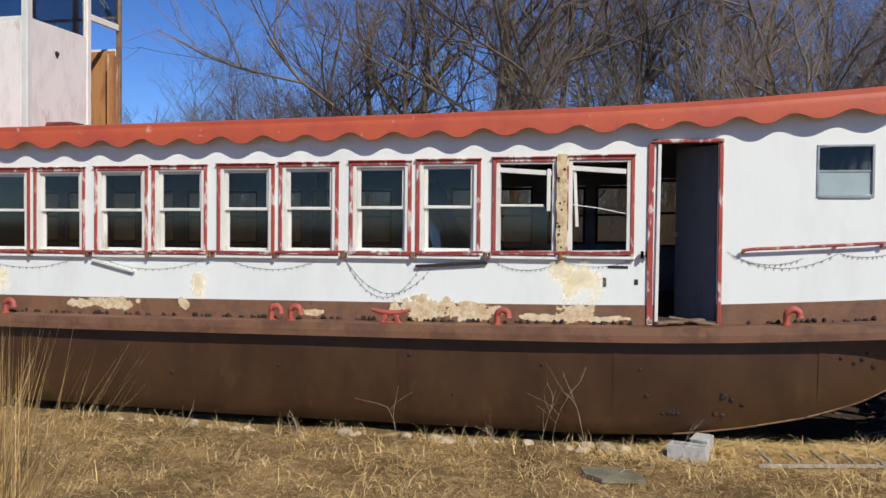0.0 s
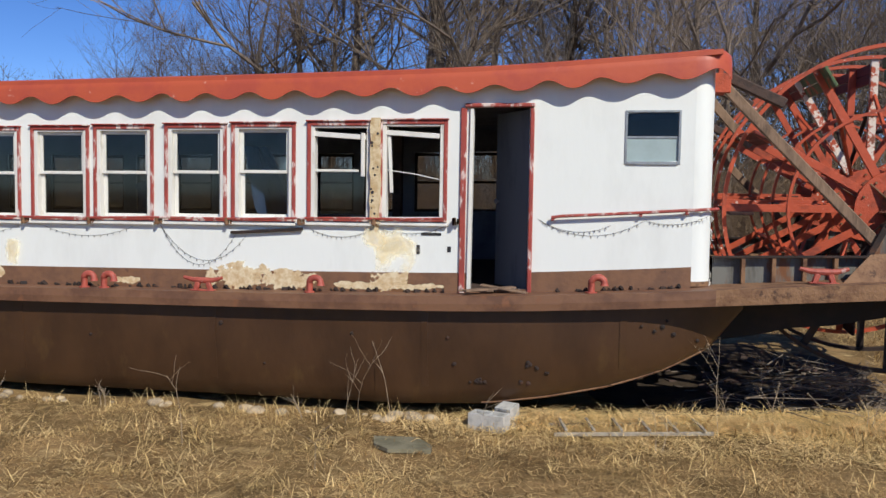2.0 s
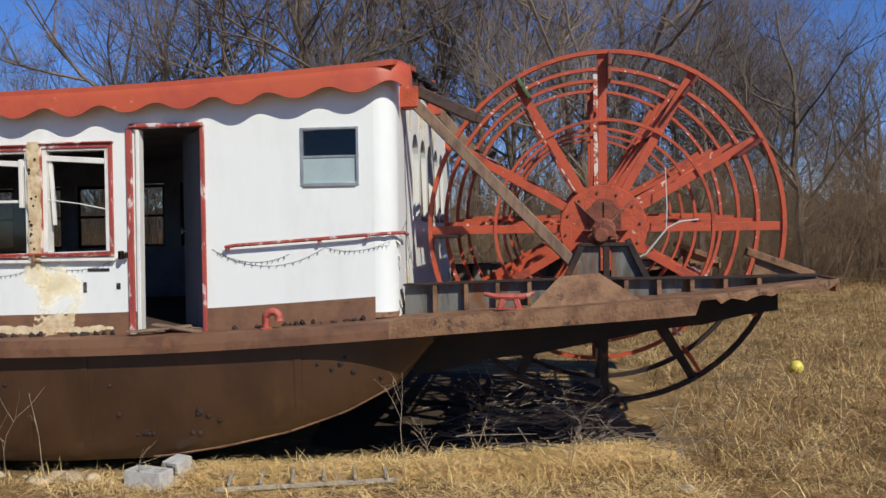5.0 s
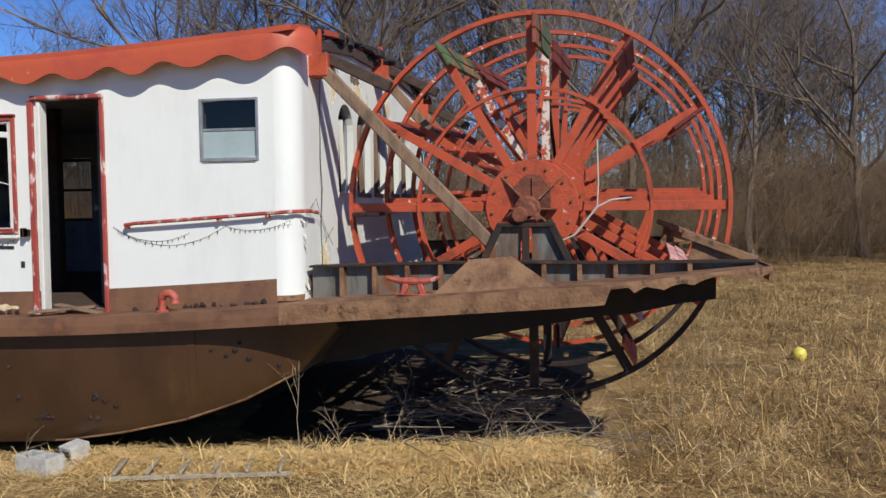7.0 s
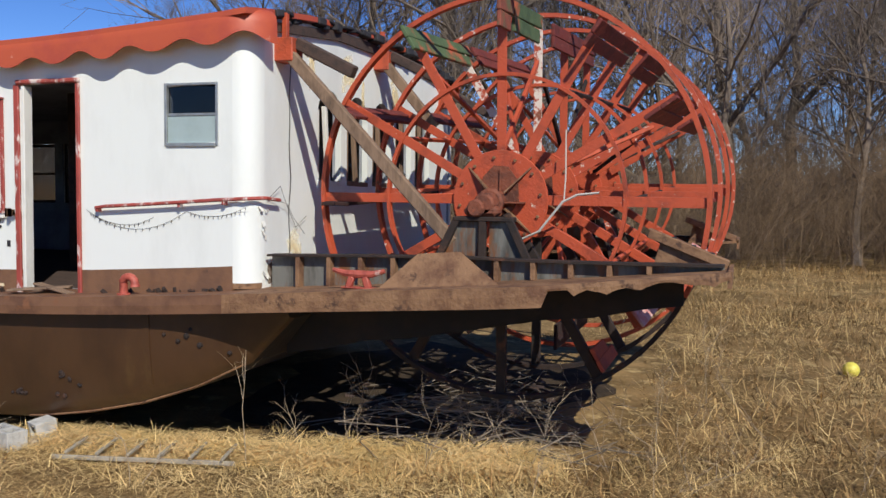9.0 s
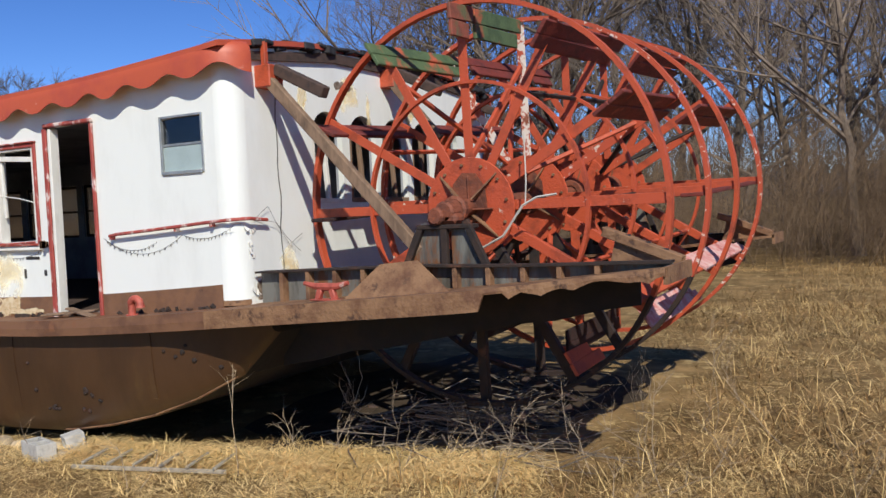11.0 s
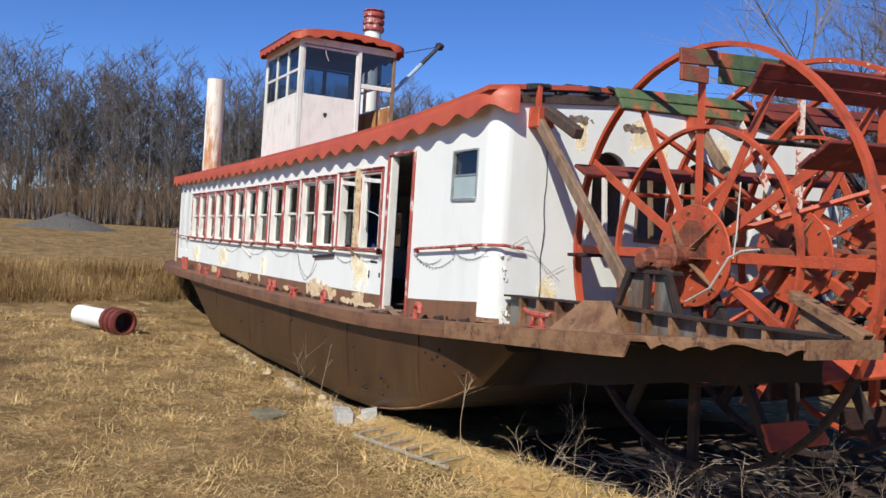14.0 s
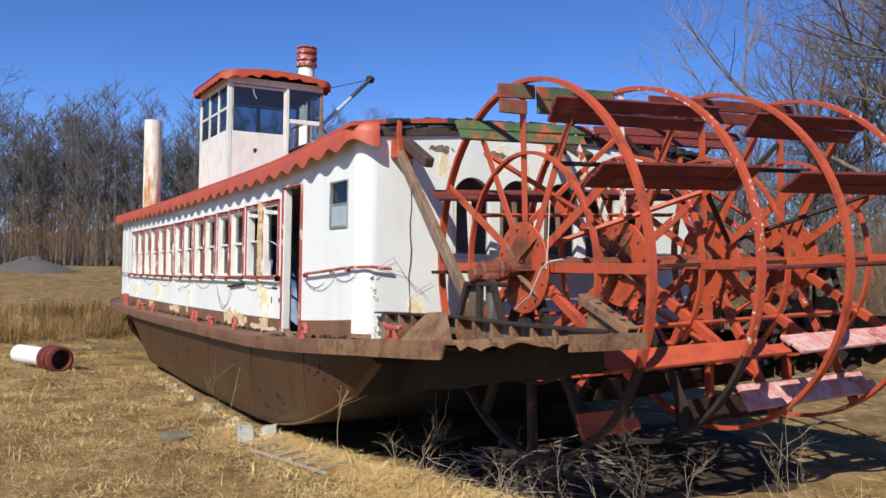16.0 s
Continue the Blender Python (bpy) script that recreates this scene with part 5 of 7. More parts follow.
    # boards: angle, start, end, width, material, label
    boards = [
        (90, 10.93, 11.34, 0.27, BOARD_RUST, "faded red end of a weathered paddle board", 0), (90, 11.34, 12.30, 0.26, BOARD_GREEN, "green and red weathered paddle board", 0),
        (121, 10.95, 12.62, 0.24, BOARD_GREEN, "green weathered paddle board", 0),
        (61, 10.98, 12.85, 0.25, BOARD_RED, "dark red paddle board", -8), (60, 13.30, 14.95, 0.28, BOARD_RED, "dark red paddle board", -12),
        (31, 10.98, 12.75, 0.30, BOARD_RED, "dark red paddle board", 4), (30, 13.20, 15.0, 0.30, BOARD_RED, "dark red paddle board", 2),
        (90, 12.75, 14.85, 0.24, BOARD_RED, "dark red paddle board", 0), (153, 10.98, 12.5, 0.24, BOARD_RED, "red paddle board", 0),
        (152, 12.9, 14.9, 0.24, BOARD_RED, "red paddle board", 0), (120, 12.7, 14.85, 0.22, BOARD_RED, "red paddle board", 0),
        (1, 12.35, 14.9, 0.20, BOARD_RED, "dark red paddle board", 0), (330, 11.02, 13.0, 0.26, BOARD_ORANGE, "bright orange paddle board", 0),
        (301, 11.15, 11.75, 0.22, BOARD_ORANGE, "short broken orange paddle board", 0), (303, 13.05, 14.95, 0.28, BOARD_PINK, "faded pink paddle board", 6),
        # boards from 180 to 270 degrees have the shade painted into their colour
        (330, 13.15, 15.0, 0.26, BOARD_PINK, "faded pink paddle board", 0), (270, 13.0, 14.6, 0.28, BOARD_SHADE, "maroon paddle board with shade put into its colour", 0),
        (240, 12.6, 15.0, 0.30, BOARD_SHADE, "maroon paddle board with shade put into its colour", 0), (210, 11.1, 15.0, 0.32, BOARD_SHADE, "maroon paddle board with shade put into its colour", 0),
        (180, 11.1, 14.9, 0.26, BOARD_SHADE, "maroon paddle board with shade put into its colour", 0),
    ]
    for ang, y0, y1, wide, material, label, cant in boards:
        a = math.radians(ang)
        c, s = math.cos(a), math.sin(a)
        off = Vector((s, 0, -c)) * (0.06 if ang < 180 else -0.06)
        g = Geo()
        r = R_OUT - 0.06 - wide / 2
        w = math.radians(ang + cant)
        u = Vector((math.cos(w), 0, math.sin(w)))
        mid = Vector((AXLE.x + r * c, 0, AXLE.z + r * s)) + off
        for half in (-1, 1):
            # the outer plank often ends short, split and worn
            a0, a1 = mid + u * (half * wide * 0.25), mid + u * (half * wide * 0.25)
            a0.y, a1.y = y0 + rng.uniform(0, 0.04), y1 + 0.05 * half - rng.uniform(0, 0.06)
            a1.z += 0.01 * half
            g.beam(a0, a1, 0.035, wide * 0.495, tuple(u), 0.006)
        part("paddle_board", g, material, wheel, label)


build_wheel()
wheel.rotation_euler = (math.radians(2.5), 0, math.radians(-1.8))
wheel.location = AXLE - wheel.rotation_euler.to_matrix() @ Vector((0, 0, AXLE.z - 0.60))

# ---- deck fittings ----


def build_gooseneck(x, y, h=0.11, r=0.036):
    """A bent pipe vent on the deck."""
    g = Geo()
    z = deck(x)
    pts = [(x, y, z), (x, y, z + h)] + [(x + 0.065 - 0.065 * math.cos(a), y - 0.01, z + h + 0.055 * math.sin(a)) for a in np.linspace(0.3, math.pi, 7)] + [(x + 0.13, y - 0.01, z + h - 0.03)]
    g.tube(pts, [r] * (len(pts) - 1) + [r * 1.25], 10)
    g.lathe([(0.0, 0.012), (0.06, 0.012), (0.06, 0.0)], (x, y, z), "z", 10)
    return g


for vx in (-8.05, -4.35, -4.10, -1.62, 1.42, -9.9):
    part("vent_pipe", build_gooseneck(vx, SIDE - 0.20), PIPE_RED, boat, "faded red bent vent pipe", True)


def build_cleat(x, y):
    g = Geo()
    z = deck(x)
    for d in (-0.07, 0.07):
        g.beam((x + d * 1.3, y, z), (x + d * 0.8, y, z + 0.10), 0.055, 0.05, (0, 1, 0), 0.01)
    g.tube([(x - 0.23, y, z + 0.145), (x - 0.12, y, z + 0.12), (x, y, z + 0.115), (x + 0.12, y, z + 0.12), (x + 0.23, y, z + 0.15)], [0.018, 0.028, 0.034, 0.028, 0.018], 8)
    g.box((x - 0.14, y - 0.05, z), (x + 0.14, y + 0.05, z + 0.012), None, 0.004)
    return g


for cx, cy in ((3.68, 10.30), (-2.85, 10.15), (-9.2, 10.2), (-7.3, 25.8 - 10.0)):
    part("cleat", build_cleat(cx, cy), PIPE_RED if cx > 0 else PIPE_RED, boat, "red mooring cleat on the deck", True)

# bow posts and short fence
g = Geo()
for px, py in ((-16.3, 10.95), (-16.15, 10.85)):
    g.box((px - 0.07, py - 0.05, deck(px)), (px + 0.07, py + 0.05, deck(px) + 0.98), None, 0.01)
part("bow_post", g, STACK, boat, "rust-streaked white post on the foredeck")
g = Geo()
for k in range(4):
    g.tube([(-11.9 + 0.17 * k, 10.2, deck(-11.5)), (-11.9 + 0.17 * k, 10.2, deck(-11.5) + 0.30)], 0.03, 8)
g.beam((-11.95, 10.2, deck(-11.5) + 0.15), (-11.3, 10.2, deck(-11.5) + 0.15), 0.03, 0.03)
part("bitt_rack", g, PIPE_RED, boat, "row of short red bitts")

# string lights drooping along the wall
def string_lights(pts_list, name, label):
    for (x0, h0), (x1, h1), sag in pts_list:
        g = Geo()
        n = 14
        line = []
        for k in range(n + 1):
            t = k / n
            x = x0 + (x1 - x0) * t
            line.append((x, SIDE - 0.006 - 0.003 * math.sin(t * 9), deck(x) + h0 + (h1 - h0) * t - sag * 4 * t * (1 - t)))
        g.tube(line, 0.0018, 4, False)
        for k in range(1, n):
            p = line[k]
            g.tube([p, (p[0] + 0.008 * math.sin(k * 2.1), p[1] - 0.006, p[2] - 0.022)], 0.0035, 4)
        part(name, g, WIRE, boat, label)


string_lights([((-6.75, 0.70), (-5.35, 0.70), 0.12), ((-5.0, 0.70), (-3.85, 0.70), 0.11), ((-3.5, 0.72), (-2.45, 0.60), 0.34), ((-3.5, 0.72), (-2.55, 0.66), 0.42), ((-1.7, 0.70), (-0.95, 0.70), 0.10), ((-0.9, 0.70), (-0.15, 0.72), 0.07),
               ((-8.6, 0.70), (-7.2, 0.70), 0.12), ((-10.3, 0.70), (-9.0, 0.70), 0.12)], "string_lights", "sagging string of tiny fairy lights")
string_lights([((0.84, 0.78), (1.95, 0.72), 0.17), ((0.84, 0.78), (1.6, 0.68), 0.10), ((1.95, 0.72), (2.6, 0.74), 0.07)], "string_lights", "sagging string of tiny fairy lights")
g = Geo()
for yy0 in (11.02,):
    g.tube([(2.63 + 0.006 * math.sin(k), yy0 + 0.012 * math.sin(k * 1.7), 3.7 - 0.15 * k) for k in range(14)], 0.005, 4)
g.tube([(2.64, 10.62, 2.28), (2.66, 10.8, 2.40), (2.65, 10.95, 2.20), (2.65, 11.1, 2.02), (2.65, 11.3, 2.12)], 0.0025, 4)
g.tube([(2.64, 10.62, 2.30), (2.67, 10.9, 2.24), (2.66, 11.05, 2.10), (2.66, 11.25, 1.95)], 0.0025, 4)
part("loose_wire", g, WIRE, boat, "loose wires down the stern wall")
g = Geo()
g.tube([(4.72, 11.05, 1.92), (5.0, 11.02, 2.05), (5.2, 11.0, 2.3), (5.32, 11.0, 2.36), (5.5, 11.0, 2.38)], 0.010, 5)
g.tube([(5.2, 11.08, 2.9), (5.21, 11.06, 2.5), (5.2, 11.05, 2.3)], 0.006, 5)
part("loose_cable", g, WIRE_WHITE, boat, "loose pale cable on the wheel")

# blue tarpaulin hung inside the saloon
g = Geo()
rows = []
for k in range(14):
    t = k / 13
    z = deck(-2) + 1.65 - 1.5 * t
    rows.append([(-2.75 + 0.30 * t + u * (0.18 + 0.75 * t) + 0.05 * math.sin(u * 15 + k * 0.5), 11.0 + 0.09 * math.sin(u * 19 + t * 4) + 0.25 * u, z - 0.25 * u * t) for u in np.linspace(0, 1, 16)])
g.sheet(rows)
part("tarpaulin", g, TARP, boat, "blue tarpaulin hanging inside the cabin", True)
g = Geo()
rows = [[(-4.25 + 0.55 * u + 0.03 * math.sin(t * 5), 11.1 + 0.06 * math.sin(u * 14 + t * 3), deck(-4) + 1.2 - 0.55 * t + 0.05 * math.sin(u * 6)) for u in np.linspace(0, 1, 10)] for t in np.linspace(0, 1, 8)]
g.sheet(rows)
part("tarpaulin", g, TARP, boat, "folded blue sheet inside the cabin", True)

# ---- pilothouse on the roof ----
ph = thing("pilothouse", "weathered white pilothouse with red scalloped roof on the cabin roof", "pilothouse", (-10.6, 13.3, 3.75))
PX0, PX1, PY0, PY1 = -12.05, -9.25, 12.06, 14.50
PZ0, PZS, PZ1 = 3.72, 5.50, 6.72


def build_pilothouse():
    # low walls
    for name, lo, hi, material in (("wall_panel", (PX0, PY0, PZ0), (PX1 - 0.1, PY0 + 0.07, PZS), WHITE_OLD), ("wall_panel", (PX1 - 0.07, PY0 + 0.1, PZ0), (PX1, 13.52, PZS), WHITE_OLD),
                                   ("wall_panel", (PX0, PY1 - 0.07, PZ0), (PX1, PY1, PZS), WHITE_OLD), ("wall_panel", (PX0, PY0 + 0.07, PZ0), (PX0 + 0.07, PY1 - 0.07, PZS), WHITE_OLD)):
        g = Geo()
        g.box(lo, hi, None, 0.008)
        part(name, g, material, ph, "weathered white panel")
    # posts
    for x, y, w, material in ((PX1 - 0.10, PY0 - 0.005, 0.11, WHITE_GREY), (PX0 - 0.005, PY0 - 0.005, 0.08, WHITE_GREY), (PX1 - 0.08, 13.50, 0.10, WHITE_OLD), (PX1 - 0.07, PY1 - 0.08, 0.08, WOOD), (PX0, PY1 - 0.08, 0.08, WHITE_OLD)):
        g = Geo()
        g.box((x, y, PZ0), (x + w, y + w, PZ1), None, 0.01)
        part("post", g, material, ph)
    # side windows: mullions, rails, panes
    n = 3
    for k in range(n):
        a, b = PX0 + 0.07 + k * 0.9, PX0 + 0.07 + (k + 1) * 0.9
        g = Geo()
        for lo, hi in (((a, PY0 + 0.005, PZS), (a + 0.05, PY0 + 0.06, PZ1)), ((b - 0.05, PY0 + 0.005, PZS), (b, PY0 + 0.06, PZ1)), ((a + 0.05, PY0 + 0.01, PZS), (b - 0.05, PY0 + 0.055, PZS + 0.07)),
                       ((a + 0.05, PY0 + 0.01, PZS + 0.58), (b - 0.05, PY0 + 0.055, PZS + 0.64)), ((a + 0.05, PY0 + 0.01, PZ1 - 0.05), (b - 0.05, PY0 + 0.055, PZ1))):
            g.box(lo, hi, None, 0.005)
        w = part("window", g, WHITE_GREY, ph, "white framed pilothouse window")
        g = Geo()
        g.box((a + 0.05, PY0 + 0.03, PZS + 0.07), (b - 0.05, PY0 + 0.034, PZ1 - 0.05))
        p = part("pane", g, GLASS_DARK, w)
        p.visible_shadow = False
        g2 = Geo()
        for lo, hi in (((a, PY1 - 0.06, PZS), (a + 0.05, PY1, PZ1)), ((b - 0.05, PY1 - 0.06, PZS), (b, PY1, PZ1)), ((a + 0.049, PY1 - 0.055, PZS + 0.58), (b - 0.049, PY1 - 0.005, PZS + 0.63)), ((a + 0.049, PY1 - 0.055, PZS), (b - 0.049, PY1 - 0.005, PZS + 0.05)), ((a + 0.049, PY1 - 0.055, PZ1 - 0.05), (b - 0.049, PY1 - 0.005, PZ1))):
            g2.box(lo, hi, None, 0.005)
        part("window", g2, WHITE_OLD, ph)
    # stern face: wide pane, doorway beside it
    g = Geo()
    for lo, hi in (((PX1 - 0.06, PY0 + 0.105, PZS), (PX1 - 0.005, 13.5, PZS + 0.05)), ((PX1 - 0.06, PY0 + 0.105, PZ1 - 0.08), (PX1 - 0.005, 13.5, PZ1 - 0.03)),
                   ((PX1 - 0.058, PY0 + 0.107, PZS + 0.049), (PX1 - 0.007, PY0 + 0.14, PZ1 - 0.079)), ((PX1 - 0.058, 13.465, PZS + 0.049), (PX1 - 0.007, 13.498, PZ1 - 0.079))):
        g.box(lo, hi, None, 0.005)
    w = part("window", g, WHITE_OLD, ph, "wide stern window of the pilothouse")
    g = Geo()
    g.box((PX1 - 0.035, PY0 + 0.105, PZS + 0.05), (PX1 - 0.030, 13.5, PZ1 - 0.08))
    p = part("pane", g, GLASS_DARK, w)
    p.visible_shadow = False
    g = Geo()
    g.box((PX1 - 0.055, 13.602, PZS + 0.36), (PX1 - 0.005, PY1 - 0.082, PZS + 0.47), None, 0.006)
    part("crossbar", g, WHITE_OLD, ph)
    g = Geo()
    g.box((PX1 - 0.35, PY1 - 0.12, PZ0), (PX1 - 0.08, PY1 - 0.075, PZS), None, 0.006)
    part("rotten_board", g, WOOD_ORANGE, ph, "rotten orange plywood in the doorway")
    g = Geo()
    g.box((PX1 - 0.045, 14.12, PZ0), (PX1 - 0.02, PY1 - 0.085, PZS - 0.1), None, 0.006)
    part("rotten_board", g, WOOD_ORANGE, ph, "rotten orange plywood in the doorway")
    # bow face windows
    for k in range(3):
        a, b = PY0 + 0.10 + k * 0.745, PY0 + 0.10 + (k + 1) * 0.745
        g = Geo()
        for lo, hi in (((PX0 + 0.01, a, PZS), (PX0 + 0.06, a + 0.05, PZ1)), ((PX0 + 0.01, b - 0.05, PZS), (PX0 + 0.06, b, PZ1)),
                       ((PX0 + 0.012, a + 0.049, PZS), (PX0 + 0.058, b - 0.049, PZS + 0.05)), ((PX0 + 0.012, a + 0.049, PZ1 - 0.06), (PX0 + 0.058, b - 0.049, PZ1))):
            g.box(lo, hi, None, 0.005)
        part("window", g, WHITE_OLD, ph)
    # header band under the roof
    g = Geo()
    g.box((PX1 - 0.05, PY0, PZ1), (PX1 + 0.004, PY1, PZ1 + 0.16), None, 0.01)
    g.box((PX0, PY0, PZ1), (PX1 - 0.05, PY0 + 0.05, PZ1 + 0.16), None, 0.01)
    g.box((PX0, PY1 - 0.05, PZ1), (PX1 - 0.05, PY1, PZ1 + 0.16), None, 0.01)
    part("header", g, WHITE_OLD, ph)
    g = Geo()
    g.box((PX0, PY0 + 0.05, PZ1 + 0.02), (PX1 - 0.05, PY1 - 0.05, PZ1 + 0.05))
    part("ceiling", g, INNER, ph)
    g = Geo()
    g.box((PX1 - 0.035, 13.602, PZS + 0.47), (PX1 - 0.030, PY1 - 0.082, PZ1))
    p = part("pane", g, GLASS_DARK, w)
    p.visible_shadow = False
    g = Geo()
    g.box((PX0 + 0.09, PY1 - 0.10, PZ0), (PX1 - 0.36, PY1 - 0.075, PZS), None, 0.004)
    part("inner_lining", g, WOOD_ORANGE, ph, "orange plywood lining")
    # console seen through the panes
    g = Geo()
    g.box((PX0 + 0.25, 12.6, PZ0), (PX0 + 0.75, 14.0, PZ0 + 1.55), None, 0.03)
    part("console", g, INNER, ph)
    # cambered roof with scalloped red edge
    ov = 0.22
    top = lambda x, y: PZ1 + 0.20 + 0.16 * (1 - ((y - 13.28) / 1.5) ** 2)
    outline = []
    r = 0.35
    x0, x1, y0, y1 = PX0 - ov, PX1 + ov, PY0 - ov, PY1 + ov
    for cx, cy, a0 in ((x0 + r, y0 + r, 180), (x1 - r, y0 + r, 270), (x1 - r, y1 - r, 0), (x0 + r, y1 - r, 90)):
        for k in range(7):
            a = math.radians(a0 + 15 * k)
            outline.append((cx + r * math.cos(a), cy + r * math.sin(a)))
    dense = []
    for p, q in zip(outline, outline[1:] + outline[:1]):
        d = math.hypot(q[0] - p[0], q[1] - p[1])
        m = max(1, int(d / 0.055))
        dense += [(p[0] + (q[0] - p[0]) * k / m, p[1] + (q[1] - p[1]) * k / m) for k in range(m)]
    g = Geo()
    cx, cy = (x0 + x1) / 2, (y0 + y1) / 2
    rows = []
    for t in (0.0, 0.3, 0.6, 0.85, 1.0):
        rows.append([(cx + (x - cx) * t, cy + (y - cy) * t, top(cx + (x - cx) * t, cy + (y - cy) * t)) for x, y in dense + dense[:1]])
    g.sheet(rows, 0.03)
    part("roof", g, RED, ph, "red cambered pilothouse roof", True)
    g = Geo()
    up, lo, run, prev = [], [], 0.0, None
    rng = random.Random(6)
    for x, y in dense + dense[:1]:
        if prev:
            run += math.hypot(x - prev[0], y - prev[1])
        prev = (x, y)
        z = top(x, y)
        wave = 0.5 + 0.5 * math.cos(2 * math.pi * run / 0.40)
        up.append((x, y, z + 0.01))
        lo.append((x * 1.0, y, z - 0.20 + 0.06 * wave + (0.05 * rng.random() if x > PX1 and y > 12.8 else 0)))
    g.sheet([up, lo], 0.012, (0.3, 0.6, 0))
    part("scalloped_fascia", g, RED, ph, "red scalloped fascia of the pilothouse")
    # loose hanging wire
    g = Geo()
    g.tube([(PX1 + 0.02, 12.65, PZ1 + 0.05), (PX1 + 0.03, 12.68, PZ1 - 0.2), (PX1 + 0.02, 12.76, PZ1 - 0.35)], 0.012, 5)
    part("loose_wire", g, WIRE_WHITE, ph)
    g = Geo()
    blob_pts = [(12.75 + 0.05 * math.cos(a) * (1 + 0.3 * math.sin(3 * a)), 5.1 + 0.06 * math.sin(a)) for a in np.linspace(0, 6.0, 14)]
    g.prism(blob_pts, "x", PX1 - 0.001, PX1 + 0.003)
    part("hole", g, TAR, ph, "dark hole in the panel")


build_pilothouse()


def build_boom():
    b = thing("boom_pole", "pale blue pole with dark upper half leaning from the pilothouse", "pole", (-9.45, 14.58, 6.0))
    a, tip = Vector((-9.40, 14.56, 5.95)), Vector((-11.77, 16.93, 7.83))
    mid = a.lerp(tip, 0.55)
    g = Geo()
    g.tube([a, mid], 0.055, 8)
    part("lower_pole", g, PALE_BLUE, b, "pale blue lower half", True)
    g = Geo()
    g.tube([mid, tip], 0.055, 8)
    part("upper_pole", g, WIRE, b, "dark upper half", True)
    g = Geo()
    g.box((-0.10, -0.10, -0.09), (0.10, 0.10, 0.09), Matrix.Translation(tip) @ pose(0, 0, 0, 20, 30, 40), 0.03)
    part("head", g, RUST_AND_SHADE, b)
    g = Geo()
    g.tube([tip, (-9.5, 14.55, 6.85)], 0.012, 5)
    part("stay_wire", g, WIRE, b)


build_boom()


def stack_geo(x, y, z0, z1, r, n=20):
    g = Geo()
    g.lathe([(r * 1.0, 0), (r, z1 - z0), (r * 0.86, z1 - z0), (r * 0.86, z1 - z0 - 0.6)], (x, y, z0), "z", n)
    return g


st = thing("smokestack", "broken rust-stained white smokestack on the roof", "smokestack", (-13.3, 11.07, 3.6), "smokestacks")
part("stack_tube", stack_geo(-13.3, 11.07, 3.55, 6.25, 0.235), STACK, st, "", True)
st = thing("smokestack", "white smokestack with red ringed top on the roof", "smokestack", (-13.3, 15.5, 3.5), "smokestacks")
part("stack_tube", stack_geo(-13.3, 15.5, 3.50, 8.55, 0.245), WHITE, st, "", True)


def crown_geo(n=20):
    g = Geo()
    prof = []
    for k in range(3):
        h = 0.20 * k
        prof += [(0.25, h), (0.31, h + 0.03), (0.32, h + 0.09), (0.31, h + 0.14), (0.25, h + 0.16)]
    prof += [(0.31, 0.60), (0.31, 0.62), (0.25, 0.63), (0.22, 0.4), (0.21, 0.0)]
    g.lathe(prof, (0, 0, 0), "z", n)
    return g


g = crown_geo()
g.v = [(p[0] - 13.3, p[1] + 15.5, p[2] + 8.28) for p in g.v]
part("ringed_top", g, RED_TRIM, st, "red ringed top", True)

# the fallen top of the other stack, lying in the grass
m = Matrix.Translation((-9.6, 7.69, ground_height(-9, 8) + 0.25)) @ pose(0, 0, 0, 0, 0, 23) @ pose(0, 0, 0, 0, 90, 0)
fs = thing("fallen_smokestack", "fallen white smokestack section with red ringed end in grass", "smokestack", (-8.8, 8.0, 0))
g = stack_geo(0, 0, 0.0, 1.5, 0.20)
g.v = [tuple(m @ Vector(p)) for p in g.v]
part("stack_tube", g, WHITE, fs, "", True)
g = crown_geo()
g.v = [tuple(m @ Vector((p[0] * 0.86, p[1] * 0.86, p[2] * 0.9 + 1.22))) for p in g.v]
part("ringed_top", g, BOARD_RED, fs, "faded dark red ringed end", True)
# flat black disc that closes the open end
g = Geo()
g.lathe([(0.0, 1.52), (0.19, 1.52)], (0, 0, 0), "z", 16)
g.v = [tuple(m @ Vector(p)) for p in g.v]
part("soot", g, TAR, fs, "black disc across the stack's open end")

# hatch box on the roof
g = Geo()
g.box((-7.75, 10.55, roof_z(-7.6, 10.6) - 0.02), (-7.35, 10.85, roof_z(-7.6, 10.6) + 0.06), None, 0.02)
solo("roof_vent", g, BOARD_RED, "low dark red vent box on the roof", "vent")

# ---- things on the ground ----


def build_block(x, y, turn, tip=0.0, lift=0.0):
    """A hollow two-cell concrete block, 0.39 x 0.19 x 0.19."""
    g = Geo()
    L, W, H, t = 0.39, 0.19, 0.19, 0.036
    for lo, hi in (((0, 0, 0), (L, t, H)), ((0, W - t, 0), (L, W, H)), ((0, t, 0), (t, W - t, H)), ((L - t, t, 0), (L, W - t, H)), ((L / 2 - t / 2, t, 0), (L / 2 + t / 2, W - t, H))):
        g.box(tuple(v - d for v, d in zip(lo, (L / 2, W / 2, 0))), tuple(v - d for v, d in zip(hi, (L / 2, W / 2, 0))), None, 0.004)
    ob = solo("concrete_block", g, CONCRETE, "grey hollow concrete block lying in the grass", "concrete block", "concrete blocks by the hull")
    ob.matrix_world = Matrix.Translation((x, y, ground_height(x, y) + lift)) @ pose(0, 0, 0, tip, 0, turn)
    return ob


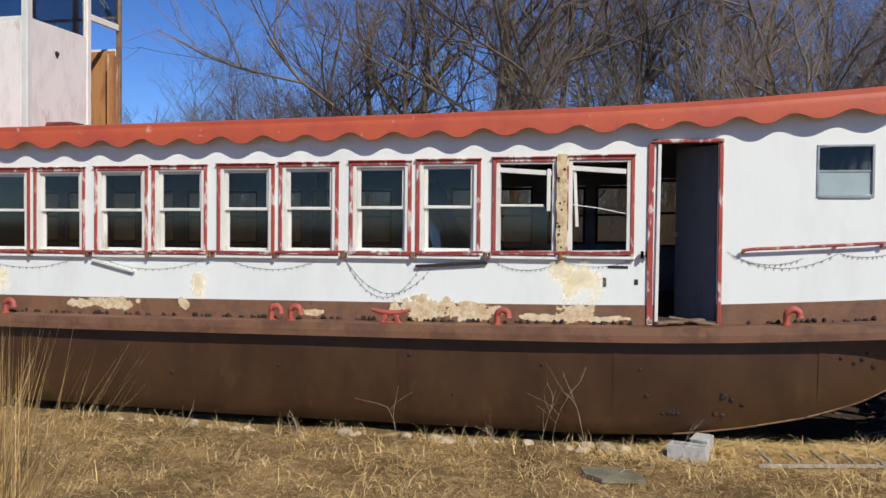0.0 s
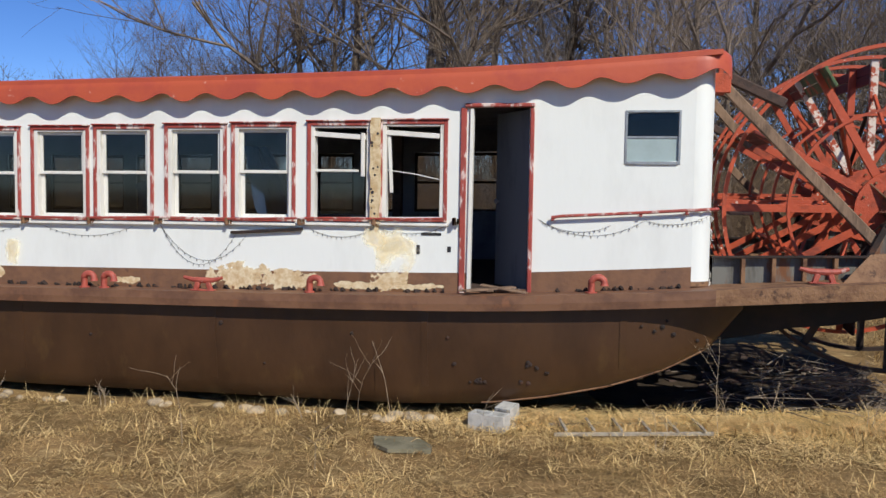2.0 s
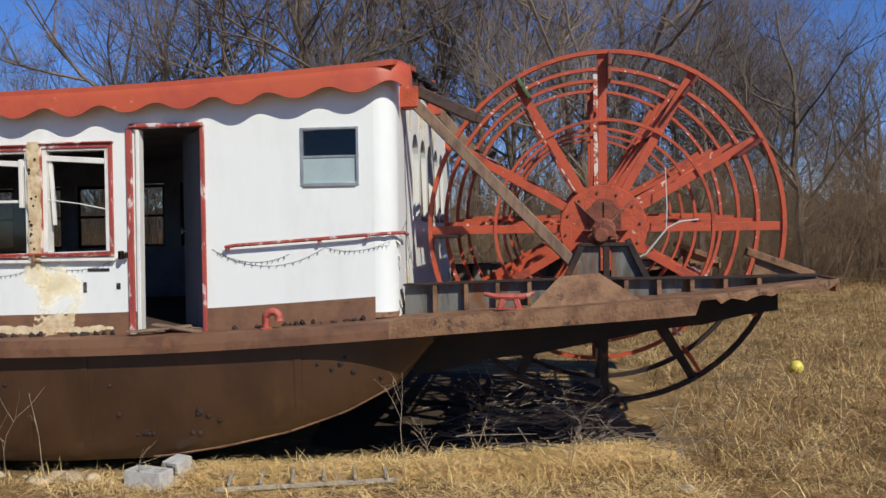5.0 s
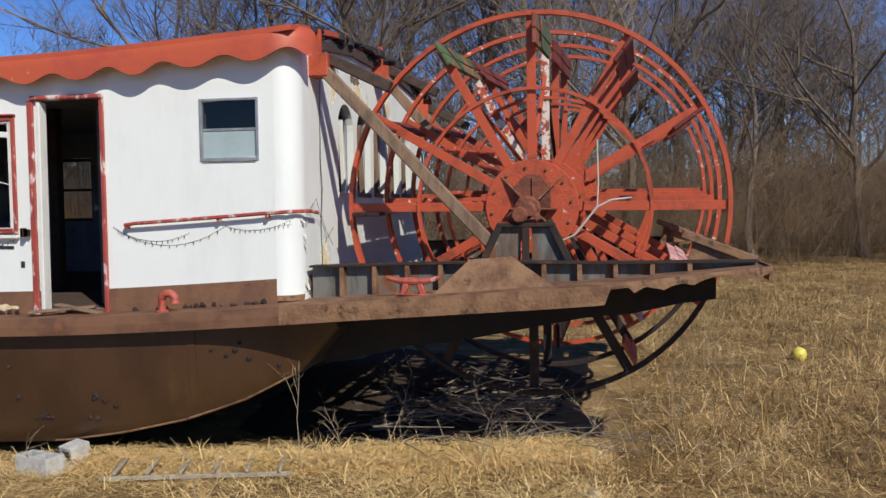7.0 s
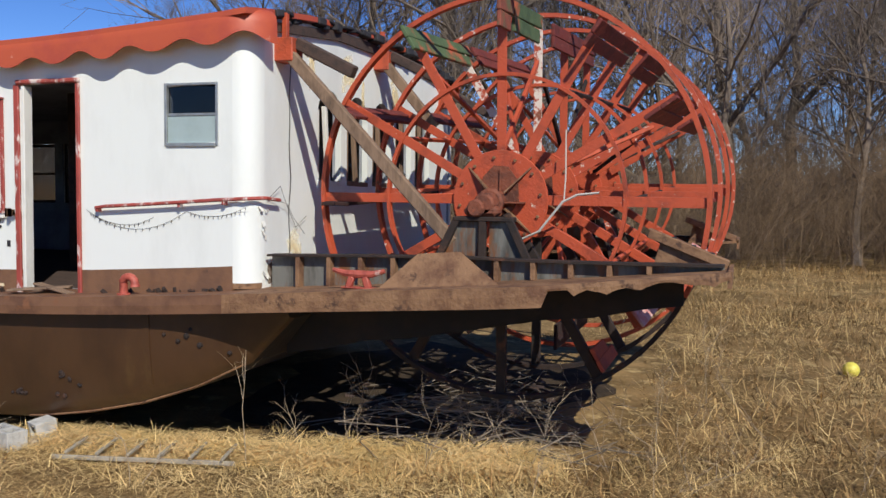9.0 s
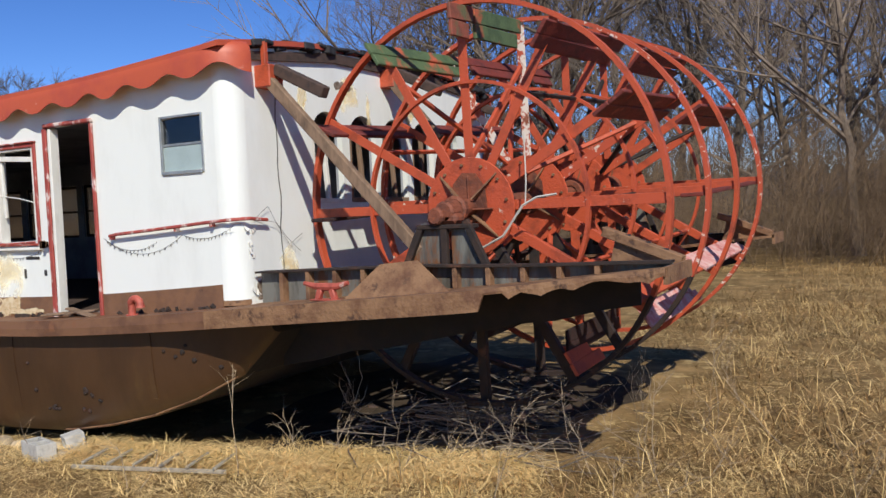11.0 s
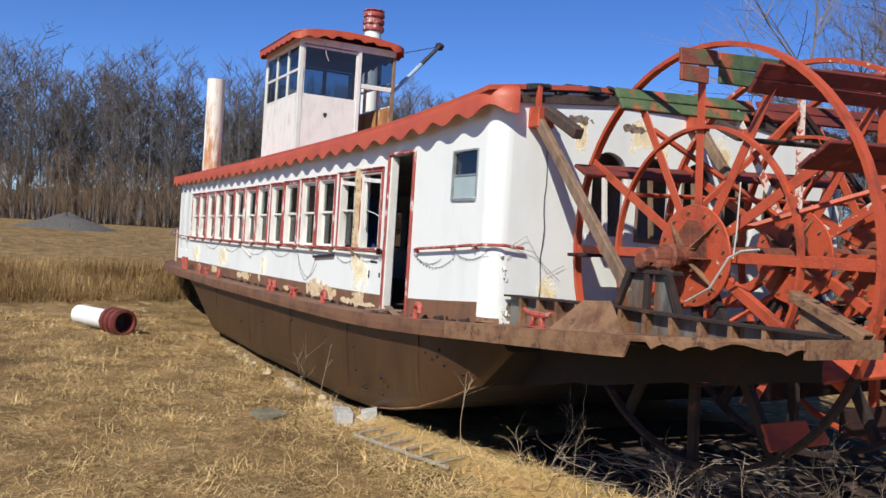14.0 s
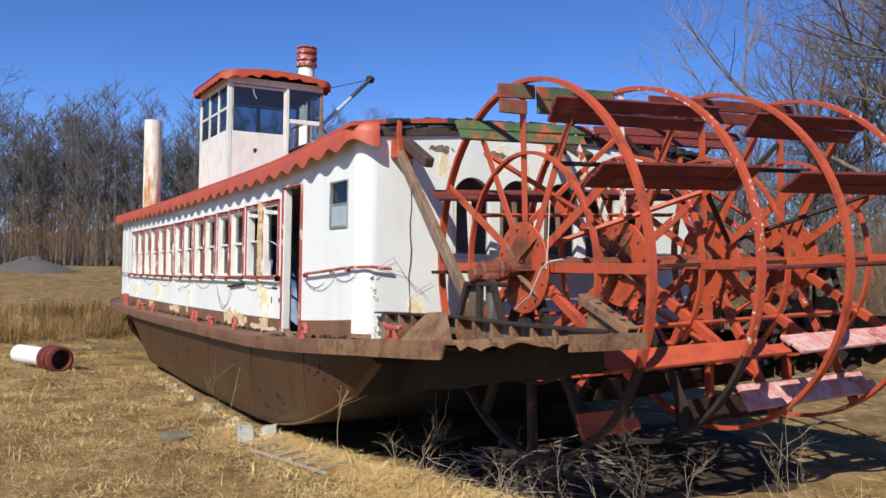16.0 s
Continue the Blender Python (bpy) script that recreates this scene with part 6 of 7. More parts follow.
build_block(0.44, 9.80, -14, 0, -0.02)
block = build_block(0.42, 10.20, 0)
block.matrix_world = Matrix.Translation((0.60, 10.10, 0.03)) @ pose(0, 0, 0, 0, 0, 66) @ pose(0, 0, 0, 0, 80, 0) @ Matrix.Translation((0, 0, -0.095))

rng = random.Random(21)


def build_stone(x, y, s):
    g = Geo()
    bm = bmesh.new()
    bmesh.ops.create_icosphere(bm, subdivisions=2, radius=s)
    sd = rng.uniform(0, 100)
    for v in bm.verts:
        k = 1 + 0.35 * noise.noise(v.co / s * 0.9 + Vector((sd, 0, 0)))
        v.co = Vector((v.co.x * k * 1.3, v.co.y * k, v.co.z * k * 0.7))
    g.v = [tuple(v.co) for v in bm.verts]
    g.f = [tuple(v.index for v in f.verts) for f in bm.faces]
    bm.free()
    ob = new("stone", g.mesh("stone", STONE, True))
    ob.matrix_world = Matrix.Translation((x, y, ground_height(x, y) + s * 0.2)) @ pose(0, 0, 0, 0, 0, rng.uniform(0, 360))
    tagged(ob, "pale tan stone at the foot of the hull", "stone", "stones along the hull")


for k in range(34):
    sx = rng.uniform(-7.5, 1.2)
    build_stone(sx, rng.uniform(9.92, 10.16), rng.choice((0.025, 0.035, 0.045, 0.06, 0.075)))
for sx, sy, ss in ((-2.15, 9.98, 0.085), (-1.85, 10.0, 0.075), (-0.4, 9.98, 0.09), (-0.2, 10.0, 0.075), (0.62, 9.92, 0.085), (3.95, 10.75, 0.055), (0.38, 9.98, 0.06), (-3.2, 9.9, 0.04), (5.2, 10.0, 0.07)):
    build_stone(sx, sy, ss)

# ladder lying in the grass
lad = thing("ladder", "grey weathered wooden ladder lying in the dry grass", "ladder", (1.9, 9.85, 0.1))
for dx, dy in ((0.0, 0.0), (-0.09, 0.35)):
    g = Geo()
    g.beam((1.10 + dx, 9.66 + dy, 0.06), (2.66 + dx, 10.06 + dy, 0.065), 0.022, 0.04, chamfer=0.005)
    part("rail", g, GREY_WOOD, lad)
for k in range(6):
    g = Geo()
    x, y = 1.22 + 0.27 * k, 9.69 + 0.062 * k
    g.beam((x, y, 0.10), (x - 0.09, y + 0.36, 0.125), 0.03, 0.025, chamfer=0.005)
    part("rung", g, GREY_WOOD, lad)
g = Geo()
g.beam((1.1, 10.12, 0.06), (1.6, 10.22, 0.07), 0.09, 0.02)
solo("plank", g, WOOD, "short weathered plank in the straw", "plank")

g = Geo()
g.lathe([(0.11 * math.sin(a), -0.11 * math.cos(a)) for a in np.linspace(0.01, math.pi - 0.01, 12)], (8.02, 16.5, ground_height(8.02, 16.5) + 0.09), "z", 16)
solo("ball", g, YELLOW, "small yellow ball in the grass", "ball", smooth=True)

# flat sheet half sunk in the grass
g = Geo()
g.prism([(-0.62, 9.27), (-0.20, 9.33), (0.0, 9.08), (0.02, 8.93), (-0.38, 8.88), (-0.55, 9.02)], "z", 0.0, 0.038)
solo("flat_sheet", g, SHEET_GREEN, "grey-green flat sheet half sunk in dry grass", "sheet")

# dark gravel heap across the field
g = Geo()
rows = []
for i in range(15):
    r = i / 14
    rows.append([(-62 + 4.2 * r * math.cos(a) * (1 + 0.12 * math.sin(3 * a)), 11.0 + 4.5 * r * math.sin(a), ground_height(-58, 11) - 0.2 + 1.5 * (1 - r) ** 0.9 + 0.15 * noise.noise((r * 5, a, 0))) for a in np.linspace(0, 2 * math.pi, 33)])
g.sheet(rows)
solo("gravel_heap", g, GRAVEL, "heap of dark gravel across the field", "gravel heap", kind="stuff", smooth=True)

# pale rubble beyond
g = Geo()
for k in range(40):
    x, y = -62 + rng.uniform(-3, 3), 24 + rng.uniform(-5, 9)
    s = rng.uniform(0.15, 0.5)
    g.box((-s, -s, -s * 0.6), (s, s, s * 0.6), Matrix.Translation((x, y, ground_height(x, y) + s * 0.3)) @ pose(0, 0, 0, rng.uniform(0, 60), rng.uniform(0, 60), rng.uniform(0, 90)), s * 0.2)
solo("rubble", g, GRAVEL, "grey rubble at the edge of the far wood", "rubble", kind="stuff")

# ---- grass ----


def fast_mesh(name, verts, tris, material):
    me = bpy.data.meshes.new(name)
    me.vertices.add(len(verts))
    me.vertices.foreach_set("co", np.asarray(verts, np.float32).ravel())
    n = len(tris)
    me.loops.add(n * 3)
    me.polygons.add(n)
    me.polygons.foreach_set("loop_start", np.arange(0, n * 3, 3, dtype=np.int32))
    me.loops.foreach_set("vertex_index", np.asarray(tris, np.int32).ravel())
    me.update(calc_edges=True)
    me.materials.append(material)
    return me


def blades(name, spots, length, width, lean, material, label, rs, per=1, spread=0.0, heap=0.0):
    """Bent tapering blades (four triangles each) at the spots."""
    pos = np.repeat(np.asarray(spots, float), per, 0)
    n = len(pos)
    pos[:, :2] += rs.normal(0, 1, (n, 2)) * spread
    pos[:, 2] += rs.uniform(0, 1, n) ** 2 * heap
    L = length * rs.uniform(0.45, 1.25, n)
    ang = rs.uniform(0, 2 * np.pi, n)
    tilt = np.clip(rs.normal(lean, 0.28, n), 0.02, 1.50)
    d = np.stack([np.cos(ang), np.sin(ang)], 1)
    side = np.stack([-d[:, 1], d[:, 0], np.zeros(n)], 1)
    w = (width * rs.uniform(0.6, 1.4, n))[:, None]
    pts = []
    for t, bend in ((0.0, 0.0), (0.5, 0.75), (1.0, 1.15)):
        a = np.clip(tilt * (0.55 + 0.75 * bend), 0, 1.62)
        p = pos.copy()
        p[:, 0] += d[:, 0] * L * t * np.sin(a)
        p[:, 1] += d[:, 1] * L * t * np.sin(a)
        p[:, 2] += L * t * np.cos(a) + 0.012
        pts.append(p)
    v = np.stack([pts[0] - side * w, pts[0] + side * w, pts[1] - side * w * 0.8, pts[1] + side * w * 0.8, pts[2]], 1).reshape(-1, 3)
    k = np.arange(n)[:, None] * 5
    tri = np.concatenate([k + [0, 1, 3], k + [0, 3, 2], k + [2, 3, 4]], 1).reshape(-1, 3)
    ob = new(name, fast_mesh(name, v, tri, material))
    return tagged(ob, label, "grass", kind="stuff")


def spots_in(rs, n, x0, x1, y0, y1, keep=None, clump=1.2):
    out = []
    while len(out) < n:
        x, y = rs.uniform(x0, x1), rs.uniform(y0, y1)
        if keep and not keep(x, y):
            continue
        if noise.noise((x * clump, y * clump, 7.7)) + rs.uniform(-0.55, 0.55) < -0.05:
            continue
        out.append((x, y, ground_height(x, y)))
    return out


def clear_of_boat(x, y):
    if -10.5 < x < 2.2 and 10.02 < y < 16.0:
        return False
    if 2.2 <= x < 5.6 and 11.3 < y < 17.0 and (y - 11.3) > 0:
        return False
    return True


rs = np.random.RandomState(12)
blades("short_grass", spots_in(rs, 34000, -12, 11, 5.5, 12.5, clear_of_boat), 0.13, 0.0026, 1.34, STRAW, "matted short dry grass", rs, 3, 0.06)
blades("brown_grass", spots_in(rs, 12000, -12, 11, 5.5, 12.5, clear_of_boat, 0.9), 0.14, 0.0026, 1.15, STRAW_BROWN, "brown dead grass", rs, 3, 0.07)
blades("pale_grass", spots_in(rs, 6500, -12, 11, 5.5, 12.5, clear_of_boat, 1.5), 0.24, 0.0022, 1.42, STRAW_PALE, "pale flattened grass", rs, 3, 0.07)
blades("grass_tufts", spots_in(rs, 600, -12, 11, 5.5, 13.0, lambda x, y: clear_of_boat(x, y) and (y < 9.6 or x > 1), 0.8), 0.22, 0.0025, 1.05, STRAW_PALE, "tufts of dry grass", rs, 16, 0.07)
blades("loose_straw", spots_in(rs, 6500, 0.75, 5.2, 9.5, 11.3, lambda x, y: y < 10.16 + (x - 0.6) * 0.26 and y > 9.98 + (x - 1.2) * 0.17 + 0.12 * noise.noise((x * 3, 0, 0)), 2.2), 0.27, 0.0030, 1.50, STRAW_PALE, "heap of loose golden straw by the stern", rs, 3, 0.06, 0.13)
blades("straw_litter", spots_in(rs, 1500, -0.6, 5.4, 9.4, 10.4, None, 1.8), 0.27, 0.0028, 1.40, STRAW_PALE, "scattered golden straw round the ladder", rs, 3, 0.08, 0.04)
blades("field_grass", spots_in(rs, 17000, -26, 22, 12, 34, lambda x, y: clear_of_boat(x, y) and not (-14 < x < 5 and y < 30), 0.5), 0.26, 0.0045, 1.0, STRAW, "dry field grass behind the wheel", rs, 3, 0.14)
blades("brown_weeds", spots_in(rs, 7000, 4, 22, 10, 34, clear_of_boat, 0.35), 0.30, 0.004, 0.9, STRAW_BROWN, "brown weeds behind the wheel", rs, 3, 0.14)
blades("matted_straw", spots_in(rs, 3600, 3.5, 14, 9.6, 24, clear_of_boat, 0.7), 0.46, 0.0030, 1.36, STRAW_PALE, "long flattened straw round the wheel", rs, 3, 0.12)
blades("matted_brown", spots_in(rs, 7000, 3.5, 14, 9.6, 26, clear_of_boat, 0.5), 0.36, 0.0045, 1.30, STRAW_BROWN, "matted brown grass round the wheel", rs, 3, 0.14)
blades("tall_stalks", spots_in(rs, 700, 5.5, 16, 10.5, 30, clear_of_boat, 0.4), 0.50, 0.002, 0.7, STRAW_PALE, "tall pale grass stalks", rs, 3, 0.14)
on_bank = lambda x, y: math.exp(-(((x + 17.5 + 0.25 * (y - 9)) / 2.8) ** 2)) > 0.25
blades("bank_grass", spots_in(rs, 5200, -23, -12.3, -2, 16, on_bank, 0.5), 0.55, 0.005, 0.55, STRAW_BROWN, "tall dry grass on the low bank", rs, 6, 0.16)
blades("bank_straw", spots_in(rs, 2000, -21, -12.3, -2, 14, on_bank, 0.8), 0.60, 0.004, 0.50, STRAW, "pale tall grass on the low bank", rs, 6, 0.12)
blades("reed_clump", [(-3.86 + 0.05 * k, 4.9 + 0.03 * (k % 3), ground_height(-3.8, 4.95)) for k in range(6)], 1.60, 0.0045, 0.16, STRAW, "tall drooping clump of blond reed grass", rs, 130, 0.07)
blades("far_grass", spots_in(rs, 7000, -60, -10, -14, 30, clear_of_boat, 0.25), 0.22, 0.010, 1.1, STRAW_BROWN, "dry grass across the field", rs, 3, 0.2)
blades("hull_grass", spots_in(rs, 120, -9, 1.0, 9.8, 10.06, None, 1.6), 0.22, 0.002, 0.8, STRAW_PALE, "dry grass along the hull", rs, 6, 0.04)

# ---- dead shrubs and weed stalks ----


def twig_tree(geo, p, d, length, r, depth, rr, spread=0.6, curl=0.15):
    pts, radii = [p], [r]
    n = 4
    q, dd = Vector(p), Vector(d).normalized()
    for k in range(n):
        dd = (dd + Vector((rr.gauss(0, curl), rr.gauss(0, curl), rr.gauss(0, curl * 0.6)))).normalized()
        q = q + dd * (length / n)
        pts.append(tuple(q))
        radii.append(r * (1 - 0.6 * (k + 1) / n))
    geo.tube(pts, radii, 4, False)
    if depth:
        for k in range(rr.randint(3, 5)):
            t = rr.uniform(0.3, 1.0)
            i = min(int(t * n), n - 1)
            b = Vector(pts[i]).lerp(Vector(pts[i + 1]), t * n - i)
            nd = (dd + Vector((rr.gauss(0, spread), rr.gauss(0, spread), rr.gauss(0.1, spread * 0.7)))).normalized()
            twig_tree(geo, tuple(b), nd, length * rr.uniform(0.35, 0.6), r * 0.55, depth - 1, rr, spread, curl)


def build_shrub(x, y, h, seed, lean=0.3, stems=3, depth=2, r=0.0042):
    rr = random.Random(seed)
    g = Geo()
    z = ground_height(x, y)
    for k in range(stems):
        twig_tree(g, (x + rr.uniform(-0.06, 0.06), y + rr.uniform(-0.06, 0.06), z), (rr.gauss(0, lean), rr.gauss(0, lean), 1), h * rr.uniform(0.7, 1.1), r, depth, rr)
    ob = solo("dead_shrub", g, TWIG, "bare grey dead shrub growing by the boat", "shrub", "dead shrubs")
    return ob


shrubs = [(-0.55, 9.85, 1.0, 1, 0.08, 1, 2), (-1.0, 9.8, 0.7, 2, 0.06, 2, 1), (-3.9, 9.85, 0.25, 3, 0.3, 3, 1), (-5.3, 9.85, 0.25, 4, 0.3, 3, 1), (0.35, 9.75, 0.5, 5, 0.1, 1, 1), (-1.6, 9.8, 0.35, 6, 0.2, 2, 1),
          (2.73, 10.2, 1.1, 7, 0.10, 1, 2), (3.35, 10.6, 1.2, 8, 0.10, 1, 2), (4.2, 10.5, 0.7, 9, 0.45, 2, 2), (5.0, 10.75, 0.7, 11, 0.5, 2, 2), (2.9, 10.8, 0.6, 12, 0.6, 2, 2),
          (5.6, 11.3, 0.8, 13, 0.6, 2, 2), (6.0, 12.0, 0.9, 14, 0.6, 2, 2), (6.2, 13.0, 0.8, 15, 0.6, 2, 2), (4.4, 11.6, 0.6, 17, 0.7, 2, 2), (6.3, 10.9, 0.6, 19, 0.5, 2, 1), (2.1, 9.5, 0.4, 24, 0.3, 2, 1), (3.5, 10.75, 0.75, 31, 0.5, 2, 3, 0.003), (4.5, 10.95, 0.65, 32, 0.6, 2, 3, 0.003), (5.5, 10.9, 0.7, 33, 0.4, 2, 3, 0.003), (5.9, 11.6, 0.9, 34, 0.4, 2, 3, 0.003), (6.6, 11.9, 0.7, 35, 0.5, 2, 3, 0.003),
          (6.1, 10.4, 0.55, 36, 0.4, 2, 2, 0.003), (6.9, 12.8, 0.8, 37, 0.4, 2, 3, 0.003), (7.6, 11.4, 0.5, 38, 0.5, 2, 2, 0.003), (5.2, 10.3, 0.5, 39, 0.5, 2, 2, 0.003), (-2.3, 8.6, 0.7, 25, 0.12, 1, 1), (-0.9, 8.3, 0.8, 26, 0.1, 1, 1)]
for s in shrubs:
    build_shrub(*s)

# dark sheet over the ground: shade under the stern put into its colour
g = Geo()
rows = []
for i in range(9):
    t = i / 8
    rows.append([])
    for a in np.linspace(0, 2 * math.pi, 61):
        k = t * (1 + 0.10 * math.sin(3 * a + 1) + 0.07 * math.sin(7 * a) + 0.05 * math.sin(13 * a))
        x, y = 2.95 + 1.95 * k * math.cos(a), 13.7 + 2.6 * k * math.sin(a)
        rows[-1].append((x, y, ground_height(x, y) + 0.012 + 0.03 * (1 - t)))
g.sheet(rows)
ob = new("soil", g.mesh("soil", SOIL_SHADE, True))
tagged(ob, "dark ground sheet with the stern's shade in its colour", "soil", kind="structure")

# tangle of sticks lying under the wheel
g = Geo()
rr = random.Random(77)
for k in range(210):
    x, y = rr.gauss(3.9, 0.75), 11.0 + abs(rr.gauss(0.6, 0.9))
    if not 2.4 < x < 5.4:
        continue
    a = rr.gauss(0.1, 0.5)
    L = rr.uniform(0.25, 0.95)
    z = ground_height(x, y) + rr.uniform(0.01, 0.48) * math.exp(-((x - 3.9) / 1.0) ** 2)
    g.tube([(x, y, z), (x + L * 0.5 * math.cos(a), y + L * 0.5 * math.sin(a), z + rr.gauss(0, 0.05)), (x + L * math.cos(a + 0.2), y + L * math.sin(a + 0.2), max(0.02, z + rr.gauss(-0.02, 0.10)))], [0.009, 0.006, 0.003], 4, False)
solo("brushwood", g, BRUSHWOOD, "tangle of dead sticks under the wheel", "brushwood", kind="stuff")
g = Geo()
for k in range(50):
    x, y = rr.uniform(2.4, 4.9), rr.uniform(11.6, 15.0)
    s = rr.uniform(0.03, 0.12)
    g.box((-s, -s * 0.6, -0.012), (s, s * 0.6, 0.012), Matrix.Translation((x, y, ground_height(x, y) + rr.uniform(0.02, 0.10))) @ pose(0, 0, 0, rr.uniform(-25, 25), rr.uniform(-25, 25), rr.uniform(0, 180)), 0.004)
solo("debris", g, WOOD_DARK, "scraps of board and bark under the wheel", "debris", kind="stuff")

# ---- trees ----


def grow(geo, tips, p, d, length, r, depth, rr, up=0.12, sides=5, curl=0.10):
    n = 4 if depth > 1 else 3
    pts, radii = [tuple(p)], [r]
    q, dd = Vector(p), Vector(d).normalized()
    for k in range(n):
        dd = (dd + Vector((rr.gauss(0, curl), rr.gauss(0, curl), rr.gauss(up * 0.4, curl * 0.5)))).normalized()
        q = q + dd * (length / n)
        pts.append(tuple(q))
        radii.append(max(r * (1 - 0.5 * (k + 1) / n), 0.004))
    geo.tube(pts, radii, sides if r > 0.03 else 3, False)
    if depth <= 0:
        return
    kids = rr.randint(4, 6) if depth > 1 else rr.randint(5, 7)
    for k in range(kids):
        t = rr.uniform(0.25, 1.0) if depth < 4 else rr.uniform(0.35, 1.0)
        i = min(int(t * n), n - 1)
        b = Vector(pts[i]).lerp(Vector(pts[i + 1]), t * n - i)
        rad = radii[i] * rr.uniform(0.45, 0.7)
        axis = dd.orthogonal().normalized()
        axis.rotate(Matrix.Rotation(rr.uniform(0, 2 * math.pi), 3, dd))
        nd = (dd * rr.uniform(0.55, 1.0) + axis * rr.uniform(0.45, 0.95) + Vector((0, 0, up))).normalized()
        grow(geo, tips, b, nd, length * rr.uniform(0.45, 0.72), rad, depth - 1, rr, up, sides, curl)


def build_tree(seed, h, r, forks, label):
    """A bare tree: tapered trunk, and a crown of limbs, branches and twigs."""
    rr = random.Random(seed)
    t = thing("bare_tree", label, "tree", (0, 0, 0), "bare trees behind the boat")
    trunk, crown = Geo(), Geo()
    for f in range(forks):
        lean = (rr.gauss(0, 0.10 * forks), rr.gauss(0, 0.10 * forks))
        pts, radii = [], []
        x = y = 0.0
        n = 9
        for k in range(n + 1):
            s = k / n
            pts.append((x, y, s * h * 0.92 - 0.3))
            radii.append(r * (1.25 if k == 0 else 1.0) * (1 - 0.88 * s) / (1 + 0.25 * (forks - 1)))
            x += lean[0] * h / n * (0.4 + s) + rr.gauss(0, 0.012 * h)
            y += lean[1] * h / n * (0.4 + s) + rr.gauss(0, 0.012 * h)
        trunk.tube(pts, radii, 7, False)
        for k in range(13):
            s = rr.uniform(0.26, 0.98)
            i = min(int(s * n), n - 1)
            b = Vector(pts[i]).lerp(Vector(pts[i + 1]), s * n - i)
            a = rr.uniform(0, 2 * math.pi)
            rise = rr.uniform(0.35, 1.1)
            L = h * (0.42 * (1 - s) + 0.13) * rr.uniform(0.7, 1.2)
            grow(crown, None, b, (math.cos(a), math.sin(a), rise), L, radii[i] * rr.uniform(0.35, 0.6), 3, rr, 0.14)
    part("trunk", trunk, BARK, t, "grey-brown trunk", True)
    part("crown", crown, BARK, t, "leafless crown of fine twigs")
    return t


kinds = [build_tree(31, 17, 0.26, 1, "tall bare deciduous tree with a single grey trunk"), build_tree(37, 15, 0.22, 2, "bare tree forked low into two stems"),
         build_tree(41, 13, 0.17, 2, "slim bare tree with two stems"), build_tree(43, 18, 0.32, 1, "tall bare tree with spreading limbs")]
rr = random.Random(9)
places = [(-24.5, 45, 0.50), (-21.5, 43, 0.68), (-19.0, 47, 0.75), (-17.0, 42, 0.80), (-14.0, 43, 0.92), (-12.2, 42, 0.90), (-10.2, 42, 1.15), (-7.6, 42, 1.1), (-6.2, 41, 1.0), (-3.6, 43, 1.1), (-1.2, 45, 1.0),
          (1.0, 42, 1.0), (3.4, 44, 1.05), (5.9, 42, 1.1), (8.2, 44, 0.95), (10.2, 41, 0.9), (12.4, 43, 0.95), (14.4, 41, 0.8), (16.4, 44, 0.7), (18.0, 39, 0.5), (22.0, 38, 0.35), (26, 42, 0.35), (-16, 53, 0.75), (-4, 54, 1.05), (7, 54, 1.0),
          (-3.0, 36.5, 0.55), (2.4, 36, 0.60), (6.2, 35.5, 0.66), (10.0, 34, 0.60), (13.8, 35, 0.6)]
for k, (x, y, s) in enumerate(places):
    src = kinds[rr.randrange(4)]
    m = Matrix.Translation((x, y, ground_height(x, y))) @ pose(0, 0, 0, rr.uniform(-3, 3), rr.uniform(-3, 3), rr.uniform(0, 360))
    if k < 4:
        src = kinds[k]
        src.matrix_world = m @ Matrix.Scale(s, 4)
    else:
        c = copy_thing(src, m)
        c.scale = (s, s, s)


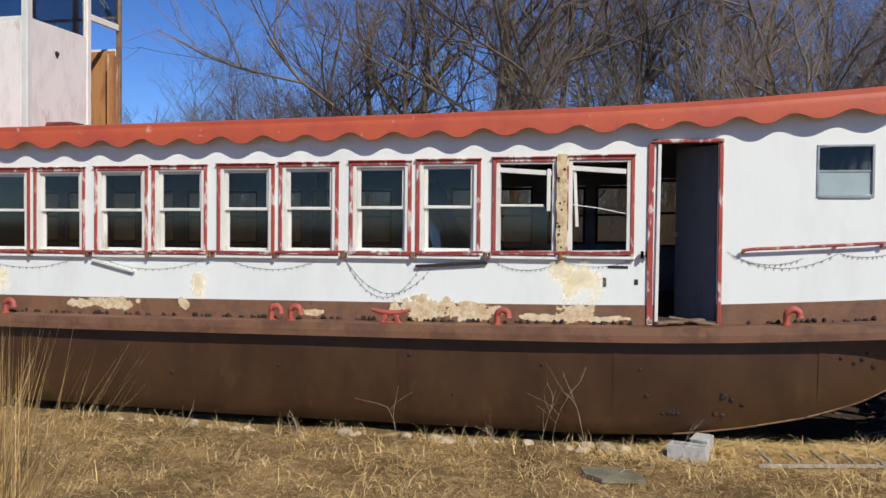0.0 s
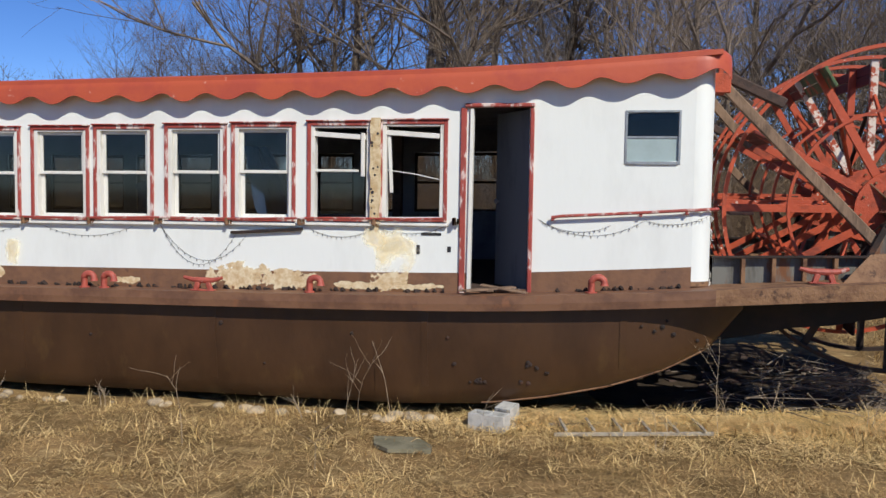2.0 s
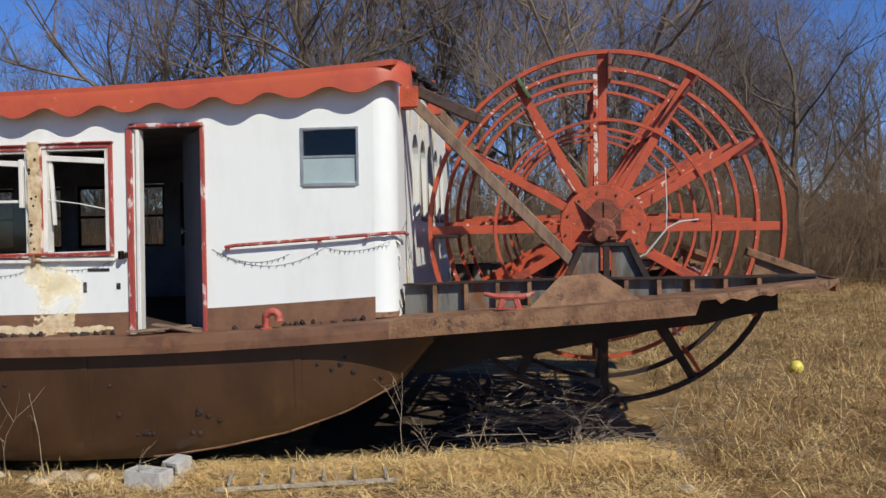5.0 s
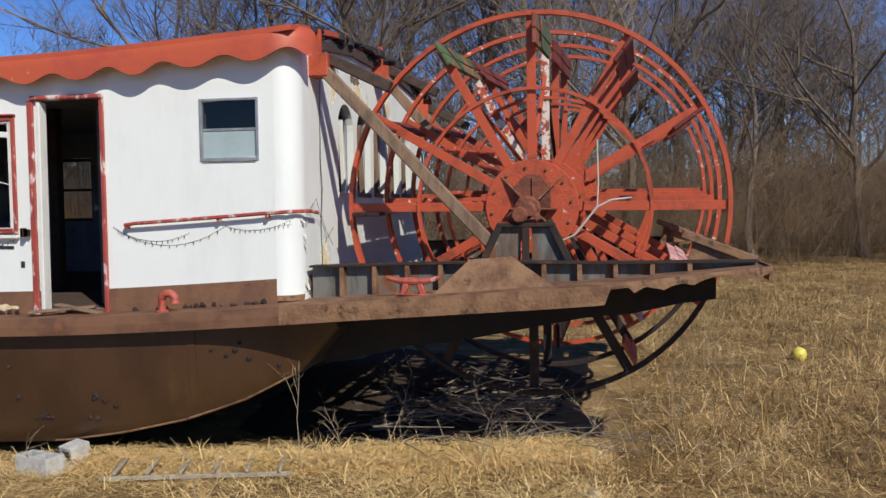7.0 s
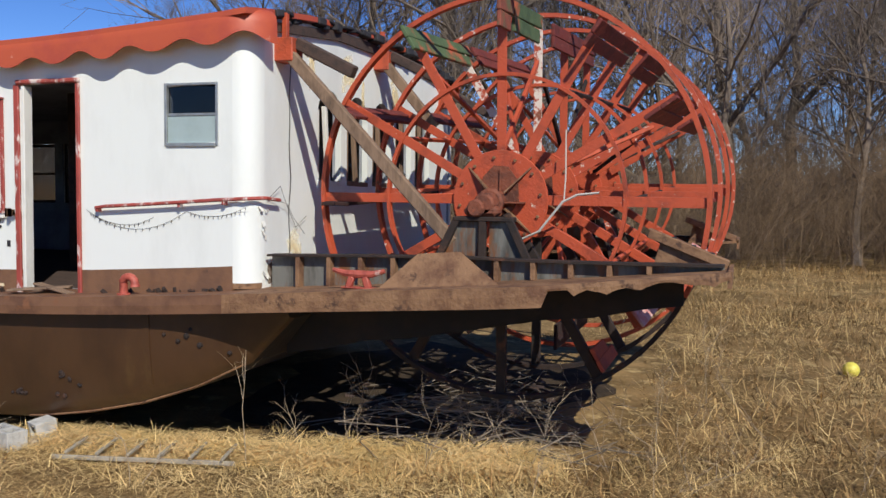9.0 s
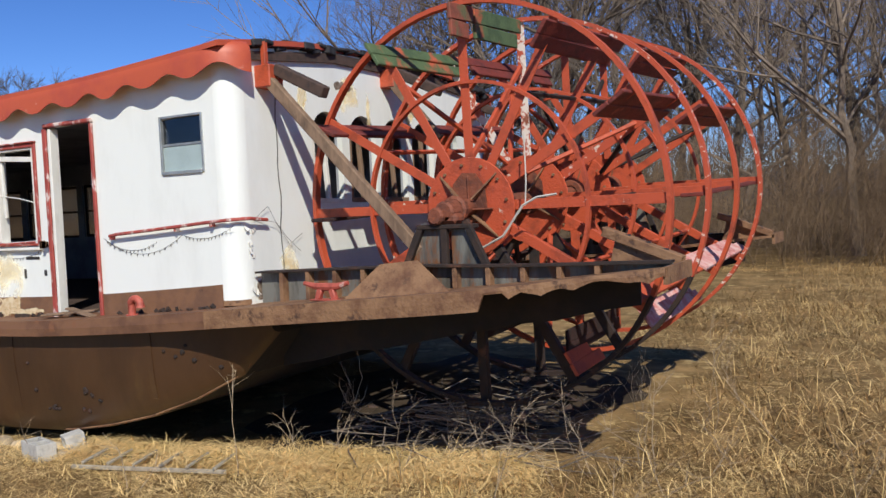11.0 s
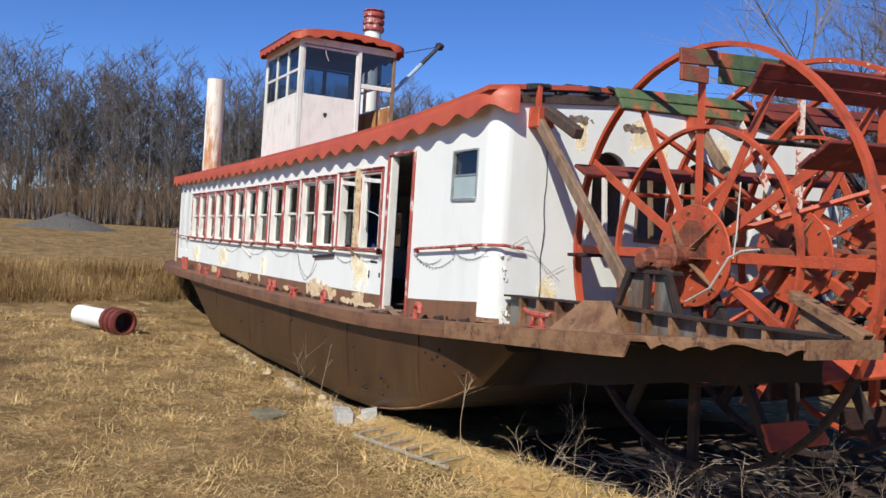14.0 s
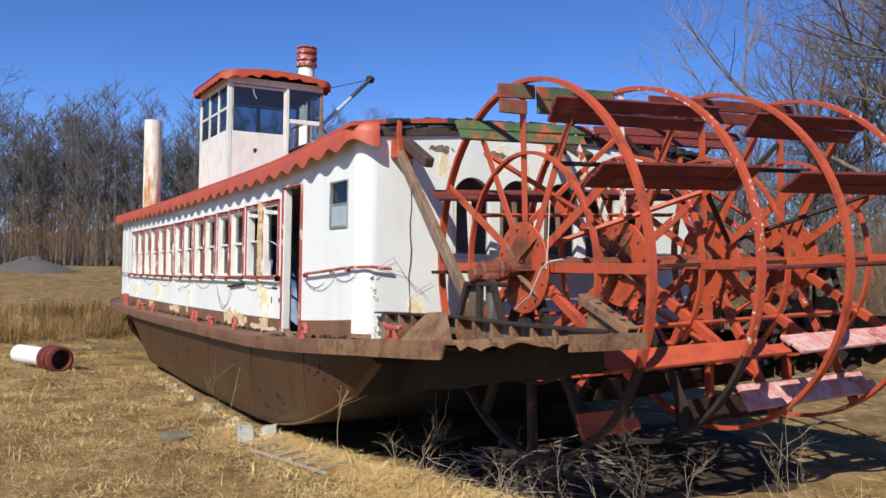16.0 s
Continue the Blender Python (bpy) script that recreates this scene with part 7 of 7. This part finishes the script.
def stems(name, spots, h0, h1, material, label, seed, limbs=12, twigs=4, w=0.008, start=0.3, reach=0.34, lean=0.05, fine=1.0):
    """A far wood or thicket: tapering stems with spreading limbs and twigs, as thin three-sided slivers."""
    r = np.random.RandomState(seed)
    base = np.array([(x, y, ground_height(x, y) - 0.2) for x, y in spots])
    n = len(base)
    h = r.uniform(h0, h1, n)
    top = base + np.stack([r.normal(0, lean, n) * h, r.normal(0, lean, n) * h, h], 1)
    ps, qs, ws = [base], [top], [w * h]

    def shoot(p0, p1, hh, count, lo, hi, length, rise, wd):
        """Side shoots along p0 to p1."""
        a, b, k = np.repeat(p0, count, 0), np.repeat(p1, count, 0), np.repeat(hh, count)
        m = len(a)
        s = r.uniform(lo, hi, m)[:, None]
        root = a + (b - a) * s
        d = r.normal(0, 1, (m, 3)) * (1, 1, 0.35)
        d /= np.linalg.norm(d, axis=1)[:, None]
        along = (b - a) / (np.linalg.norm(b - a, axis=1)[:, None] + 1e-9)
        d = d * 0.75 + along * rise + np.array((0, 0, 0.25))
        L = (k * length * r.uniform(0.5, 1.2, m))[:, None] * (1.25 - s)
        tip = root + d * L
        ps.append(root), qs.append(tip), ws.append(k * wd)
        return root, tip, k

    lp, lq, lk = shoot(base, top, h, limbs, start, 0.95, reach, 0.75, w * 0.42)
    tp, tq, tk = shoot(lp, lq, lk, twigs, 0.25, 1.0, reach * 0.45, 0.6, w * 0.18 * fine)
    shoot(tp, tq, tk, 2, 0.3, 1.0, reach * 0.22, 0.5, w * 0.10 * fine)
    p, q, wd = np.concatenate(ps), np.concatenate(qs), np.concatenate(ws)[:, None]
    d = q - p
    s1 = np.cross(d, r.normal(size=d.shape))
    s1 /= np.linalg.norm(s1, axis=1)[:, None] + 1e-9
    s2 = np.cross(d, s1)
    s2 /= np.linalg.norm(s2, axis=1)[:, None] + 1e-9
    v = np.stack([p + s1 * wd, p - s1 * 0.5 * wd + s2 * 0.87 * wd, p - s1 * 0.5 * wd - s2 * 0.87 * wd, q], 1).reshape(-1, 3)
    k = np.arange(len(p))[:, None] * 4
    t = np.concatenate([k + [0, 1, 3], k + [1, 2, 3], k + [2, 0, 3]], 1).reshape(-1, 3)
    ob = new(name, fast_mesh(name, v, t, material))
    return tagged(ob, label, "woods", kind="stuff")


def scatter(n, seed, fn):
    r = np.random.RandomState(seed)
    return [fn(r) for _ in range(n)]


stems("far_wood", scatter(950, 1, lambda r: (-88 - r.exponential(13), r.uniform(-25, 90))), 13, 20, BARK_FAR, "bare grey-brown wood beyond the field", 1, 18, 6, 0.0055, 0.20, 0.26, 0.05, 2.0)
stems("far_wood_edge", scatter(1100, 2, lambda r: (-83 - r.uniform(0, 14), r.uniform(-25, 90))), 3.0, 7.0, BRUSH, "brown scrub along the far wood", 2, 11, 4, 0.007, 0.05, 0.55, 0.3, 2.2)
stems("thicket", scatter(1300, 3, lambda r: (r.uniform(-50, 48), 35 + abs(r.normal(0, 5)))), 1.2, 3.8, BRUSH, "brown leafless thicket behind the boat", 3, 13, 5, 0.0045, 0.05, 0.6, 0.4)
stems("thicket_right", scatter(620, 5, lambda r: (r.uniform(4, 50), 34 + abs(r.normal(0, 5)))), 2.5, 5.6, BRUSH, "tall brown brambles and saplings behind the wheel", 5, 15, 6, 0.0035, 0.05, 0.5, 0.28, 1.6)
stems("bramble", scatter(520, 8, lambda r: (r.uniform(-6, 30), 31.5 + abs(r.normal(0, 2.5)))), 1.6, 4.6, BRUSH, "dense brown bramble at the edge of the wood", 8, 16, 6, 0.0032, 0.03, 0.6, 0.45, 1.6)
stems("deep_wood", scatter(520, 6, lambda r: (r.uniform(-60, 22), 58 + abs(r.normal(0, 16)))), 6, 11, BARK_FAR, "bare wood far behind the boat", 6, 12, 4, 0.008, 0.08, 0.36)
stems("saplings", scatter(110, 4, lambda r: (r.uniform(-24, 18), 37 + abs(r.normal(0, 6)))), 6, 12, BARK_FAR, "slim bare saplings behind the boat", 4, 18, 6, 0.0045, 0.12, 0.4, 0.12)

# low wooded ridges on the horizon, their crests ragged with treetops
for name, r0, hgt, seed in (("hill", 190, 12, 3.0), ("hill", 480, 44, 9.0)):
    g = Geo()
    rows = []
    for rad, k, rag in ((r0, 0.0, 0.0), (r0 * 1.12, 0.7, 0.10), (r0 * 1.3, 1.0, 0.22)):
        row = []
        for j in range(1201):
            a = math.radians(-20 + 230 * j / 1200)
            crest = 0.55 + 0.5 * noise.noise((math.cos(a) * 2.2, math.sin(a) * 2.2, seed)) + rag * (noise.noise((a * 90, seed, 0)) + 0.8 * noise.noise((a * 300, seed, 5)))
            row.append((rad * math.cos(a), rad * math.sin(a), -2 + k * hgt * crest))
        rows.append(row)
    g.sheet(rows)
    ob = new(name, g.mesh(name, BARK_FAR))
    tagged(ob, "low wooded ridge on the horizon", "hill", kind="structure")
